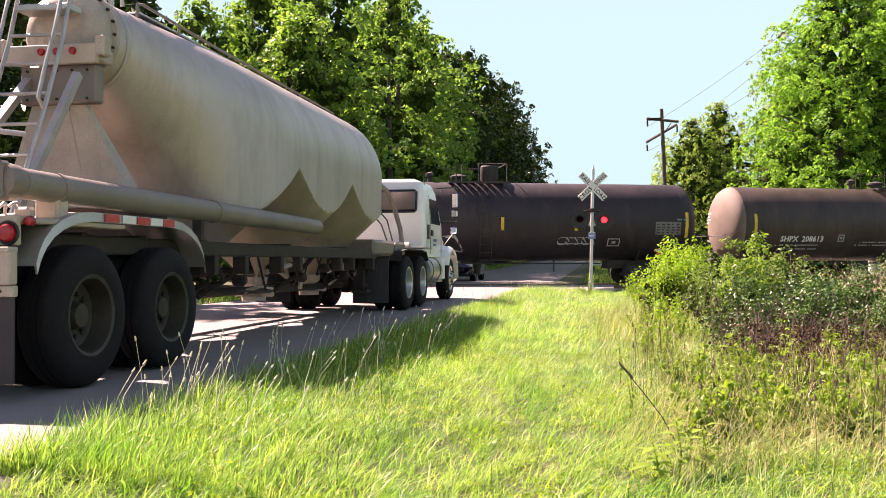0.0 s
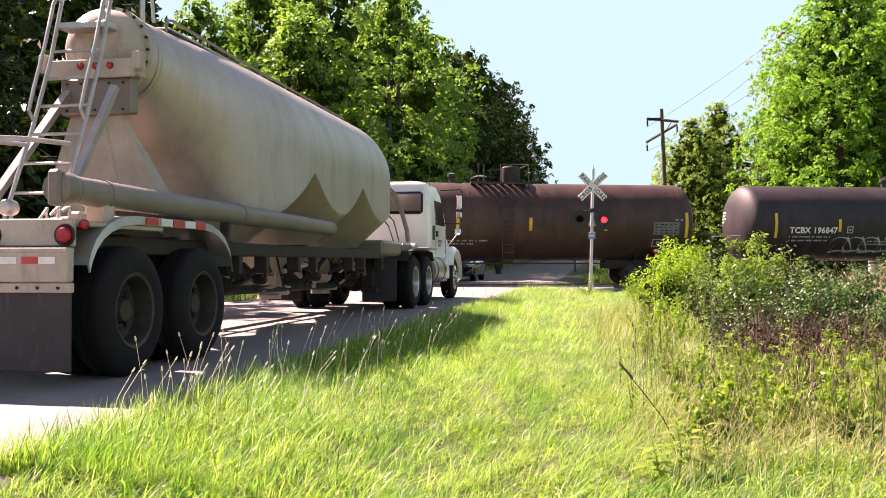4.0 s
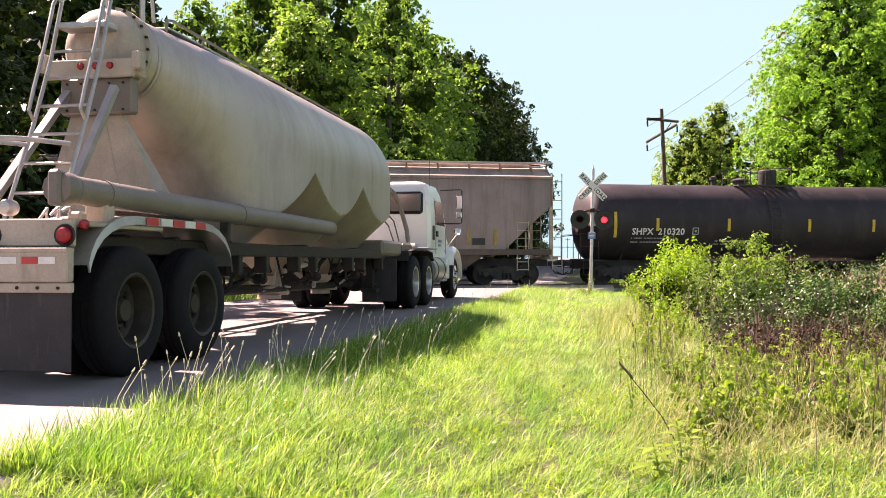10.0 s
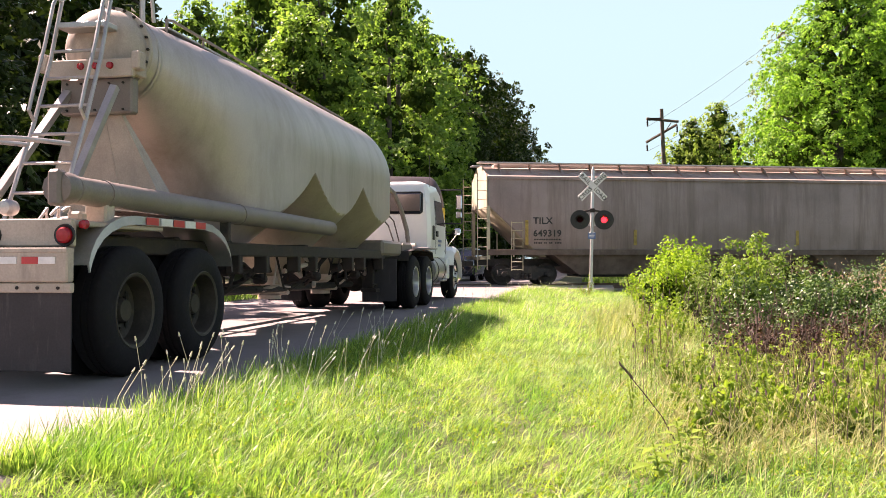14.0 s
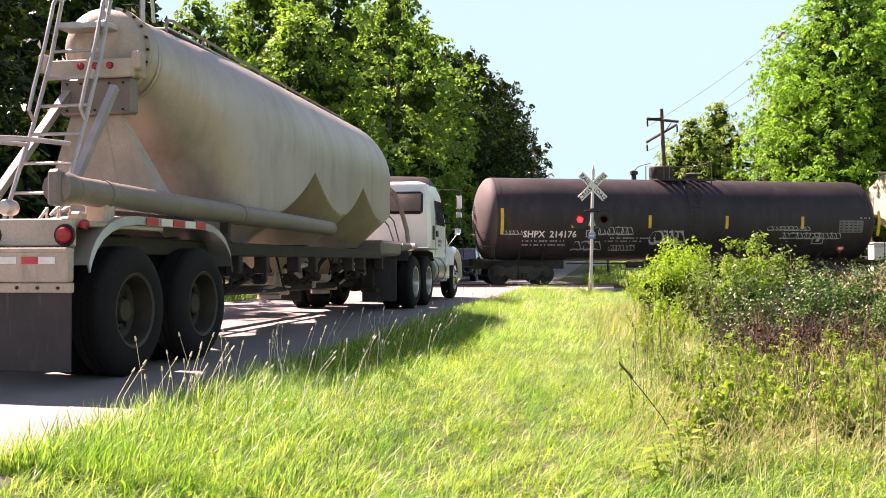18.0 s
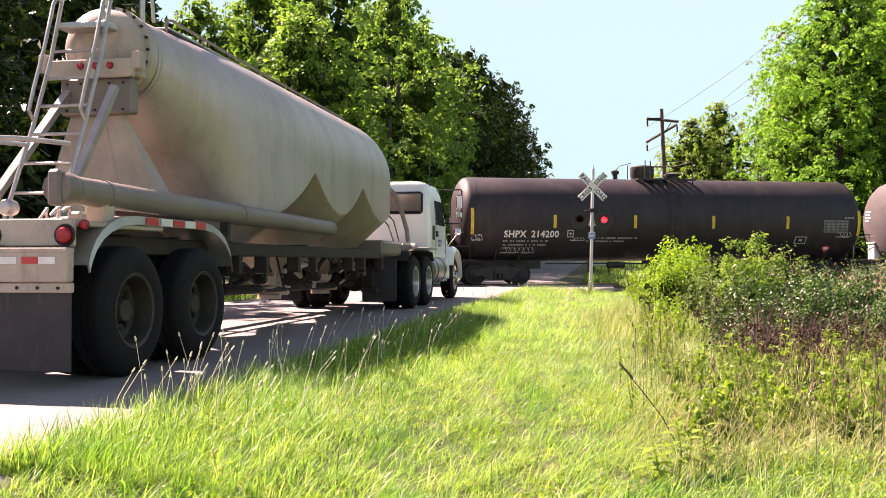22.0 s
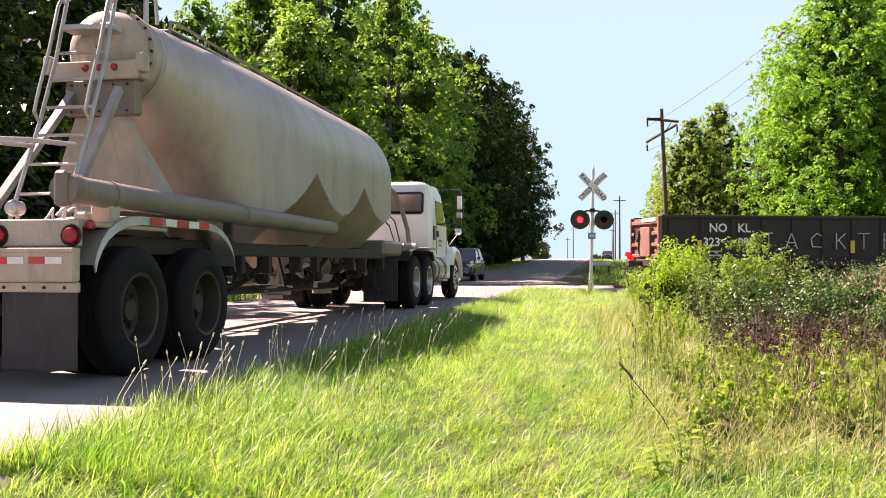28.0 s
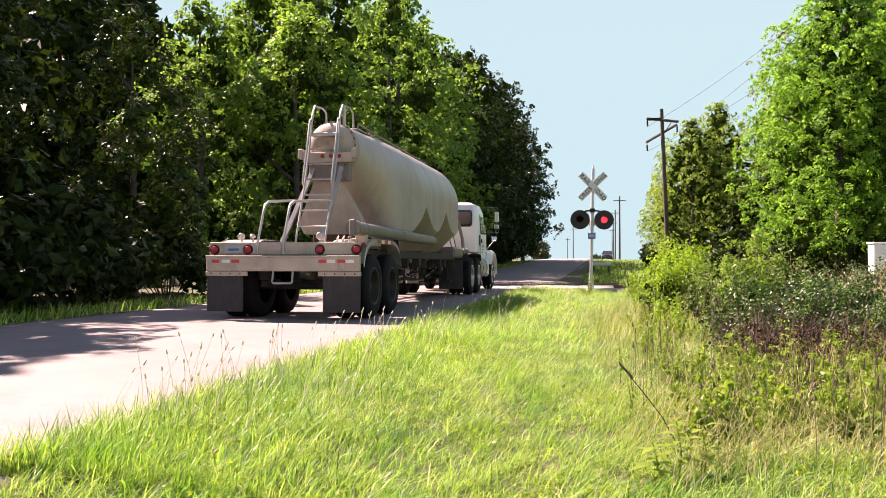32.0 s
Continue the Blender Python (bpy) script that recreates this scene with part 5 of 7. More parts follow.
    for y in (0.0, 1.24):
        ax.lathe([(0.065, -1.0), (0.065, 1.0)], "x", (0, y, 0.52), 12)
        for s in (-1, 1):
            ax.box(0.48 * s - 0.06, 0.48 * s + 0.06, y - 0.45, y + 0.2, 0.5, 0.62, 0.02).lathe([(0.12, 0.62), (0.14, 0.7), (0.12, 0.8)], at=(0.48 * s, y - 0.35, 0), n=14)
    part("axle", ax, M_GRIME, tr)
    # underslung pipes, landing gear, air tank
    pp = Geo().tube(line((0.25, 2.5, 0.55), (0.25, 9.6, 0.5)), 0.055, 10).tube(line((0.25, 2.5, 0.55), (0.5, 2.0, 0.62), (0.5, 1.9, 0.8)), 0.055, 8).tube(line((-0.4, 3.0, 0.8), (-0.4, 10.2, 0.8)), 0.04, 8)
    for yc in hop:
        pp.tube(line((0.7, yc + 0.7, 1.05), (0.5, yc + 0.4, 0.72), (0.3, yc, 0.5)), 0.035, 8)
        pp.tube(line((0.9, yc - 0.9, 1.0), (0.8, yc - 0.4, 0.7), (0.35, yc - 0.2, 0.6)), 0.02, 6)
    part("discharge_pipe", pp, M_GRIME, tr, "grimy product pipe below the hoppers")
    part("air_tank", Geo().lathe([(0.02, 2.5), (0.14, 2.55), (0.15, 2.6), (0.15, 3.2), (0.14, 3.25), (0.02, 3.3)], "y", (-0.55, 0, 0.72), 16), M_GRIME, tr)
    for s in (-1, 1):
        part("landing_leg", Geo().box(0.8 * s - 0.06, 0.8 * s + 0.06, 8.9, 9.02, 0.45, 1.1, 0.01).box(0.8 * s - 0.14, 0.8 * s + 0.14, 8.82, 9.1, 0.38, 0.44, 0.01).tube(line((0.8 * s, 8.96, 0.95), (0.8 * s, 8.2, 1.05)), 0.03, 6), M_GRIME, tr, "retracted landing leg")
    rng = random.Random(8)
    for i in range(26):
        y, x = rng.uniform(2.3, 9.6), rng.uniform(0.2, 0.95)
        z = rng.uniform(0.5, 0.95)
        p1 = (x + rng.uniform(-0.3, 0.1), y + rng.uniform(-0.7, 0.7), rng.uniform(0.45, 1.0))
        p2 = (x, y + rng.uniform(-0.3, 0.3), z)
        part("pipe", Geo().tube(line((x, y, 1.02), p2, p1), rng.choice((0.015, 0.02, 0.035)), 6), rng.choice((M_GRIME, M_GRIME, M_DUSTY)), tr, "grimy hose or bracket below the frame")
    for i in range(7):
        y = 2.7 + i * 1.05
        part("valve", Geo().lathe([(0.05, 0.0), (0.07, 0.03), (0.07, 0.12), (0.04, 0.16)], "x", (0.72, y, 0.82 - 0.12 * (i % 2)), 10), M_GRIME, tr)
    part("front_bolster", Geo().box(-1.05, 1.05, 8.9, 11.3, 1.02, 1.3, 0.05).lathe([(0.09, 0.0), (0.1, 0.02)], "x", (1.05, 10.4, 1.18), 14), M_TUBE, tr)
    # top walkway rail, hatches
    rl = Geo()
    rl.tube(line((0.3, 2.3, 3.32), (0.3, 2.32, 3.52), (0.3, 2.45, 3.54), (0.3, 4.2, 3.51), (0.3, 8.9, 3.48), (0.3, 9.0, 3.37)), 0.018, 6)
    for y in np.arange(3.2, 8.9, 1.8):
        rl.tube(line((0.3, y, 3.35), (0.3, y, 3.5)), 0.014, 5)
    part("top_rail", rl, M_TUBE, tr)
    part("top_walkway", Geo().box(-0.1, 0.28, 2.4, 9.0, 3.44, 3.465, 0.005), M_ALU, tr)
    for y in hop:
        part("hatch", Geo().lathe([(0.25, 3.35), (0.25, 3.47), (0.29, 3.48), (0.29, 3.51), (0.05, 3.55)], at=(-0.35, y, 0), n=20), M_ALU, tr)
    part("vent_post", Geo().tube(line((0.05, 2.25, 3.4), (0.05, 2.25, 3.85)), 0.03, 8), M_ALU, tr)
    wheels = [road_wheel(tr, 1.22 * s, y, s, M_RIM) for y in (0.0, 1.24) for s in (-1, 1)]
    return tr, wheels


def loft_box(levels):
    """levels: (z, x half-width, y back, y front), skinned to a rounded body."""
    rings = []
    for z, w, y0, y1 in levels:
        r = 0.08
        rings.append([(-w + r, y0, z), (w - r, y0, z), (w, y0 + r, z), (w, y1 - r, z), (w - r, y1, z), (-w + r, y1, z), (-w, y1 - r, z), (-w, y0 + r, z)])
    return Geo().ring(rings)


def tractor():
    t = thing("lorry_tractor", "white day-cab tractor unit with blue hood stripe, chrome tanks", "truck tractor")
    part("chassis", Geo().box(-0.45, -0.36, 10.1, 16.8, 0.72, 0.98, 0.01).box(0.36, 0.45, 10.1, 16.6, 0.72, 0.98, 0.01).box(-0.45, 0.45, 10.2, 10.35, 0.72, 0.98).box(-0.45, 0.45, 13.0, 13.2, 0.72, 0.98), M_GRIME, t)
    part("fifth_wheel", Geo().box(-0.5, 0.5, 11.0, 11.9, 1.0, 1.14, 0.04), M_GRIME, t)
    cab = part("cab", loft_box([(1.02, 0.98, 13.45, 15.5), (1.3, 1.02, 13.4, 15.5), (1.75, 1.02, 13.4, 15.45), (2.5, 0.96, 13.45, 14.95), (2.7, 0.88, 13.55, 14.8), (2.77, 0.7, 13.7, 14.6)]), M_WHITE, t, "white painted cab")
    part("rear_window", Geo().box(-0.8, 0.8, 13.38, 13.46, 2.04, 2.48, 0.03), M_GLASS, cab)
    part("window_gasket", Geo().tube(line((-0.82, 13.4, 2.06), (-0.78, 13.4, 2.02), (0.78, 13.4, 2.02), (0.82, 13.4, 2.06), (0.82, 13.43, 2.46), (0.78, 13.43, 2.5), (-0.78, 13.43, 2.5), (-0.82, 13.43, 2.46), (-0.82, 13.4, 2.06)), 0.02, 6), M_BLACK, cab)
    for s in (-1, 1):
        part("side_window", Geo().add([(s * 1.022, 14.1, 1.78), (s * 1.022, 15.2, 1.78), (s * 0.985, 14.95, 2.35), (s * 0.985, 14.1, 2.35), (s * 1.0, 14.1, 1.78), (s * 1.0, 15.2, 1.78), (s * 0.96, 14.95, 2.35), (s * 0.96, 14.1, 2.35)], [(0, 1, 2, 3), (4, 5, 6, 7), (0, 1, 5, 4), (1, 2, 6, 5), (2, 3, 7, 6), (3, 0, 4, 7)]), M_GLASS, cab)
        part("door_seam", Geo().tube(line((s * 1.024, 14.0, 1.1), (s * 1.026, 14.0, 1.75), (s * 0.98, 14.0, 2.42)), 0.006, 4).tube(line((s * 1.024, 15.3, 1.1), (s * 1.026, 15.3, 1.75)), 0.006, 4), M_BLACK, cab)
        part("door_handle", Geo().box(min(s * 1.02, s * 1.05), max(s * 1.02, s * 1.05), 14.06, 14.22, 1.5, 1.64, 0.01), M_BLACK, cab)
        part("vent_grille", Geo().box(min(s * 1.02, s * 1.04), max(s * 1.02, s * 1.04), 13.62, 13.82, 1.42, 1.75, 0.01), M_BLACK, cab)
        # mirrors on looped arms
        arm = part("mirror_arm", Geo().tube(line((s * 0.94, 15.0, 2.66), (s * 1.42, 15.1, 2.68), (s * 1.46, 15.1, 2.65), (s * 1.46, 15.1, 1.88), (s * 1.43, 15.1, 1.85), (s * 1.02, 15.05, 1.85)), 0.018, 8), M_BLACK, t)
        part("mirror", Geo().box(s * 1.39 - 0.07, s * 1.39 + 0.07, 15.06, 15.12, 2.2, 2.55, 0.02), M_CHROME, arm, "tall chrome-backed mirror")
        part("lower_mirror", Geo().box(s * 1.39 - 0.07, s * 1.39 + 0.07, 15.06, 15.12, 1.98, 2.14, 0.02), M_CHROME, arm)
        part("hood_mirror", Geo().box(s * 1.15 - 0.09, s * 1.15 + 0.09, 16.3, 16.38, 1.62, 1.78, 0.03).tube(line((s * 1.15, 16.35, 1.65), (s * 0.85, 16.3, 1.25)), 0.012, 5), M_CHROME, t, "small chrome hood mirror")
        part("fuel_tank", Geo().lathe([(0.02, 13.5), (0.3, 13.52), (0.32, 13.56), (0.32, 14.85), (0.3, 14.9), (0.02, 14.92)], "y", (0.82 * s, 0, 0.72), 28), M_ALU, t, "dull aluminium fuel tank")
        for y in (13.75, 14.6):
            part("tank_strap", Geo().lathe([(0.325, y - 0.03), (0.33, y - 0.03), (0.33, y + 0.03), (0.325, y + 0.03)], "y", (0.82 * s, 0, 0.72), 28, cap=False), M_GRIME, t)
        part("step_box", Geo().box(min(0.6 * s, 1.12 * s), max(0.6 * s, 1.12 * s), 14.95, 15.3, 0.5, 1.0, 0.02), M_WHITE, t)
        part("cab_step", Geo().box(min(0.9 * s, 1.14 * s), max(0.9 * s, 1.14 * s), 14.3, 14.85, 0.45, 0.5, 0.01), M_ALU, t)
        part("mud_flap", Geo().box(min(1.22 * s, 0.58 * s), max(1.22 * s, 0.58 * s), 9.2, 9.22, 0.2, 0.98, 0.004), M_FLAP, t, "black rubber mud flap")
        part("flap_hanger", Geo().tube(line((0.4 * s, 9.9, 0.99), (0.5 * s, 9.21, 0.99), (1.24 * s, 9.21, 0.99)), 0.02, 6), M_GRIME, t)
        pr = [(0.72, 0.62), (0.66, 0.92), (0.45, 1.14), (0.15, 1.27), (-0.2, 1.3), (-0.5, 1.2), (-0.62, 0.95)]
        hf = Geo().ring([[(s * x, 15.95 + y, z) for x in (0.78, 1.15)] + [(s * 1.22, 15.95 + y, z - 0.07), (s * 1.22, 15.95 + y, z - 0.12), (s * 0.78, 15.95 + y, z - 0.1)] for y, z in pr])
        part("front_fender", hf, M_WHITE, t)
        part("headlamp", Geo().box(min(0.75 * s, 1.08 * s), max(0.75 * s, 1.08 * s), 16.6, 16.74, 0.9, 1.1, 0.04), M_CHROME, t)
    hood = Geo().ring([[(-w, y, 0.95), (w, y, 0.95), (w, y, zt - 0.22), (w - 0.22, y, zt), (-w + 0.22, y, zt), (-w, y, zt - 0.22)] for y, w, zt in ((15.35, 1.0, 1.78), (15.8, 0.95, 1.72), (16.4, 0.88, 1.64), (16.8, 0.78, 1.45))])
    part("hood", hood, M_WHITE, t, "sloping white hood")
    for s in (-1, 1):
        part("hood_stripe", Geo().add([(s * 1.004, 15.4, 1.05), (s * 0.956, 15.8, 1.1), (s * 0.956, 15.8, 1.38), (s * 1.004, 15.4, 1.3)], [(0, 1, 2, 3)]), M_BLUE, t, "blue stripe")
        part("door_decal", Geo().box(min(s * 1.021, s * 1.025), max(s * 1.021, s * 1.025), 14.3, 14.75, 1.38, 1.44).box(min(s * 1.021, s * 1.025), max(s * 1.021, s * 1.025), 14.3, 14.65, 1.28, 1.33), M_BLUE, t)
    part("grille", Geo().box(-0.5, 0.5, 16.8, 16.85, 0.8, 1.4, 0.02), M_CHROME, t)
    part("front_bumper", Geo().box(-1.15, 1.15, 16.75, 16.92, 0.42, 0.78, 0.05), M_CHROME, t)
    part("windshield", Geo().add([(-0.9, 15.47, 1.78), (0.9, 15.47, 1.78), (0.82, 14.98, 2.4), (-0.82, 14.98, 2.4), (-0.9, 15.44, 1.78), (0.9, 15.44, 1.78), (0.82, 14.95, 2.4), (-0.82, 14.95, 2.4)], [(0, 1, 2, 3), (4, 5, 6, 7), (0, 1, 5, 4), (1, 2, 6, 5), (2, 3, 7, 6), (3, 0, 4, 7)]), M_GLASS, cab)
    for x in (-0.6, -0.3, 0.0, 0.3, 0.6):
        part("roof_marker", Geo().box(x - 0.05, x + 0.05, 14.4, 14.55, 2.75, 2.8, 0.015), M_YELLOW, cab)
    part("antenna", Geo().tube(line((0.9, 13.9, 2.5), (0.9, 13.85, 3.4)), 0.006, 5), M_BLACK, t)
    part("hose_line", Geo().tube(line((0.45, 11.0, 2.38), (0.5, 11.35, 2.45), (0.56, 11.7, 2.36), (0.64, 12.1, 2.0), (0.7, 12.35, 1.6), (0.72, 12.45, 1.25)), 0.05, 10), M_FRAME_GREY, t, "thick grey hose curving behind the cab")
    part("air_line", Geo().tube(line((0.2, 11.0, 1.9), (0.3, 11.7, 2.05), (0.4, 12.4, 1.8), (0.42, 12.9, 1.3)), 0.016, 8), M_BLACK, t)
    part("air_line", Geo().tube(line((0.1, 11.0, 1.8), (0.2, 11.7, 1.95), (0.28, 12.4, 1.7), (0.3, 12.9, 1.3)), 0.016, 8), M_BLACK, t)
    part("deck_strip", Geo().box(0.55, 1.2, 12.3, 13.3, 1.19, 1.23, 0.01), M_ALU, t)
    part("deck_box", Geo().box(-0.7, 0.7, 12.5, 13.2, 0.98, 1.3, 0.04).lathe([(0.12, 0.0), (0.13, 0.03), (0.13, 0.3)], "x", (0.5, 12.8, 1.2), 16), M_DUSTY, t)
    for s in (-1, 1):
        pr = [(10.2, 0.95), (10.3, 1.12), (10.8, 1.16), (12.1, 1.16), (12.6, 1.12), (12.75, 0.95)]
        part("drive_fender", Geo().ring([[(s * x, y, z) for x in (0.62, 1.22)] + [(s * 1.22, y, z - 0.02), (s * 0.62, y, z - 0.02)] for y, z in pr]), M_GRIME, t)
    wheels = [road_wheel(t, 1.21 * s, y, s, M_RIMALU) for y in (10.8, 12.12) for s in (-1, 1)] + [road_wheel(t, 1.12 * s, 15.95, s, M_RIMALU, dual=False) for s in (-1, 1)]
    for ay in (10.8, 12.12, 15.95):
        part("axle", Geo().lathe([(0.07, -0.95), (0.07, 0.95)], "x", (0, ay, 0.52), 12), M_GRIME, t)
    part("differential", Geo().lathe([(0.1, 10.6), (0.2, 10.7), (0.2, 10.95), (0.1, 11.1)], "y", (0, 0, 0.52), 14), M_GRIME, t)
    return t, wheels


TRAILER, TRAILER_WHEELS = trailer()
TRACTOR, TRACTOR_WHEELS = tractor()


# ---- cars beyond the crossing ----
def car(name, label, paint, at, lit=False):
    c = thing(name, label, "car", at)
    secs = []
    # half-widths and heights along the body, nose at -y
    for y, w, zb, zt in ((-2.2, 0.7, 0.35, 0.75), (-2.05, 0.84, 0.25, 0.92), (-1.2, 0.9, 0.22, 1.02), (-0.9, 0.91, 0.22, 1.05), (0.4, 0.92, 0.22, 1.06), (1.6, 0.91, 0.24, 1.08), (2.15, 0.86, 0.3, 1.05), (2.28, 0.76, 0.4, 0.95)):
        secs.append([(-w, y, zb + 0.1), (-w + 0.1, y, zb), (w - 0.1, y, zb), (w, y, zb + 0.1), (w, y, zt - 0.14), (w - 0.14, y, zt), (-w + 0.14, y, zt), (-w, y, zt - 0.14)])
    part("body", Geo().ring(secs), paint, c)
    part("cabin", Geo().ring([[(-w, y0, z), (w, y0, z), (w, y1, z), (-w, y1, z)] for z, w, y0, y1 in ((1.03, 0.84, -1.0, 2.1), (1.45, 0.72, -0.25, 1.9), (1.58, 0.66, 0.0, 1.75))]), M_GLASS, c, "dark glass cabin")
    part("roof", Geo().ring([[(-w, y0, z), (w, y0, z), (w, y1, z), (-w, y1, z)] for z, w, y0, y1 in ((1.555, 0.69, -0.05, 1.82), (1.62, 0.62, 0.1, 1.7))]), paint, c)
    for s in (-1, 1):
        for y0, y1, q in ((-0.98, -0.05, 0.03), (0.6, 0.65, 0.03), (2.05, 1.8, 0.04)):
            part("pillar", Geo().tube(line((s * 0.845, y0, 1.05), (s * 0.68, y1, 1.57)), q, 5), paint, c)
        part("headlight", Geo().box(min(s * 0.5, s * 0.82), max(s * 0.5, s * 0.82), -2.16, -2.0, 0.68, 0.84, 0.03), M_CHROME, c)
        part("tail_light", Geo().box(min(s * 0.6, s * 0.85), max(s * 0.6, s * 0.85), 2.12, 2.26, 0.75, 0.98, 0.03), M_REDLENS, c)
        part("side_mirror", Geo().box(min(s * 0.88, s * 1.04), max(s * 0.88, s * 1.04), -0.75, -0.62, 1.05, 1.18, 0.03), paint, c)
    part("grille", Geo().box(-0.45, 0.45, -2.23, -2.1, 0.5, 0.72, 0.02), M_BLACK, c)
    out = []
    for y in (-1.38, 1.38):
        for s in (-1, 1):
            at2 = pose(0.86 * s, y, 0.34)
            w = part("wheel", Geo().lathe([(0.22, 0.0), (0.2, -0.03 * s), (0.05, -0.01 * s), (0.0, 0.0)], "x", n=18, cap=False).box(-0.02, 0.02, -0.18, 0.18, -0.02, 0.02).box(-0.02, 0.02, -0.02, 0.02, -0.18, 0.18), M_RIMALU, c, at=at2)
            part("tyre", Geo().lathe([(0.22, 0.03), (0.31, 0.04), (0.34, 0.0), (0.34, -0.16), (0.31, -0.2), (0.22, -0.2)] if s > 0 else [(0.22, -0.03), (0.31, -0.04), (0.34, 0.0), (0.34, 0.16), (0.31, 0.2), (0.22, 0.2)], "x", n=24, cap=False), M_TYRE, w)
            out.append((w, at2, 0.34))
    return c, out


M_CARBLUE = mat("dark_blue_car_paint", (0.012, 0.017, 0.038), 0.2, 0.3, var=0.1, scale=2, bump=0, coat=0.6)
M_CARGREY = mat("dark_red_car_paint", (0.06, 0.03, 0.032), 0.25, 0.3, var=0.1, scale=2, bump=0, coat=0.5)
SUV_AT = (0.95, 45.5)
SUV, SUV_WHEELS = car("suv_car", "dark blue estate car waiting beyond the crossing", M_CARBLUE, None)
fx, fy = 27.6, 152.0
FAR_CAR, _ = car("parked_car", "dark car standing beside the far road", M_CARGREY, Matrix.Translation((fx, fy, float(ground_z(*uv(fx, fy))) - 0.1)) @ pose(0, 0, 0, 0, 0, -math.degrees(PSI)))


# ---- poles and wires ----
def utility_pole():
    x, y = 14.25, 57.0
    z0 = float(ground_z(*uv(x, y)))
    p = thing("utility_pole", "leaning weathered wooden utility pole with two crossarms", "utility pole", Matrix.Translation((x, y, z0)) @ pose(0, 0, 0, 0, -2.6, 0))
    part("pole", Geo().tube(line((0, 0, -0.5), (0, 0, 5), (0.02, 0, 10.6)), 0.17, 12, 0.11), M_POLE, p)
    for z0_, z1_, yy in ((10.0, 9.72, -0.2), (8.55, 9.6, 0.2)):
        part("crossarm", Geo().tube(line((-1.0, yy, z0_), (1.0, yy, z1_)), 0.085, 6), M_POLE, p)
    part("arm_plate", Geo().box(-0.9, -0.1, -0.28, -0.2, 9.86, 10.02, 0.01), M_GRIME, p)
    for xx, zz, yy in ((-0.95, 10.0, -0.2), (-0.95, 8.5, 0.2), (0.95, 9.6, 0.0)):
        part("insulator", Geo().lathe([(0.03, zz - 0.5), (0.07, zz - 0.48), (0.04, zz - 0.4), (0.07, zz - 0.36), (0.04, zz - 0.28), (0.07, zz - 0.24), (0.04, zz - 0.14), (0.02, zz - 0.05)], at=(xx, yy, 0), n=10), M_GRIME, p)
    part("brace", Geo().tube(line((0.6, 0.1, 9.7), (0.0, 0.1, 8.9)), 0.025, 5), M_GRIME, p)
    return p


POLE = utility_pole()
top = POLE.matrix_basis @ Vector((0, 0, 9.9))
def far_pole(x, y, h):
    z = float(ground_z(*uv(x, y)))
    p = thing("utility_pole", "slim distant wooden utility pole beside the road", "utility pole", Matrix.Translation((x, y, z)), group="poles along the far road")
    part("pole", Geo().tube(line((0, 0, -0.5), (0, 0, h)), 0.15, 8, 0.1), M_POLE, p)
    part("crossarm", Geo().box(-0.9, 0.9, -0.06, 0.06, h - 0.7, h - 0.58), M_POLE, p)


for px, py, h in ((25.4, 130, 9.2), (32.0, 168, 9.4), (40.5, 215, 9.6), (50.5, 270, 10), (36.0, 250, 9.5), (45.5, 330, 9)):
    far_pole(px, py, h)
wire = Geo()
for (a, b, c), (d, e, f) in (((-0.95, -0.2, 9.5), (20.5, 22.0, 17.2)), ((0.95, 0, 9.1), (19.0, 26.0, 16.4)), ((-0.95, 0.2, 8.0), (20.0, 24.0, 14.5))):
    p0, p1 = POLE.matrix_basis @ Vector((a, b, c)), Vector((d, e, f))
    wire.tube([p0.lerp(p1, q) - Vector((0, 0, 1.0)) * 4 * q * (1 - q) for q in np.linspace(0, 1, 14)], 0.008, 4)
tagged(part("overhead_wire", wire, M_GRIME), "thin slack overhead wires running to the pole", "wire", kind="structure")
wx, wy = 18.9, 39.2
board = thing("trackside_cabinet", "white metal trackside cabinet beyond the rails", "cabinet", Matrix.Translation((wx, wy, float(ground_z(*uv(wx, wy))))))
part("body", Geo().box(-0.35, 0.6, -0.3, 0.3, 0, 1.9, 0.03), M_SIGN, board)
part("lid", Geo().box(-0.4, 0.65, -0.35, 0.35, 1.9, 1.98, 0.02), M_SIGN, board)


gx_, gy_ = 10.5, 60.0
barrier = thing("guard_rail", "short white guard rail beside the far road", "guard rail", Matrix.Translation((gx_, gy_, float(ground_z(*uv(gx_, gy_))))))
part("beam", Geo().box(-0.65, 0.65, -0.04, 0.04, 0.62, 0.84, 0.02), M_SIGN, barrier)
for x in (-0.5, 0.5):
    part("post", Geo().box(x - 0.06, x + 0.06, 0.0, 0.12, -0.2, 0.8, 0.01), M_POLE, barrier)


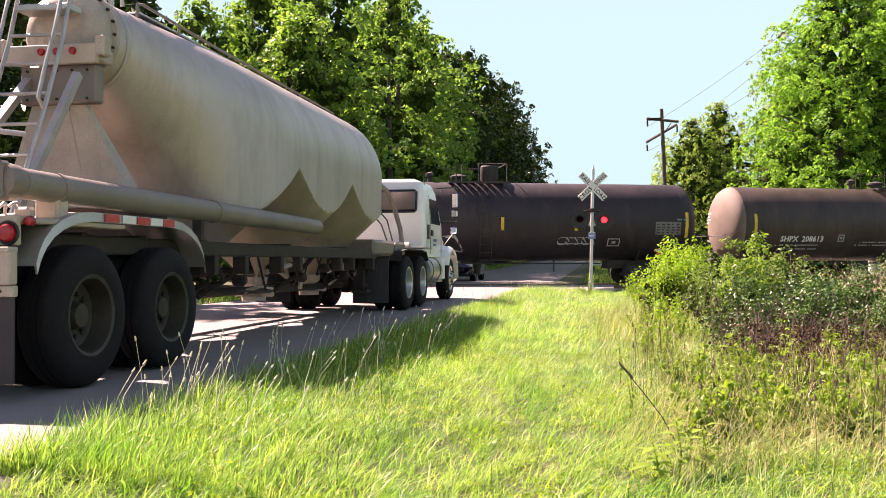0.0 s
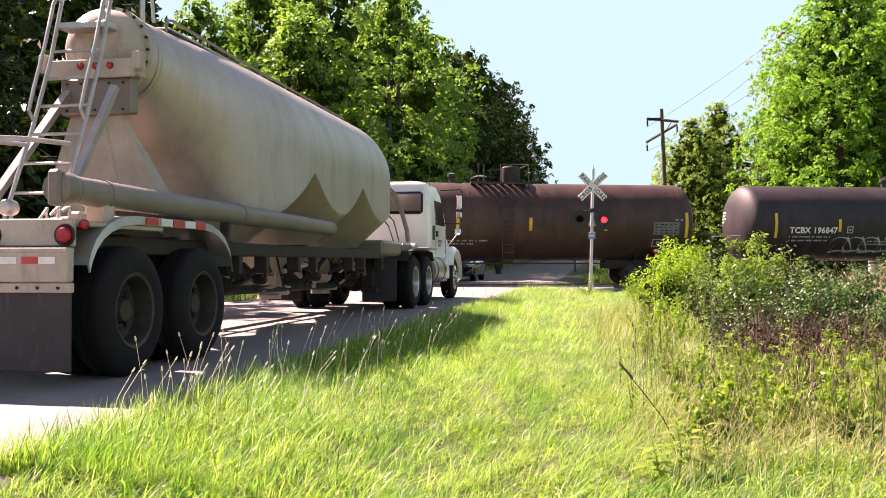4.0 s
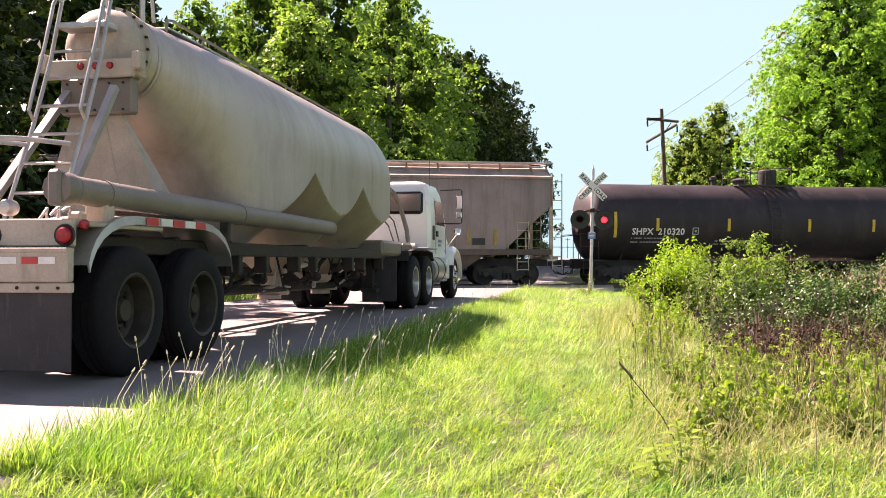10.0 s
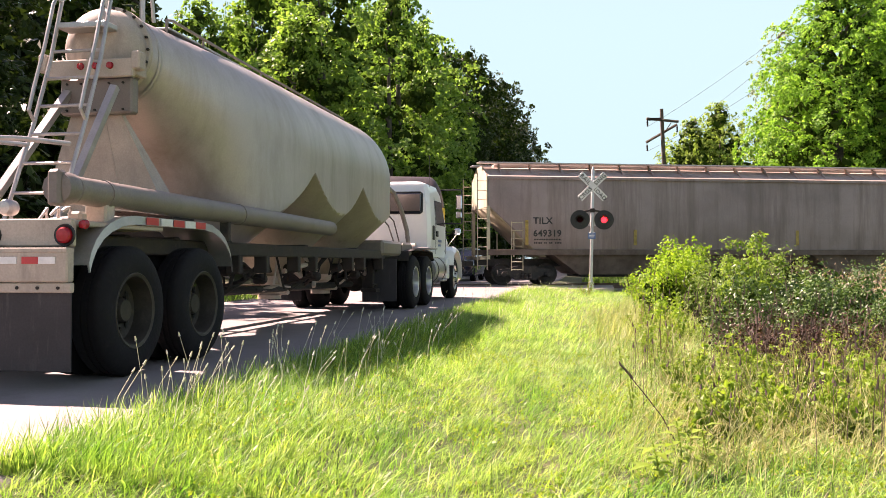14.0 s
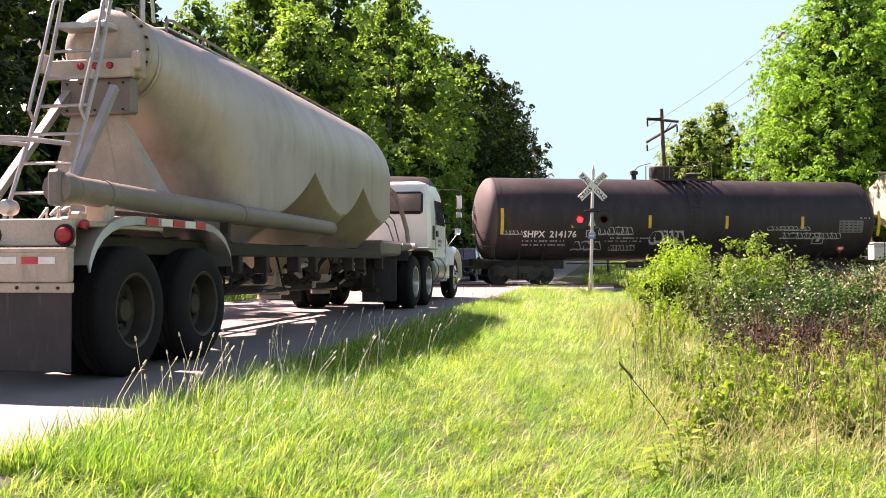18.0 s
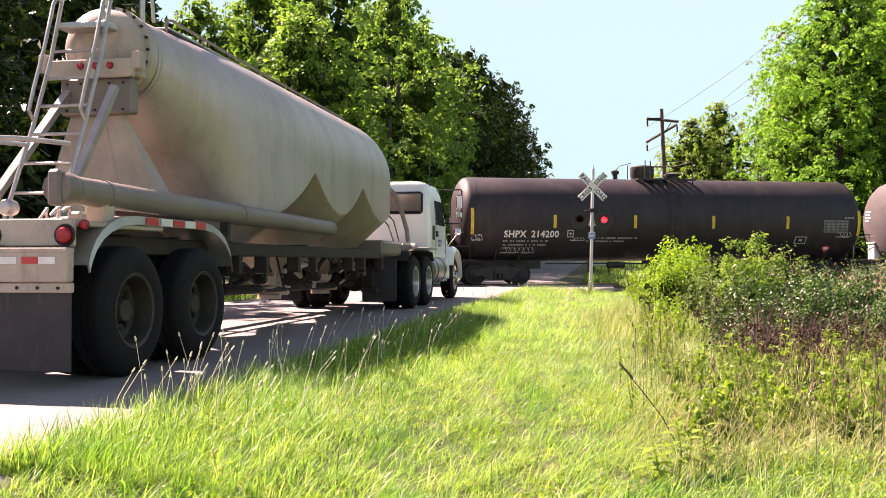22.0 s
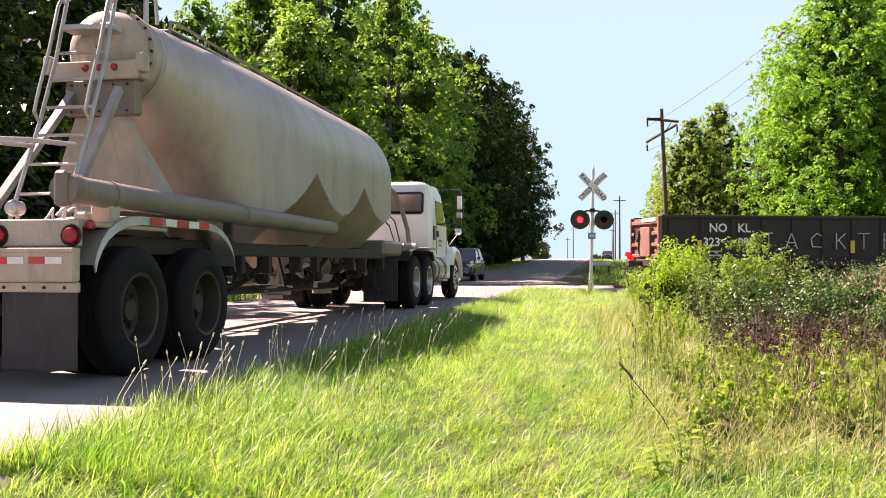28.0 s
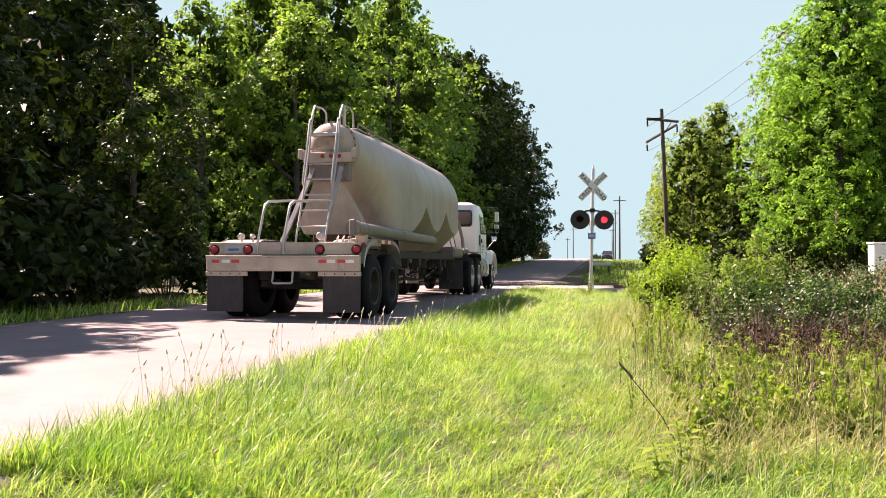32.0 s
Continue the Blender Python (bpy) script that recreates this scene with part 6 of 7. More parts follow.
# ---- foliage ----
def leaf_cloud(rng, centres, radii, counts, size, squash=0.8, up=0.35, shell=0.55):
    """Leaf quads scattered through lobes; returns vertices and faces."""
    P, N = [], []
    for c, r, n in zip(centres, radii, counts):
        d = rng.normal(size=(n, 3))
        d /= np.linalg.norm(d, axis=1)[:, None]
        rad = r * (shell + (1 - shell) * rng.random(n)) ** 0.6 * rng.uniform(0.85, 1.15, n)
        p = np.asarray(c) + d * rad[:, None] * np.array([1, 1, squash])
        nn = d * 1.0 + rng.normal(size=(n, 3)) * 0.55 + np.array([0, 0, up])
        P.append(p)
        N.append(nn)
    P, N = np.concatenate(P), np.concatenate(N)
    N /= np.linalg.norm(N, axis=1)[:, None]
    n = len(P)
    t = rng.normal(size=(n, 3))
    t -= N * (t * N).sum(1)[:, None]
    t /= np.linalg.norm(t, axis=1)[:, None]
    b = np.cross(N, t)
    s = size * rng.uniform(0.6, 1.25, n)[:, None]
    V = np.stack([P - t * s, P + b * s * 0.62 - N * s * 0.18, P + t * s, P - b * s * 0.62 - N * s * 0.18], 1).reshape(-1, 3)
    F = np.arange(4 * n).reshape(-1, 4)
    return V, F


def spray_cloud(rng, centres, radii, n_leaves, size, per=24):
    """Leaves gathered in flat drooping sprays over the lobes of a crown."""
    w = np.array(radii) ** 2
    ns = np.maximum(3, (n_leaves / per * w / w.sum()).astype(int))
    k = np.repeat(np.arange(len(radii)), ns)
    m = len(k)
    d = rng.normal(size=(m, 3)) + np.array([0, 0, 0.3])
    d /= np.linalg.norm(d, axis=1)[:, None]
    P = np.asarray(centres)[k] + d * (np.asarray(radii)[k] * rng.uniform(0.6, 1.12, m))[:, None] * np.array([1, 1, 0.8])
    N = d * 0.95 + np.array([0, 0, 0.5]) + rng.normal(size=(m, 3)) * 0.3
    N /= np.linalg.norm(N, axis=1)[:, None]
    t = rng.normal(size=(m, 3))
    t -= N * (t * N).sum(1)[:, None]
    t /= np.linalg.norm(t, axis=1)[:, None]
    b = np.cross(N, t)
    R = size * math.sqrt(per) * rng.uniform(0.5, 0.95, m)
    j = np.repeat(np.arange(m), per)
    n = len(j)
    a, q = rng.uniform(0, 2 * math.pi, n), np.sqrt(rng.random(n))
    p = P[j] + t[j] * (np.cos(a) * q * R[j])[:, None] + b[j] * (np.sin(a) * q * R[j] * 0.7)[:, None]
    p = p + N[j] * (rng.normal(size=n) * size * 0.5)[:, None] - np.array([0, 0, 1]) * (q * q * R[j] * 0.45)[:, None]
    nn = N[j] + rng.normal(size=(n, 3)) * 0.5
    nn /= np.linalg.norm(nn, axis=1)[:, None]
    t = rng.normal(size=(n, 3))
    t -= nn * (t * nn).sum(1)[:, None]
    t /= np.linalg.norm(t, axis=1)[:, None]
    b = np.cross(nn, t)
    s = size * rng.uniform(0.55, 1.25, n)[:, None]
    V = np.stack([p - t * s, p + b * s * 0.62 - nn * s * 0.18, p + t * s, p - b * s * 0.62 - nn * s * 0.18], 1).reshape(-1, 3)
    return V, np.arange(4 * n).reshape(-1, 4)


def make_tree(seed, h, r, n_leaves, size, material, label, low=0.18, name="tree", lobes=52, taper=0.7, per=24, dome=False):
    rng = np.random.default_rng(seed)
    t = thing(name, label, "tree", group="trees")
    g = Geo()
    bend = rng.normal(size=2) * 0.25
    spine = [Vector((bend[0] * (q ** 2), bend[1] * (q ** 2), h * 0.86 * q)) for q in np.linspace(0, 1, 8)]
    g.tube([spine[0] - Vector((0, 0, 0.3))] + spine, h * 0.019, 10, h * 0.003)
    part("trunk", g, M_BARK, t)
    cs, rs = [], []
    for i in range(lobes):
        zf = low + (1 - low) * (i + 0.5) / lobes
        env = math.sin(math.pi * min(1, (zf - low) / (1 - low) * 0.80 + 0.2)) ** taper
        if dome:
            env = math.cos(math.pi / 2 * max(0.0, (zf - low) / (1 - low) - 0.2) / 0.8) ** 0.8
        a = i * 2.399 + rng.uniform(-0.4, 0.4)
        rr = r * env * rng.uniform(0.45, 0.95)
        c = (rr * math.cos(a), rr * math.sin(a), h * zf * 0.97)
        lr = r * rng.uniform(0.15, 0.34) * (0.55 + 0.45 * env)
        cs.append(c)
        rs.append(lr)
        if i % 8 == 0:
            z0 = max(h * low * 0.8, c[2] - rr * 0.6)
            q = min(1, z0 / (h * 0.86))
            base = Vector((bend[0] * q * q, bend[1] * q * q, z0))
            part("limb", Geo().tube(line(base, base.lerp(Vector(c), 0.5) + Vector((0, 0, 0.05 * h * 0.3)), c), h * 0.007, 6, h * 0.0015), M_BARK, t)
    w = np.array(rs) ** 2
    V, F = spray_cloud(rng, cs, rs, n_leaves, size, per)
    part("crown", np_mesh("crown", V, F, material), None, t)
    if low >= 0.5:
        return t
    # added leaf quads inside the crown, gap shade put into their dark colour
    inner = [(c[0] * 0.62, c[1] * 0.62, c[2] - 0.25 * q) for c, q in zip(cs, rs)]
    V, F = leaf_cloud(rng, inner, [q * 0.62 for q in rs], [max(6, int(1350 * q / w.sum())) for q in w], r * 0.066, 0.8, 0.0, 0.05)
    part("inner_foliage", np_mesh("inner_foliage", V, F, M_CORE_SHADE), None, t)
    return t


def put_tree(src, x, y, scale, turn, label="", lean=0.0):
    z = float(ground_z(*uv(x, y))) - 0.05
    c = copy_thing(src, pose(x, y, z, lean, 0, turn))
    c.scale = (scale, scale, scale)
    if label:
        c["label"] = label
    return c


SRC = [
    make_tree(11, 16, 4.6, 11000, 0.125, M_LEAF_E, "tall green broadleaf tree at the wood's edge", 0.12),
    make_tree(12, 15, 4.2, 11000, 0.12, M_LEAF_E, "green broadleaf tree with a ragged crown", 0.10),
    make_tree(13, 17, 5.0, 2700, 0.33, M_LEAF_SHADE, "tall tree deep in the wood, shade put in its leaf colour", 0.1, per=8),
    make_tree(14, 16, 5.1, 76000, 0.08, M_LEAF_L, "bright green maple tree lit by the sun", 0.13, lobes=160, per=30, dome=True),
    make_tree(16, 16, 4.6, 9500, 0.14, M_LEAF_SHADE, "dark green tree close to the road, shade put in its leaf colour", 0.08),
    make_tree(15, 12, 4.0, 16000, 0.09, M_LEAF_G, "rounded grey-green tree beyond the railway track", 0.05, lobes=90, taper=0.9, per=16),
    make_tree(17, 18, 2.6, 2600, 0.075, M_LEAF_S, "tall thin tree with sparse silvery leaves", 0.55, per=8),
]
rt = random.Random(5)
spots = []


def stature(v):
    return float(np.interp(v, [0, 24, 34, 46, 60, 130], [0.56, 0.58, 0.76, 1.12, 1.23, 1.05]))


def off_track(x, y, clear=5.0):
    """Whether a plant stands clear of the railway line."""
    return abs(-(x - TRACK_O.x) * TY + (y - TRACK_O.y) * TX) > clear


# kinds 2 and 4 carry wood shade in their leaf colour, 0 and 1 stand sunlit
for v in np.arange(6, 118, 5.6):
    kind = 4 if v < 28 else 4 if v > 72 else rt.randrange(2)
    spots.append((kind, -13.6 + rt.uniform(-1.0, 0.8) + 0.045 * max(0, v - 40), v + rt.uniform(-1.5, 1.5), rt.uniform(0.9, 1.1) * stature(v)))
for v in np.arange(6, 112, 5.5):
    spots.append((rt.randrange(2) if 45 < v < 68 else 1 if 36 < v < 46 else 2, -19.5 + rt.uniform(-1.2, 1.2), v + rt.uniform(-2, 2), rt.uniform(0.95, 1.1) * max(0.86, stature(v))))
for v in [q for q in np.arange(6, 112, 6.5) if not 34 < q < 64]:
    spots.append((2, -25 + rt.uniform(-2, 2), v + rt.uniform(-2, 2), rt.uniform(1.0, 1.15) * max(1.05, stature(v))))
for v in np.arange(2, 112, 5.0):
    spots.append((2, -33 + rt.uniform(-2, 2), v + rt.uniform(-2, 2), rt.uniform(1.1, 1.25)))
for v in np.arange(14, 84, 4.0):
    spots.append((2, -43 + rt.uniform(-2, 2), v + rt.uniform(-1, 1), rt.uniform(1.1, 1.25)))
spots.append((4, -13.6, 10.6, 0.54))
spots.append((2, -36, 63.6, 1.35))
spots.append((2, -43.6, 77, 1.5))
for k, u, v, s in spots:
    x, y = xy(u, v)
    if off_track(x, y, 5.0 if u > -30 else 3.0):
        put_tree(SRC[k], x, y, s, rt.uniform(0, 360))
for k, x, y, s in ((6, 19.7, 52.5, 0.84), (3, 20.0, 45.6, 1.02), (3, 26.6, 45.2, 1.2), (3, 25.5, 53, 1.1), (5, 16.8, 61, 0.9), (5, 19.2, 63, 1.02), (5, 31, 52, 1.5), (5, 17.8, 66, 0.82), (5, 22.5, 74, 1.0), (5, 25.5, 84, 0.9), (5, 24.0, 96, 0.85), (5, 24.3, 64, 1.15), (2, 29, 58, 0.85), (2, 35, 60, 0.9), (2, 25.5, 63, 0.75), (2, 38, 52, 0.9), (2, 22.5, 56, 0.62), (2, 30, 50, 0.6)):
    put_tree(SRC[k], x, y, s, rt.uniform(0, 360))
for o, (x, y) in zip(SRC, ((-33, 30), (-30, 44), (-34, 52), (30, 60), (-31, 22), (29, 72), (33, 66))):
    o.matrix_basis = pose(x, y, float(ground_z(*uv(x, y))) - 0.05)


def make_bush(seed, r, h, n, size, material, label, stems=10, name="bush", twig=M_TWIG):
    rng = np.random.default_rng(seed)
    b = thing(name, label, "bush", group="bushes")
    g = Geo()
    cs, rs = [], []
    for i in range(stems):
        a, k = rng.uniform(0, 6.28), rng.uniform(0.2, 1)
        tip = Vector((r * k * math.cos(a), r * k * math.sin(a), h * rng.uniform(0.45, 1.0) * (1 - 0.35 * k * k)))
        base = Vector((tip.x * 0.2, tip.y * 0.2, -0.05))
        g.tube(line(base, base.lerp(tip, 0.5) + Vector((0, 0, 0.08 * h)), tip), 0.012, 5, 0.003)
        for q in (0.55, 0.8, 1.0):
            p = base.lerp(tip, q)
            cs.append((p.x, p.y, p.z))
            rs.append(r * rng.uniform(0.16, 0.3))
    tagged(part("stem_tangle", g, twig, b), kind="stuff")
    w = np.array(rs) ** 2
    V, F = leaf_cloud(rng, cs, rs, np.maximum(8, (n * w / w.sum()).astype(int)), size, 0.9, 0.5, 0.3)
    V[:, 2] = np.maximum(V[:, 2], 0.0)
    part("leaves", np_mesh("leaves", V, F, material), None, b)
    # larger bushes get the same added shade-coloured leaves inside
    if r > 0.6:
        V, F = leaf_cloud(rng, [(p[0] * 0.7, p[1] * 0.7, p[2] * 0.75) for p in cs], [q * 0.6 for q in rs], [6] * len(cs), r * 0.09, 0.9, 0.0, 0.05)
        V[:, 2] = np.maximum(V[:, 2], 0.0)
        part("inner_foliage", np_mesh("inner_foliage", V, F, M_CORE_SHADE), None, b)
    return b


BUSH = [make_bush(21, 0.95, 1.6, 3600, 0.04, M_SHRUB, "sunlit yellow-green roadside shrub", 34),
        make_bush(22, 1.2, 1.25, 5200, 0.04, M_BRAMBLE, "dense dark green bramble bush", 34),
        # undergrowth: shade under the trees is part of its leaf colour
        make_bush(23, 1.8, 2.4, 2000, 0.155, M_LEAF_SHADE, "undergrowth shrub at the wood's edge, shade put in its leaf colour", 24),
        make_bush(24, 0.6, 0.75, 1200, 0.045, M_SHRUB, "low leafy green weed clump", 14),
        make_bush(25, 0.5, 1.75, 1500, 0.036, M_LEAF_M, "tall narrow green sapling above the shrubs", 16),
        make_bush(26, 0.75, 1.4, 2400, 0.03, M_WILLOW, "feathery grey-green willow shrub", 30)]
for k, x, y, s in ((0, 4.25, 17.0, 0.78), (0, 4.7, 17.4, 0.85), (3, 3.6, 14.6, 0.7), (5, 4.75, 15.4, 0.9), (5, 5.1, 15.0, 1.0), (4, 4.6, 13.4, 1.05), (4, 4.85, 13.7, 1.0), (5, 4.3, 14.2, 0.75), (4, 4.9, 16.6, 0.9),
                   (1, 4.3, 12.0, 0.78), (1, 4.95, 12.3, 0.8), (1, 5.6, 12.7, 0.78), (1, 4.7, 11.3, 0.62), (1, 5.4, 11.5, 0.62), (1, 6.2, 12.9, 0.7), (1, 6.0, 14.6, 0.72), (5, 5.8, 13.8, 0.7), (1, 4.5, 9.5, 0.36), (1, 3.9, 10.9, 0.5), (1, 4.9, 10.4, 0.46), (1, 5.5, 10.9, 0.5), (1, 3.3, 10.3, 0.3), (3, 2.5, 7.6, 0.4), (3, 3.6, 7.9, 0.45), (3, 2.0, 6.4, 0.3), (1, 11.2, 18.4, 0.7)):
    put_tree(BUSH[k], x, y, s, rt.uniform(0, 360))
for v in np.arange(9, 116, 3.3):
    x, y = xy(-12.0 + rt.uniform(-1.2, 0.4), v)
    if off_track(x, y):
        put_tree(BUSH[2], x, y, rt.uniform(0.8, 1.3), rt.uniform(0, 360))
for x, y, s in ((14.6, 47, 0.8), (17, 44, 0.9), (20, 43.5, 0.9), (22.5, 44.5, 1.0), (19, 47.5, 1.2), (15.2, 62, 0.9), (18.5, 70, 1.0), (25, 43.5, 1.0), (21, 51, 1.7), (25.5, 50, 1.8), (30, 48, 1.8), (17.5, 54, 1.3), (22.5, 96, 1.0), (20.0, 84, 1.0), (-10.5, 22, 1.5), (-22.0, 46, 1.8)):
    put_tree(BUSH[2], x, y, s, rt.uniform(0, 360))
for u, v, s in ((-13, 165, 1.5), (-30, 420, 2.2), (-5, 450, 2.0), (25, 430, 2.0)):
    x, y = xy(u, v)
    put_tree(BUSH[2], x, y, s, rt.uniform(0, 360))
for o, (x, y) in zip(BUSH, ((4.9, 18.6), (10.4, 21.0), (-17.5, 24), (5.6, 22.5), (5.2, 15.6), (6.2, 16.4))):
    o.matrix_basis = pose(x, y, float(ground_z(*uv(x, y))) - 0.05)


WEED = [make_bush(31, 0.3, 0.5, 260, 0.024, M_HERB, "upright green leafy weeds among the grass", 12, "weed_clump", M_HERB),
        make_bush(32, 0.26, 0.7, 170, 0.022, M_HERB, "tall thin green weeds", 9, "weed_clump", M_DRY),
        make_bush(33, 0.17, 0.5, 380, 0.026, M_HERB, "dense bright green leafy weed stems", 11, "weed_clump", M_HERB)]
WEED[1]["label"] = "tall thin green weeds with dry stems"
for i in range(64):
    y = 5.2 + 10.0 * rt.random() ** 0.8
    q = 0.19 + 0.36 * rt.random() ** 0.8
    if y > 8.5 or q > 0.3:
        put_tree(WEED[i % 2], q * y, y, rt.uniform(0.5, 1.0), rt.uniform(0, 360))
for i in range(16):
    x, y = rt.uniform(4.6, 8.5), rt.uniform(22.5, 31)
    put_tree(WEED[i % 2], x, y, rt.uniform(0.9, 1.4), rt.uniform(0, 360))
for i in range(40):
    y = rt.uniform(5.2, 8.6)
    put_tree(WEED[2], y * rt.uniform(0.24, 0.5), y, rt.uniform(0.6, 1.05), rt.uniform(0, 360))
for o, (x, y) in zip(WEED, ((3.2, 12.2), (2.9, 13.4), (2.15, 5.75))):
    o.matrix_basis = pose(x, y, float(ground_z(*uv(x, y))) - 0.03)


# ---- grass ----
def blades(rng, u, v, h, w, material, name, label, lean=0.45, seg=3, wind=0.12, swirl=1.0):
    """Tapered blades rooted at road coordinates u, v, bending mostly with the wind."""
    n = len(u)
    x, y = u * CP + v * SP, -u * SP + v * CP
    z = ground_z(u, v) - 0.02
    la = 0.15 + 0.7 * np.sin(u * 1.3 + 1.7 * np.sin(v * 0.8)) + rng.normal(size=n) * swirl
    a = la + math.pi / 2 + rng.normal(size=n) * 0.5
    wx_, wy_ = np.cos(a) * w, np.sin(a) * w
    le = np.minimum(np.abs(rng.normal(size=n)) * lean + wind, 1.6) * h
    dx, dy = np.cos(la) * le, np.sin(la) * le
    sink = 0.55 * np.minimum(1, le / h / 1.2)
    rows = []
    for k in range(seg):
        q = k / seg
        t = 1 - q * 0.7
        cx, cy, cz = x + dx * q ** 1.5, y + dy * q ** 1.5, z + h * (q - sink * q * q)
        rows.append(np.stack([cx - wx_ * t, cy - wy_ * t, cz], 1))
        rows.append(np.stack([cx + wx_ * t, cy + wy_ * t, cz], 1))
    rows.append(np.stack([x + dx, y + dy, z + h * (1 - sink)], 1))
    rows.append(rows[-1] + np.array([0.0005, 0, 0]))
    V = np.stack(rows, 1)
    m = V.shape[1]
    base = (np.arange(n) * m)[:, None, None]
    quad = np.array([[2 * k, 2 * k + 1, 2 * k + 3, 2 * k + 2] for k in range(seg)])[None]
    F = (base + quad).reshape(-1, 4)
    return tagged(part(name, np_mesh(name, V.reshape(-1, 3), F, material), None), label, "grass", kind="stuff")


rg = np.random.default_rng(7)


def verge(n, v0, v1, u0, u1, power=1.6):
    v = v0 + (v1 - v0) * rg.random(n) ** power
    u = u0 + (u1 - u0) * rg.random(n)
    return u, v


def tuft(u, v):
    return np.clip(np.sin(u * 2.1 + np.sin(v * 1.4) * 2) * np.cos(v * 1.1), -1, 1)


def blade_h(u, v):
    return (0.09 + 0.17 * rg.random(len(u)) ** 1.4) * (1 + 0.35 * tuft(u, v))


def clumped(n, per, v0, v1, u0, u1, spread, power=1.3):
    """Roots gathered in tussocks of about per blades."""
    cu, cv = verge(n // per, v0, v1, u0, u1, power)
    k = np.repeat(np.arange(n // per), per)
    return cu[k] + rg.normal(size=len(k)) * spread, cv[k] + rg.normal(size=len(k)) * spread, k


VERGE = "bright yellow-green uncut grass on the verge"
u1, v1 = verge(56000, 3.2, 11.0, ROAD_R + 0.05, 3.6, 1.3)
blades(rg, u1, v1, 0.05 + 0.08 * rg.random(len(u1)), 0.002 + 0.003 * rg.random(len(u1)), M_GRASS, "verge_grass", VERGE, 0.8, 1, 0.3, 1.4)
u1, v1, k1 = clumped(60000, 14, 3.2, 11.5, ROAD_R - 0.02, 3.4, 0.04)
tall = (0.6 + 0.9 * rg.random(k1.max() + 1) ** 2)[k1]
blades(rg, u1, v1, (0.09 + 0.12 * rg.random(len(u1))) * tall, 0.002 + 0.0026 * rg.random(len(u1)) ** 2, M_GRASS, "verge_grass", VERGE, 0.6, 3, 0.45, 1.0)
u2, v2, k2 = clumped(96000, 8, 10.5, 33.0, ROAD_R, 5.5, 0.07, 1.4)
tall = (0.55 + 0.9 * rg.random(k2.max() + 1) ** 2)[k2]
blades(rg, u2, v2, blade_h(u2, v2) * tall, 0.004 + 0.006 * rg.random(len(u2)) ** 2, M_GRASS, "verge_grass", VERGE, 0.6, 1, 0.5, 1.0)
ve = 3.6 + 26 * rg.random(24000) ** 1.6
ue = ROAD_R - 0.2 + 1.5 * rg.random(24000) ** 1.7
blades(rg, ue, ve, (0.1 + 0.2 * rg.random(len(ue))) * np.clip(1.05 - 0.35 * (ue - ROAD_R), 0.5, 1), 0.0022 + 0.003 * rg.random(len(ue)), M_GRASS, "verge_grass", "longer grass leaning over the road edge", 0.4, 2, 0.25, 1.3)
u3, v3 = verge(9000, 8.0, 110.0, ROAD_L - 3.2, ROAD_L + 0.05)
blades(rg, u3, v3, 0.15 + 0.2 * rg.random(len(u3)), 0.012 + 0.01 * rg.random(len(u3)), M_GRASS, "verge_grass", "grass strip below the wood on the far side of the road", 0.6, 2)
u4, v4 = verge(7000, 46.0, 120.0, ROAD_R + 1.2, ROAD_R + 9)
blades(rg, u4, v4, 0.2 + 0.3 * rg.random(len(u4)), 0.02 + 0.02 * rg.random(len(u4)), M_GRASS, "verge_grass", "rough grass beside the far road", 0.6, 2)
u5 = rg.uniform(1.0, 9.0, 7000)
v5 = 6 + 18 * rg.random(7000)
keep = u5 > 1.2 + 0.04 * (v5 - 6)
blades(rg, u5[keep], v5[keep], 0.2 + 0.4 * rg.random(keep.sum()), 0.0025 + 0.002 * rg.random(keep.sum()), M_DRY, "dry_weed_stalks", "dry brown weed stalks among the grass", 0.35, 3, 0.05, 2.0)
u6 = 0.5 + 6 * rg.random(3000) ** 0.7
v6 = 4.0 + 11 * rg.random(3000)
blades(rg, u6, v6, 0.15 + 0.3 * rg.random(3000), 0.0015 + 0.002 * rg.random(3000), M_STRAW, "seeding_grass", "pale seeding grass heads", 0.6, 3, 0.5, 0.8)
y7 = np.clip(rg.normal(15.5, 3.2, 5500), 9, 26)
x7 = y7 * rg.normal(0.222, 0.03, 5500)
blades(rg, x7 * CP - y7 * SP, x7 * SP + y7 * CP, (0.15 + 0.3 * rg.random(5500)) * (1 + 0.4 * tuft(x7 * 2, y7)), 0.003 + 0.003 * rg.random(5500), M_STRAW, "straw_grass", "tall dry straw-coloured grass", 0.4, 2, 0.2, 1.2)
y9 = 4.6 + 7 * rg.random(5000)
x9 = y9 * (0.17 + 0.32 * rg.random(5000) ** 0.8)
blades(rg, x9 * CP - y9 * SP, x9 * SP + y9 * CP, (0.14 + 0.24 * rg.random(5000)) * (1 + 0.4 * tuft(x9 * 3, y9 * 2)), 0.002 + 0.002 * rg.random(5000), M_STRAW, "straw_grass", "dry straw-coloured grass among the weeds", 0.5, 3, 0.35, 1.0)
n8 = 15000
u8, v8 = verge(n8, 3.3, 10.5, ROAD_R + 0.1, 3.4, 1.2)
ok = (np.sin(u8 * 2.7 + 1.3) * np.sin(v8 * 2.1 + u8) + 0.6 * rg.normal(size=n8)) > 0.25
u8, v8 = u8[ok], v8[ok]
spot8 = np.stack([u8 * CP + v8 * SP, -u8 * SP + v8 * CP, ground_z(u8, v8) + 0.03 + 0.1 * rg.random(len(u8))], 1)
V8, F8 = leaf_cloud(rg, spot8, [0.035] * len(u8), [3] * len(u8), 0.011, 0.6, 1.0, 0.1)
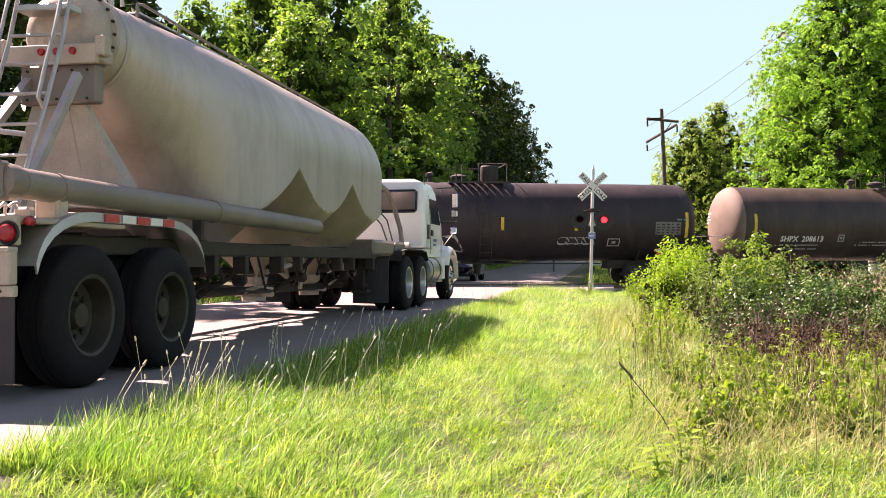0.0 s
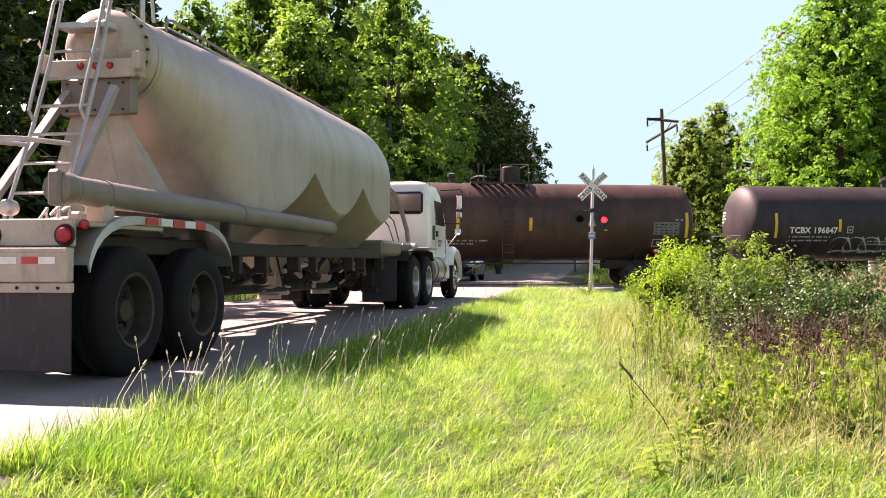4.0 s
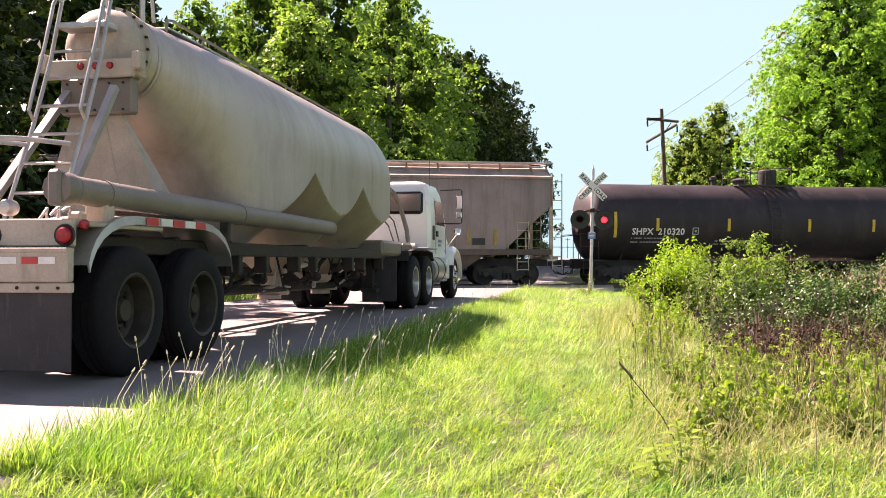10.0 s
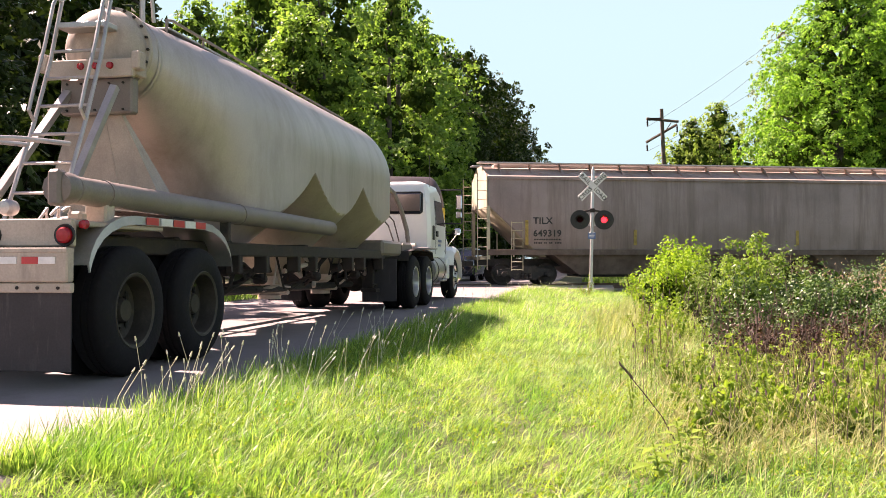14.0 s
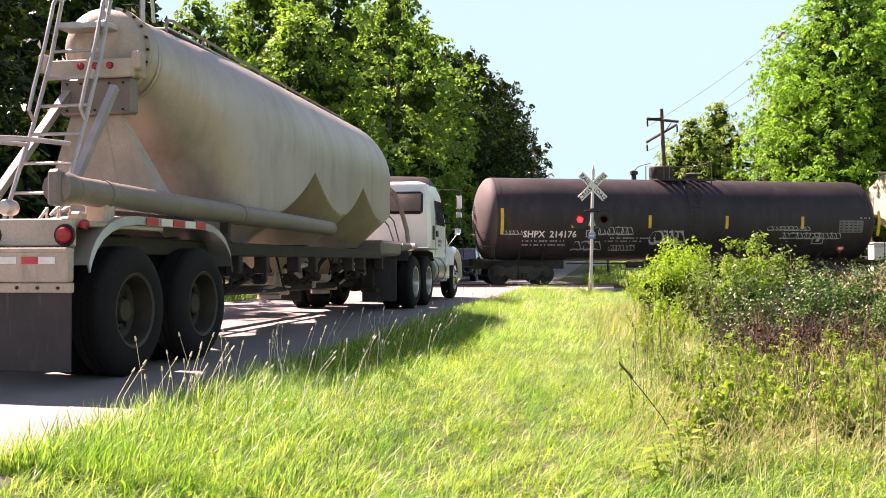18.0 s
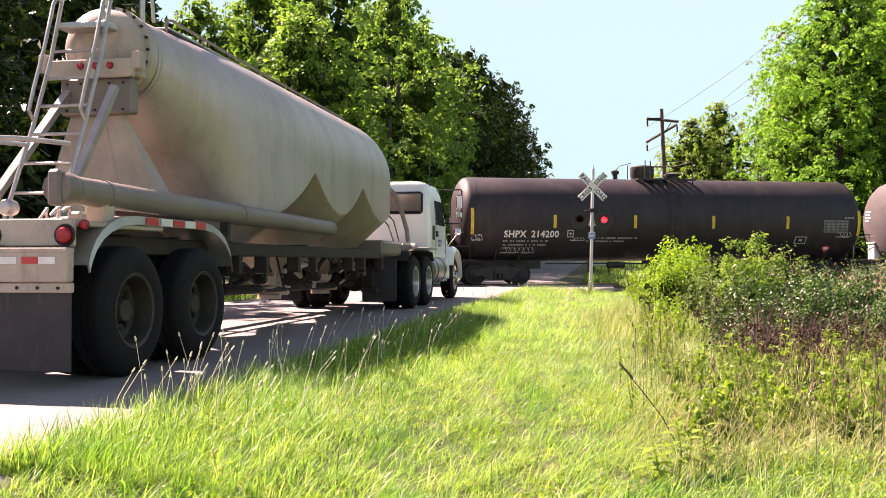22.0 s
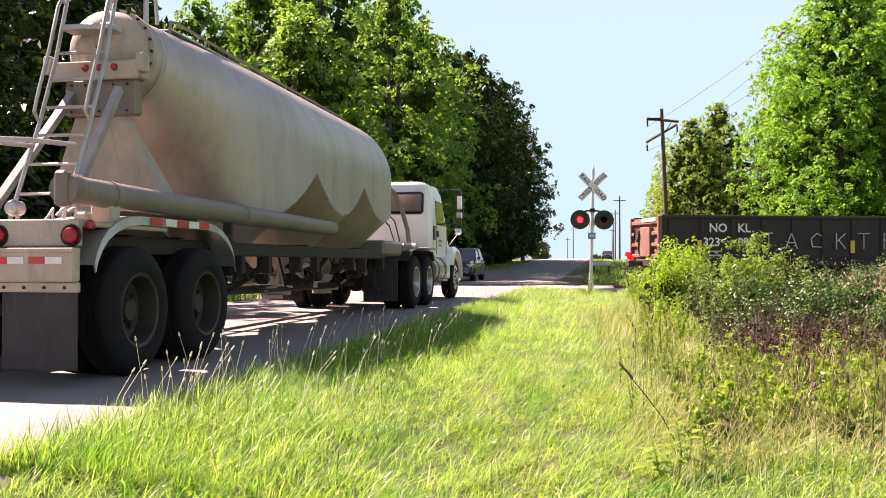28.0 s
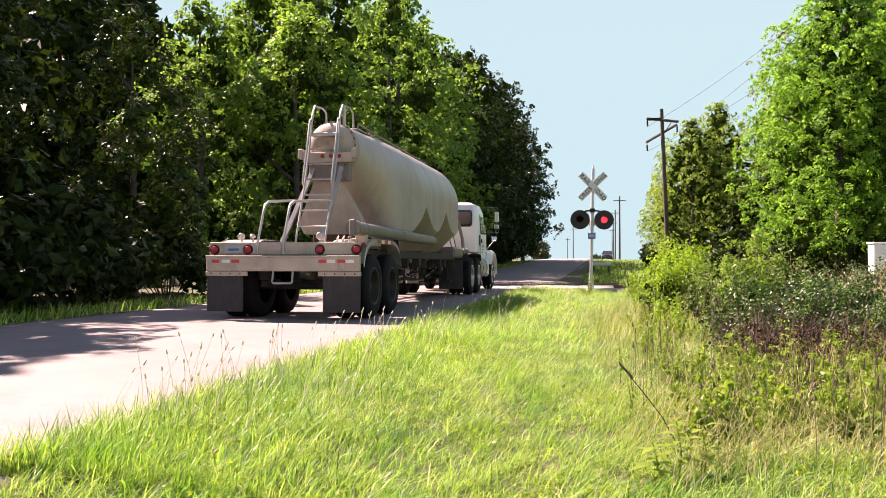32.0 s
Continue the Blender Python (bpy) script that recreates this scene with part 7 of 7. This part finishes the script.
tagged(part("ground_cover", np_mesh("ground_cover", V8, F8, M_CLOVER), None), "low yellow-green leafy ground cover in the grass", "ground cover", kind="stuff")


def seed_stalks(n, us_, vs_, hs, name, label, head, material, sway=(0.05, 0.12), fan=False):
    """Thin upright stalks, each with a small seed head at its tip."""
    g = Geo()
    for i in range(n):
        u, v = rt.uniform(*us_), rt.uniform(*vs_)
        if fan:
            u, v = uv(u * v, v)
        x, y = xy(u, v)
        z, h = float(ground_z(u, v)), rt.uniform(*hs)
        d = Vector((rt.gauss(*sway), rt.gauss(0, 0.12), 0)) * h
        p0, p1, p2 = Vector((x, y, z)), Vector((x, y, z + h * 0.55)) + d * 0.35, Vector((x, y, z + h)) + d
        g.tube([p0, p1, p2], 0.0022, 3, 0.0014)
        k = (p2 - p1).normalized()
        g.tube([p2 - k * head, p2 - k * head * 0.6, p2, p2 + k * head * 0.5], min(0.009, head * 0.42), 5, 0.003)
    me = g.mesh(name, material, 60)
    return tagged(part(name, me, None), label, "weeds", kind="stuff")


seed_stalks(80, (-2.7, -1.7), (4.4, 12.0), (0.2, 0.46), "plantain_stalks", "thin pale weed stalks with seed heads along the road edge", 0.02, M_SEED, (0.2, 0.25))
seed_stalks(60, (-2.6, -1.0), (12.0, 26.0), (0.25, 0.5), "plantain_stalks", "thin pale weed stalks with seed heads along the road edge", 0.025, M_SEED, (0.2, 0.2))
seed_stalks(34, (-2.75, -2.2), (4.3, 7.0), (0.24, 0.5), "plantain_stalks", "thin pale weed stalks with seed heads along the road edge", 0.018, M_SEED, (0.1, 0.2))
seed_stalks(520, (0.9, 5.5), (5.0, 15.0), (0.3, 0.75), "dry_stalks", "dry brown weed stalks with seed heads", 0.05, M_TWIG)
seed_stalks(26, (0.2, 2.2), (11.0, 17.0), (0.6, 1.0), "dock_stalks", "tall brown dock stalks with dense seed heads", 0.09, M_TWIG)


def nodding_grass(n, near, far, fan, hs):
    """Ripe grass whose stems bow over under drooping, spiky heads."""
    g = Geo()
    for i in range(n):
        y = rt.uniform(near, far)
        x = y * rt.uniform(*fan)
        h, a = rt.uniform(*hs), rt.gauss(0.2, 0.9)
        d = Vector((math.cos(a), math.sin(a), 0)) * h * rt.uniform(0.3, 0.7)
        p = Vector((x, y, float(ground_z(*uv(x, y)))))
        top = p + d * 0.7 + Vector((0, 0, h))
        tip = p + d * 1.5 + Vector((0, 0, h * rt.uniform(0.6, 0.85)))
        g.tube([p, p + d * 0.25 + Vector((0, 0, h * 0.62)), top, tip], 0.0016, 3, 0.001)
        for k in range(5):
            q = top.lerp(tip, 0.15 + 0.2 * k)
            e = Vector((rt.gauss(0, 0.008), rt.gauss(0, 0.008), -rt.uniform(0.018, 0.034))) + d.normalized() * 0.014
            g.tube([q, q + e * 0.45, q + e], 0.0034, 4, 0.001)
    tagged(part("nodding_grass", g.mesh("nodding_grass", M_BROME, 60), None), "ripe pale grass with drooping heads among the weeds", "grass", kind="stuff")


nodding_grass(300, 4.8, 8.6, (0.2, 0.5), (0.2, 0.42))
nodding_grass(150, 4.2, 5.6, (0.24, 0.5), (0.14, 0.28))
seed_stalks(46, (0.21, 0.5), (6.0, 8.6), (0.38, 0.8), "brown_stalks", "thin dry brown weed stalks with withered heads", 0.03, M_TWIG, fan=True)
seed_stalks(34, (0.26, 0.5), (4.4, 6.2), (0.26, 0.5), "brown_stalks", "thin dry brown weed stalks with withered heads", 0.022, M_TWIG, fan=True)


def dead_brush(seed, x, y, r, h, n, twig=M_TWIG, leaf=M_BRUSH, leafy=7, label="tangle of dead brown stems and withered leaves"):
    rng = random.Random(seed)
    b = thing("dead_brush", label, "brush", pose(x, y, float(ground_z(*uv(x, y)))), group="dead brush")
    g = Geo()
    tips = []
    for i in range(n):
        a, q = rng.uniform(0, 6.28), rng.uniform(0, r)
        p0 = Vector((q * math.cos(a), q * math.sin(a), 0))
        d = Vector((rng.gauss(0, 0.6), rng.gauss(0, 0.6), rng.uniform(0.4, 1.4))).normalized() * h * rng.uniform(0.5, 1.1)
        mid = p0 + d * 0.5 + Vector((0, 0, 0.12 * h))
        end = p0 + d - Vector((0, 0, 0.1 * h * rng.random()))
        g.tube([p0, mid, end], 0.007, 3, 0.002)
        tips += [mid, end]
    tagged(part("stem_tangle", g, twig, b), kind="stuff")
    V, F = leaf_cloud(np.random.default_rng(seed), [tuple(p) for p in tips], [0.14] * len(tips), [leafy] * len(tips), 0.022, 1, 0.1, 0.1)
    part("withered_leaves", np_mesh("withered_leaves", V, F, leaf), None, b)
    return b


for i, (x, y, r, h) in enumerate(((3.1, 9.2, 0.25, 0.5), (3.5, 9.6, 0.35, 0.55), (4.0, 9.9, 0.35, 0.55), (4.4, 10.5, 0.4, 0.6), (3.6, 10.6, 0.35, 0.6), (4.9, 10.9, 0.4, 0.55), (3.5, 8.5, 0.25, 0.4), (4.5, 9.6, 0.35, 0.55), (4.1, 9.2, 0.3, 0.5), (3.0, 8.6, 0.2, 0.42))):
    dead_brush(i, x, y, r, h, 75, leafy=3)
for i, (x, y, r, h) in enumerate(((6.5, 17.0, 0.8, 1.15), (7.4, 16.6, 0.9, 1.05), (8.3, 17.2, 0.9, 1.15), (9.4, 18.4, 1.0, 1.1), (7.6, 15.4, 0.8, 0.85), (8.6, 15.8, 0.9, 0.85), (7.0, 13.8, 0.6, 0.5))):
    dead_brush(40 + i, x, y, r, h, 240, M_PALETWIG, M_DRY, 1, "pile of bare grey-brown brushwood")


def broad_weed(seed, x, y, h, n, size):
    """An upright herb with broad pointed leaves."""
    rng = np.random.default_rng(seed)
    w = thing("broad_leaved_weed", "bright green broad-leaved weed in the grass", "weed", pose(x, y, float(ground_z(*uv(x, y)))), group="broad-leaved weeds")
    part("stem", Geo().tube(line((0, 0, -0.05), (0.02, 0.01, h * 0.5), (0.0, 0.03, h)), 0.006, 5, 0.003), M_HERB, w)
    V, F = [], []
    for i in range(n):
        a, z = i * 2.4, h * (0.25 + 0.75 * (i + 1) / n)
        d = np.array([math.cos(a), math.sin(a), rng.uniform(-0.1, 0.5)])
        s_ = np.array([-math.sin(a), math.cos(a), 0])
        L = size * rng.uniform(0.7, 1.2) * (1.2 - 0.5 * i / n)
        c = np.array([0, 0, z])
        k = len(V)
        V += [c, c + d * L * 0.45 + s_ * L * 0.27, c + d * L * 0.5 - np.array([0, 0, L * 0.05]), c + d * L * 0.45 - s_ * L * 0.27, c + d * L - np.array([0, 0, L * 0.25])]
        F += [(k, k + 1, k + 4, k + 2), (k, k + 2, k + 4, k + 3)]
    part("leaves", np_mesh("leaves", np.array(V), np.array(F), M_HERB), None, w)
    return w


for i in range(64):
    y = 5.5 + 9 * rt.random()
    broad_weed(i, y * rt.uniform(0.19, 0.48), y, rt.uniform(0.16, 0.42), rt.randint(10, 20), rt.uniform(0.05, 0.09))
for i, (x, y, h) in enumerate(((1.18, 4.55, 0.3), (1.32, 4.6, 0.26), (1.05, 4.5, 0.2), (3.3, 8.6, 0.5), (3.2, 8.4, 0.45))):
    broad_weed(200 + i, x, y, h, 14, 0.12)
x, y = 1.25, 5.3
twig = thing("dead_weed_stem", "dark dead weed stem leaning over the grass", "weed", pose(x, y, float(ground_z(*uv(x, y)))))
part("stem", Geo().tube(line((0.15, 0, -0.02), (0.03, 0, 0.2), (-0.07, 0, 0.33), (-0.21, 0, 0.5)), 0.004, 5, 0.003), M_TWIG, twig)
part("seed_head", Geo().tube(line((-0.14, 0, 0.42), (-0.17, 0, 0.46), (-0.21, 0, 0.5), (-0.22, 0, 0.52)), 0.009, 6, 0.004), M_TWIG, twig)


# ---- what moves ----
def motions():
    # train: a slight slowing all along
    for car_, mid, sets in TRAIN:
        walk(car_, [(t, track_pose(mid + train_s(t), 0, RAIL_Z)) for t in range(33)])
    steps = [k * 3 / FPS for k in range(321)]
    for car_, mid, sets in TRAIN:
        for ob, p in sets:
            walk(ob, [(t, p @ Matrix.Rotation(train_s(t) / WHEEL_R, 4, "Y")) for t in steps])
    # lorry: rolls to a stop, waits, pulls away
    rows = [(0, -0.62), (0.5, -0.39), (1, -0.214), (1.5, -0.098), (2, -0.014), (2.5, 0), (4, 0), (27.4, 0), (27.6, 0.004), (28, 0.077), (28.5, 0.328), (29, 0.77), (29.5, 1.465), (30, 2.39), (30.5, 3.445), (31, 4.66), (31.5, 6.04), (32, 7.57)]
    for ob in (TRAILER, TRACTOR):
        walk(ob, [(t, truck_pose(s)) for t, s in rows])
    ts = [r[0] for r in rows]
    ss = [r[1] for r in rows]
    fine = [t for t in ts if t < 28] + [28 + 0.1 * k for k in range(41)]
    for ob, p, r in TRAILER_WHEELS + TRACTOR_WHEELS:
        walk(ob, [(t, p @ Matrix.Rotation(-float(np.interp(t, ts, ss)) / r, 4, "X")) for t in fine])
    # waiting car creeps forward at the end
    move = [(0, 0), (27, 0), (28.4, 0), (29, 0.3), (29.5, 0.9), (30, 1.8), (30.5, 3.0), (31, 4.4), (31.5, 6.0), (32, 7.6)]
    def suv_pose(s):
        x, y = SUV_AT[0] - s * SP, SUV_AT[1] - s * CP
        return Matrix.Translation((x, y, float(road_z(uv(x, y)[1])) + 0.02)) @ pose(0, 0, 0, 0, 0, -math.degrees(PSI))
    walk(SUV, [(t, suv_pose(s)) for t, s in move])
    st, sv = [m[0] for m in move], [m[1] for m in move]
    for ob, p, r in SUV_WHEELS:
        walk(ob, [(t, p @ Matrix.Rotation(float(np.interp(t, st, sv)) / r, 4, "X")) for t in [0, 27, 28] + [28.4 + 0.1 * k for k in range(37)]])
    # flashing lamps: each lit reflector turns edge-on while its lamp is dark
    P, e0, dur = 1.2292, 0.541, 0.715
    for k, (disc, at) in enumerate(DISCS):
        def state(t):
            return (((e0 - t) % P) < dur) == (k == 1)
        rows = [(0, at @ pose(0, 0, 0, 0, 0, 0 if state(0) else 178))]
        for j in range(0, 27):
            for e in (e0 + P * j, e0 + P * (j + 1) - dur):
                if 0.1 < e < 31.95:
                    k0, k1 = (0 if state(e - 0.1) else 178), (0 if state(e + 0.1) else 178)
                    n = int(e * FPS)
                    for q in range(3):
                        rows.append(((n - 1 + q) / FPS, at @ pose(0, 0, 0, 0, 0, k0 + (k1 - k0) * q / 2)))
        rows.append((32, at @ pose(0, 0, 0, 0, 0, 0 if state(32) else 178)))
        walk(disc, rows)


motions()
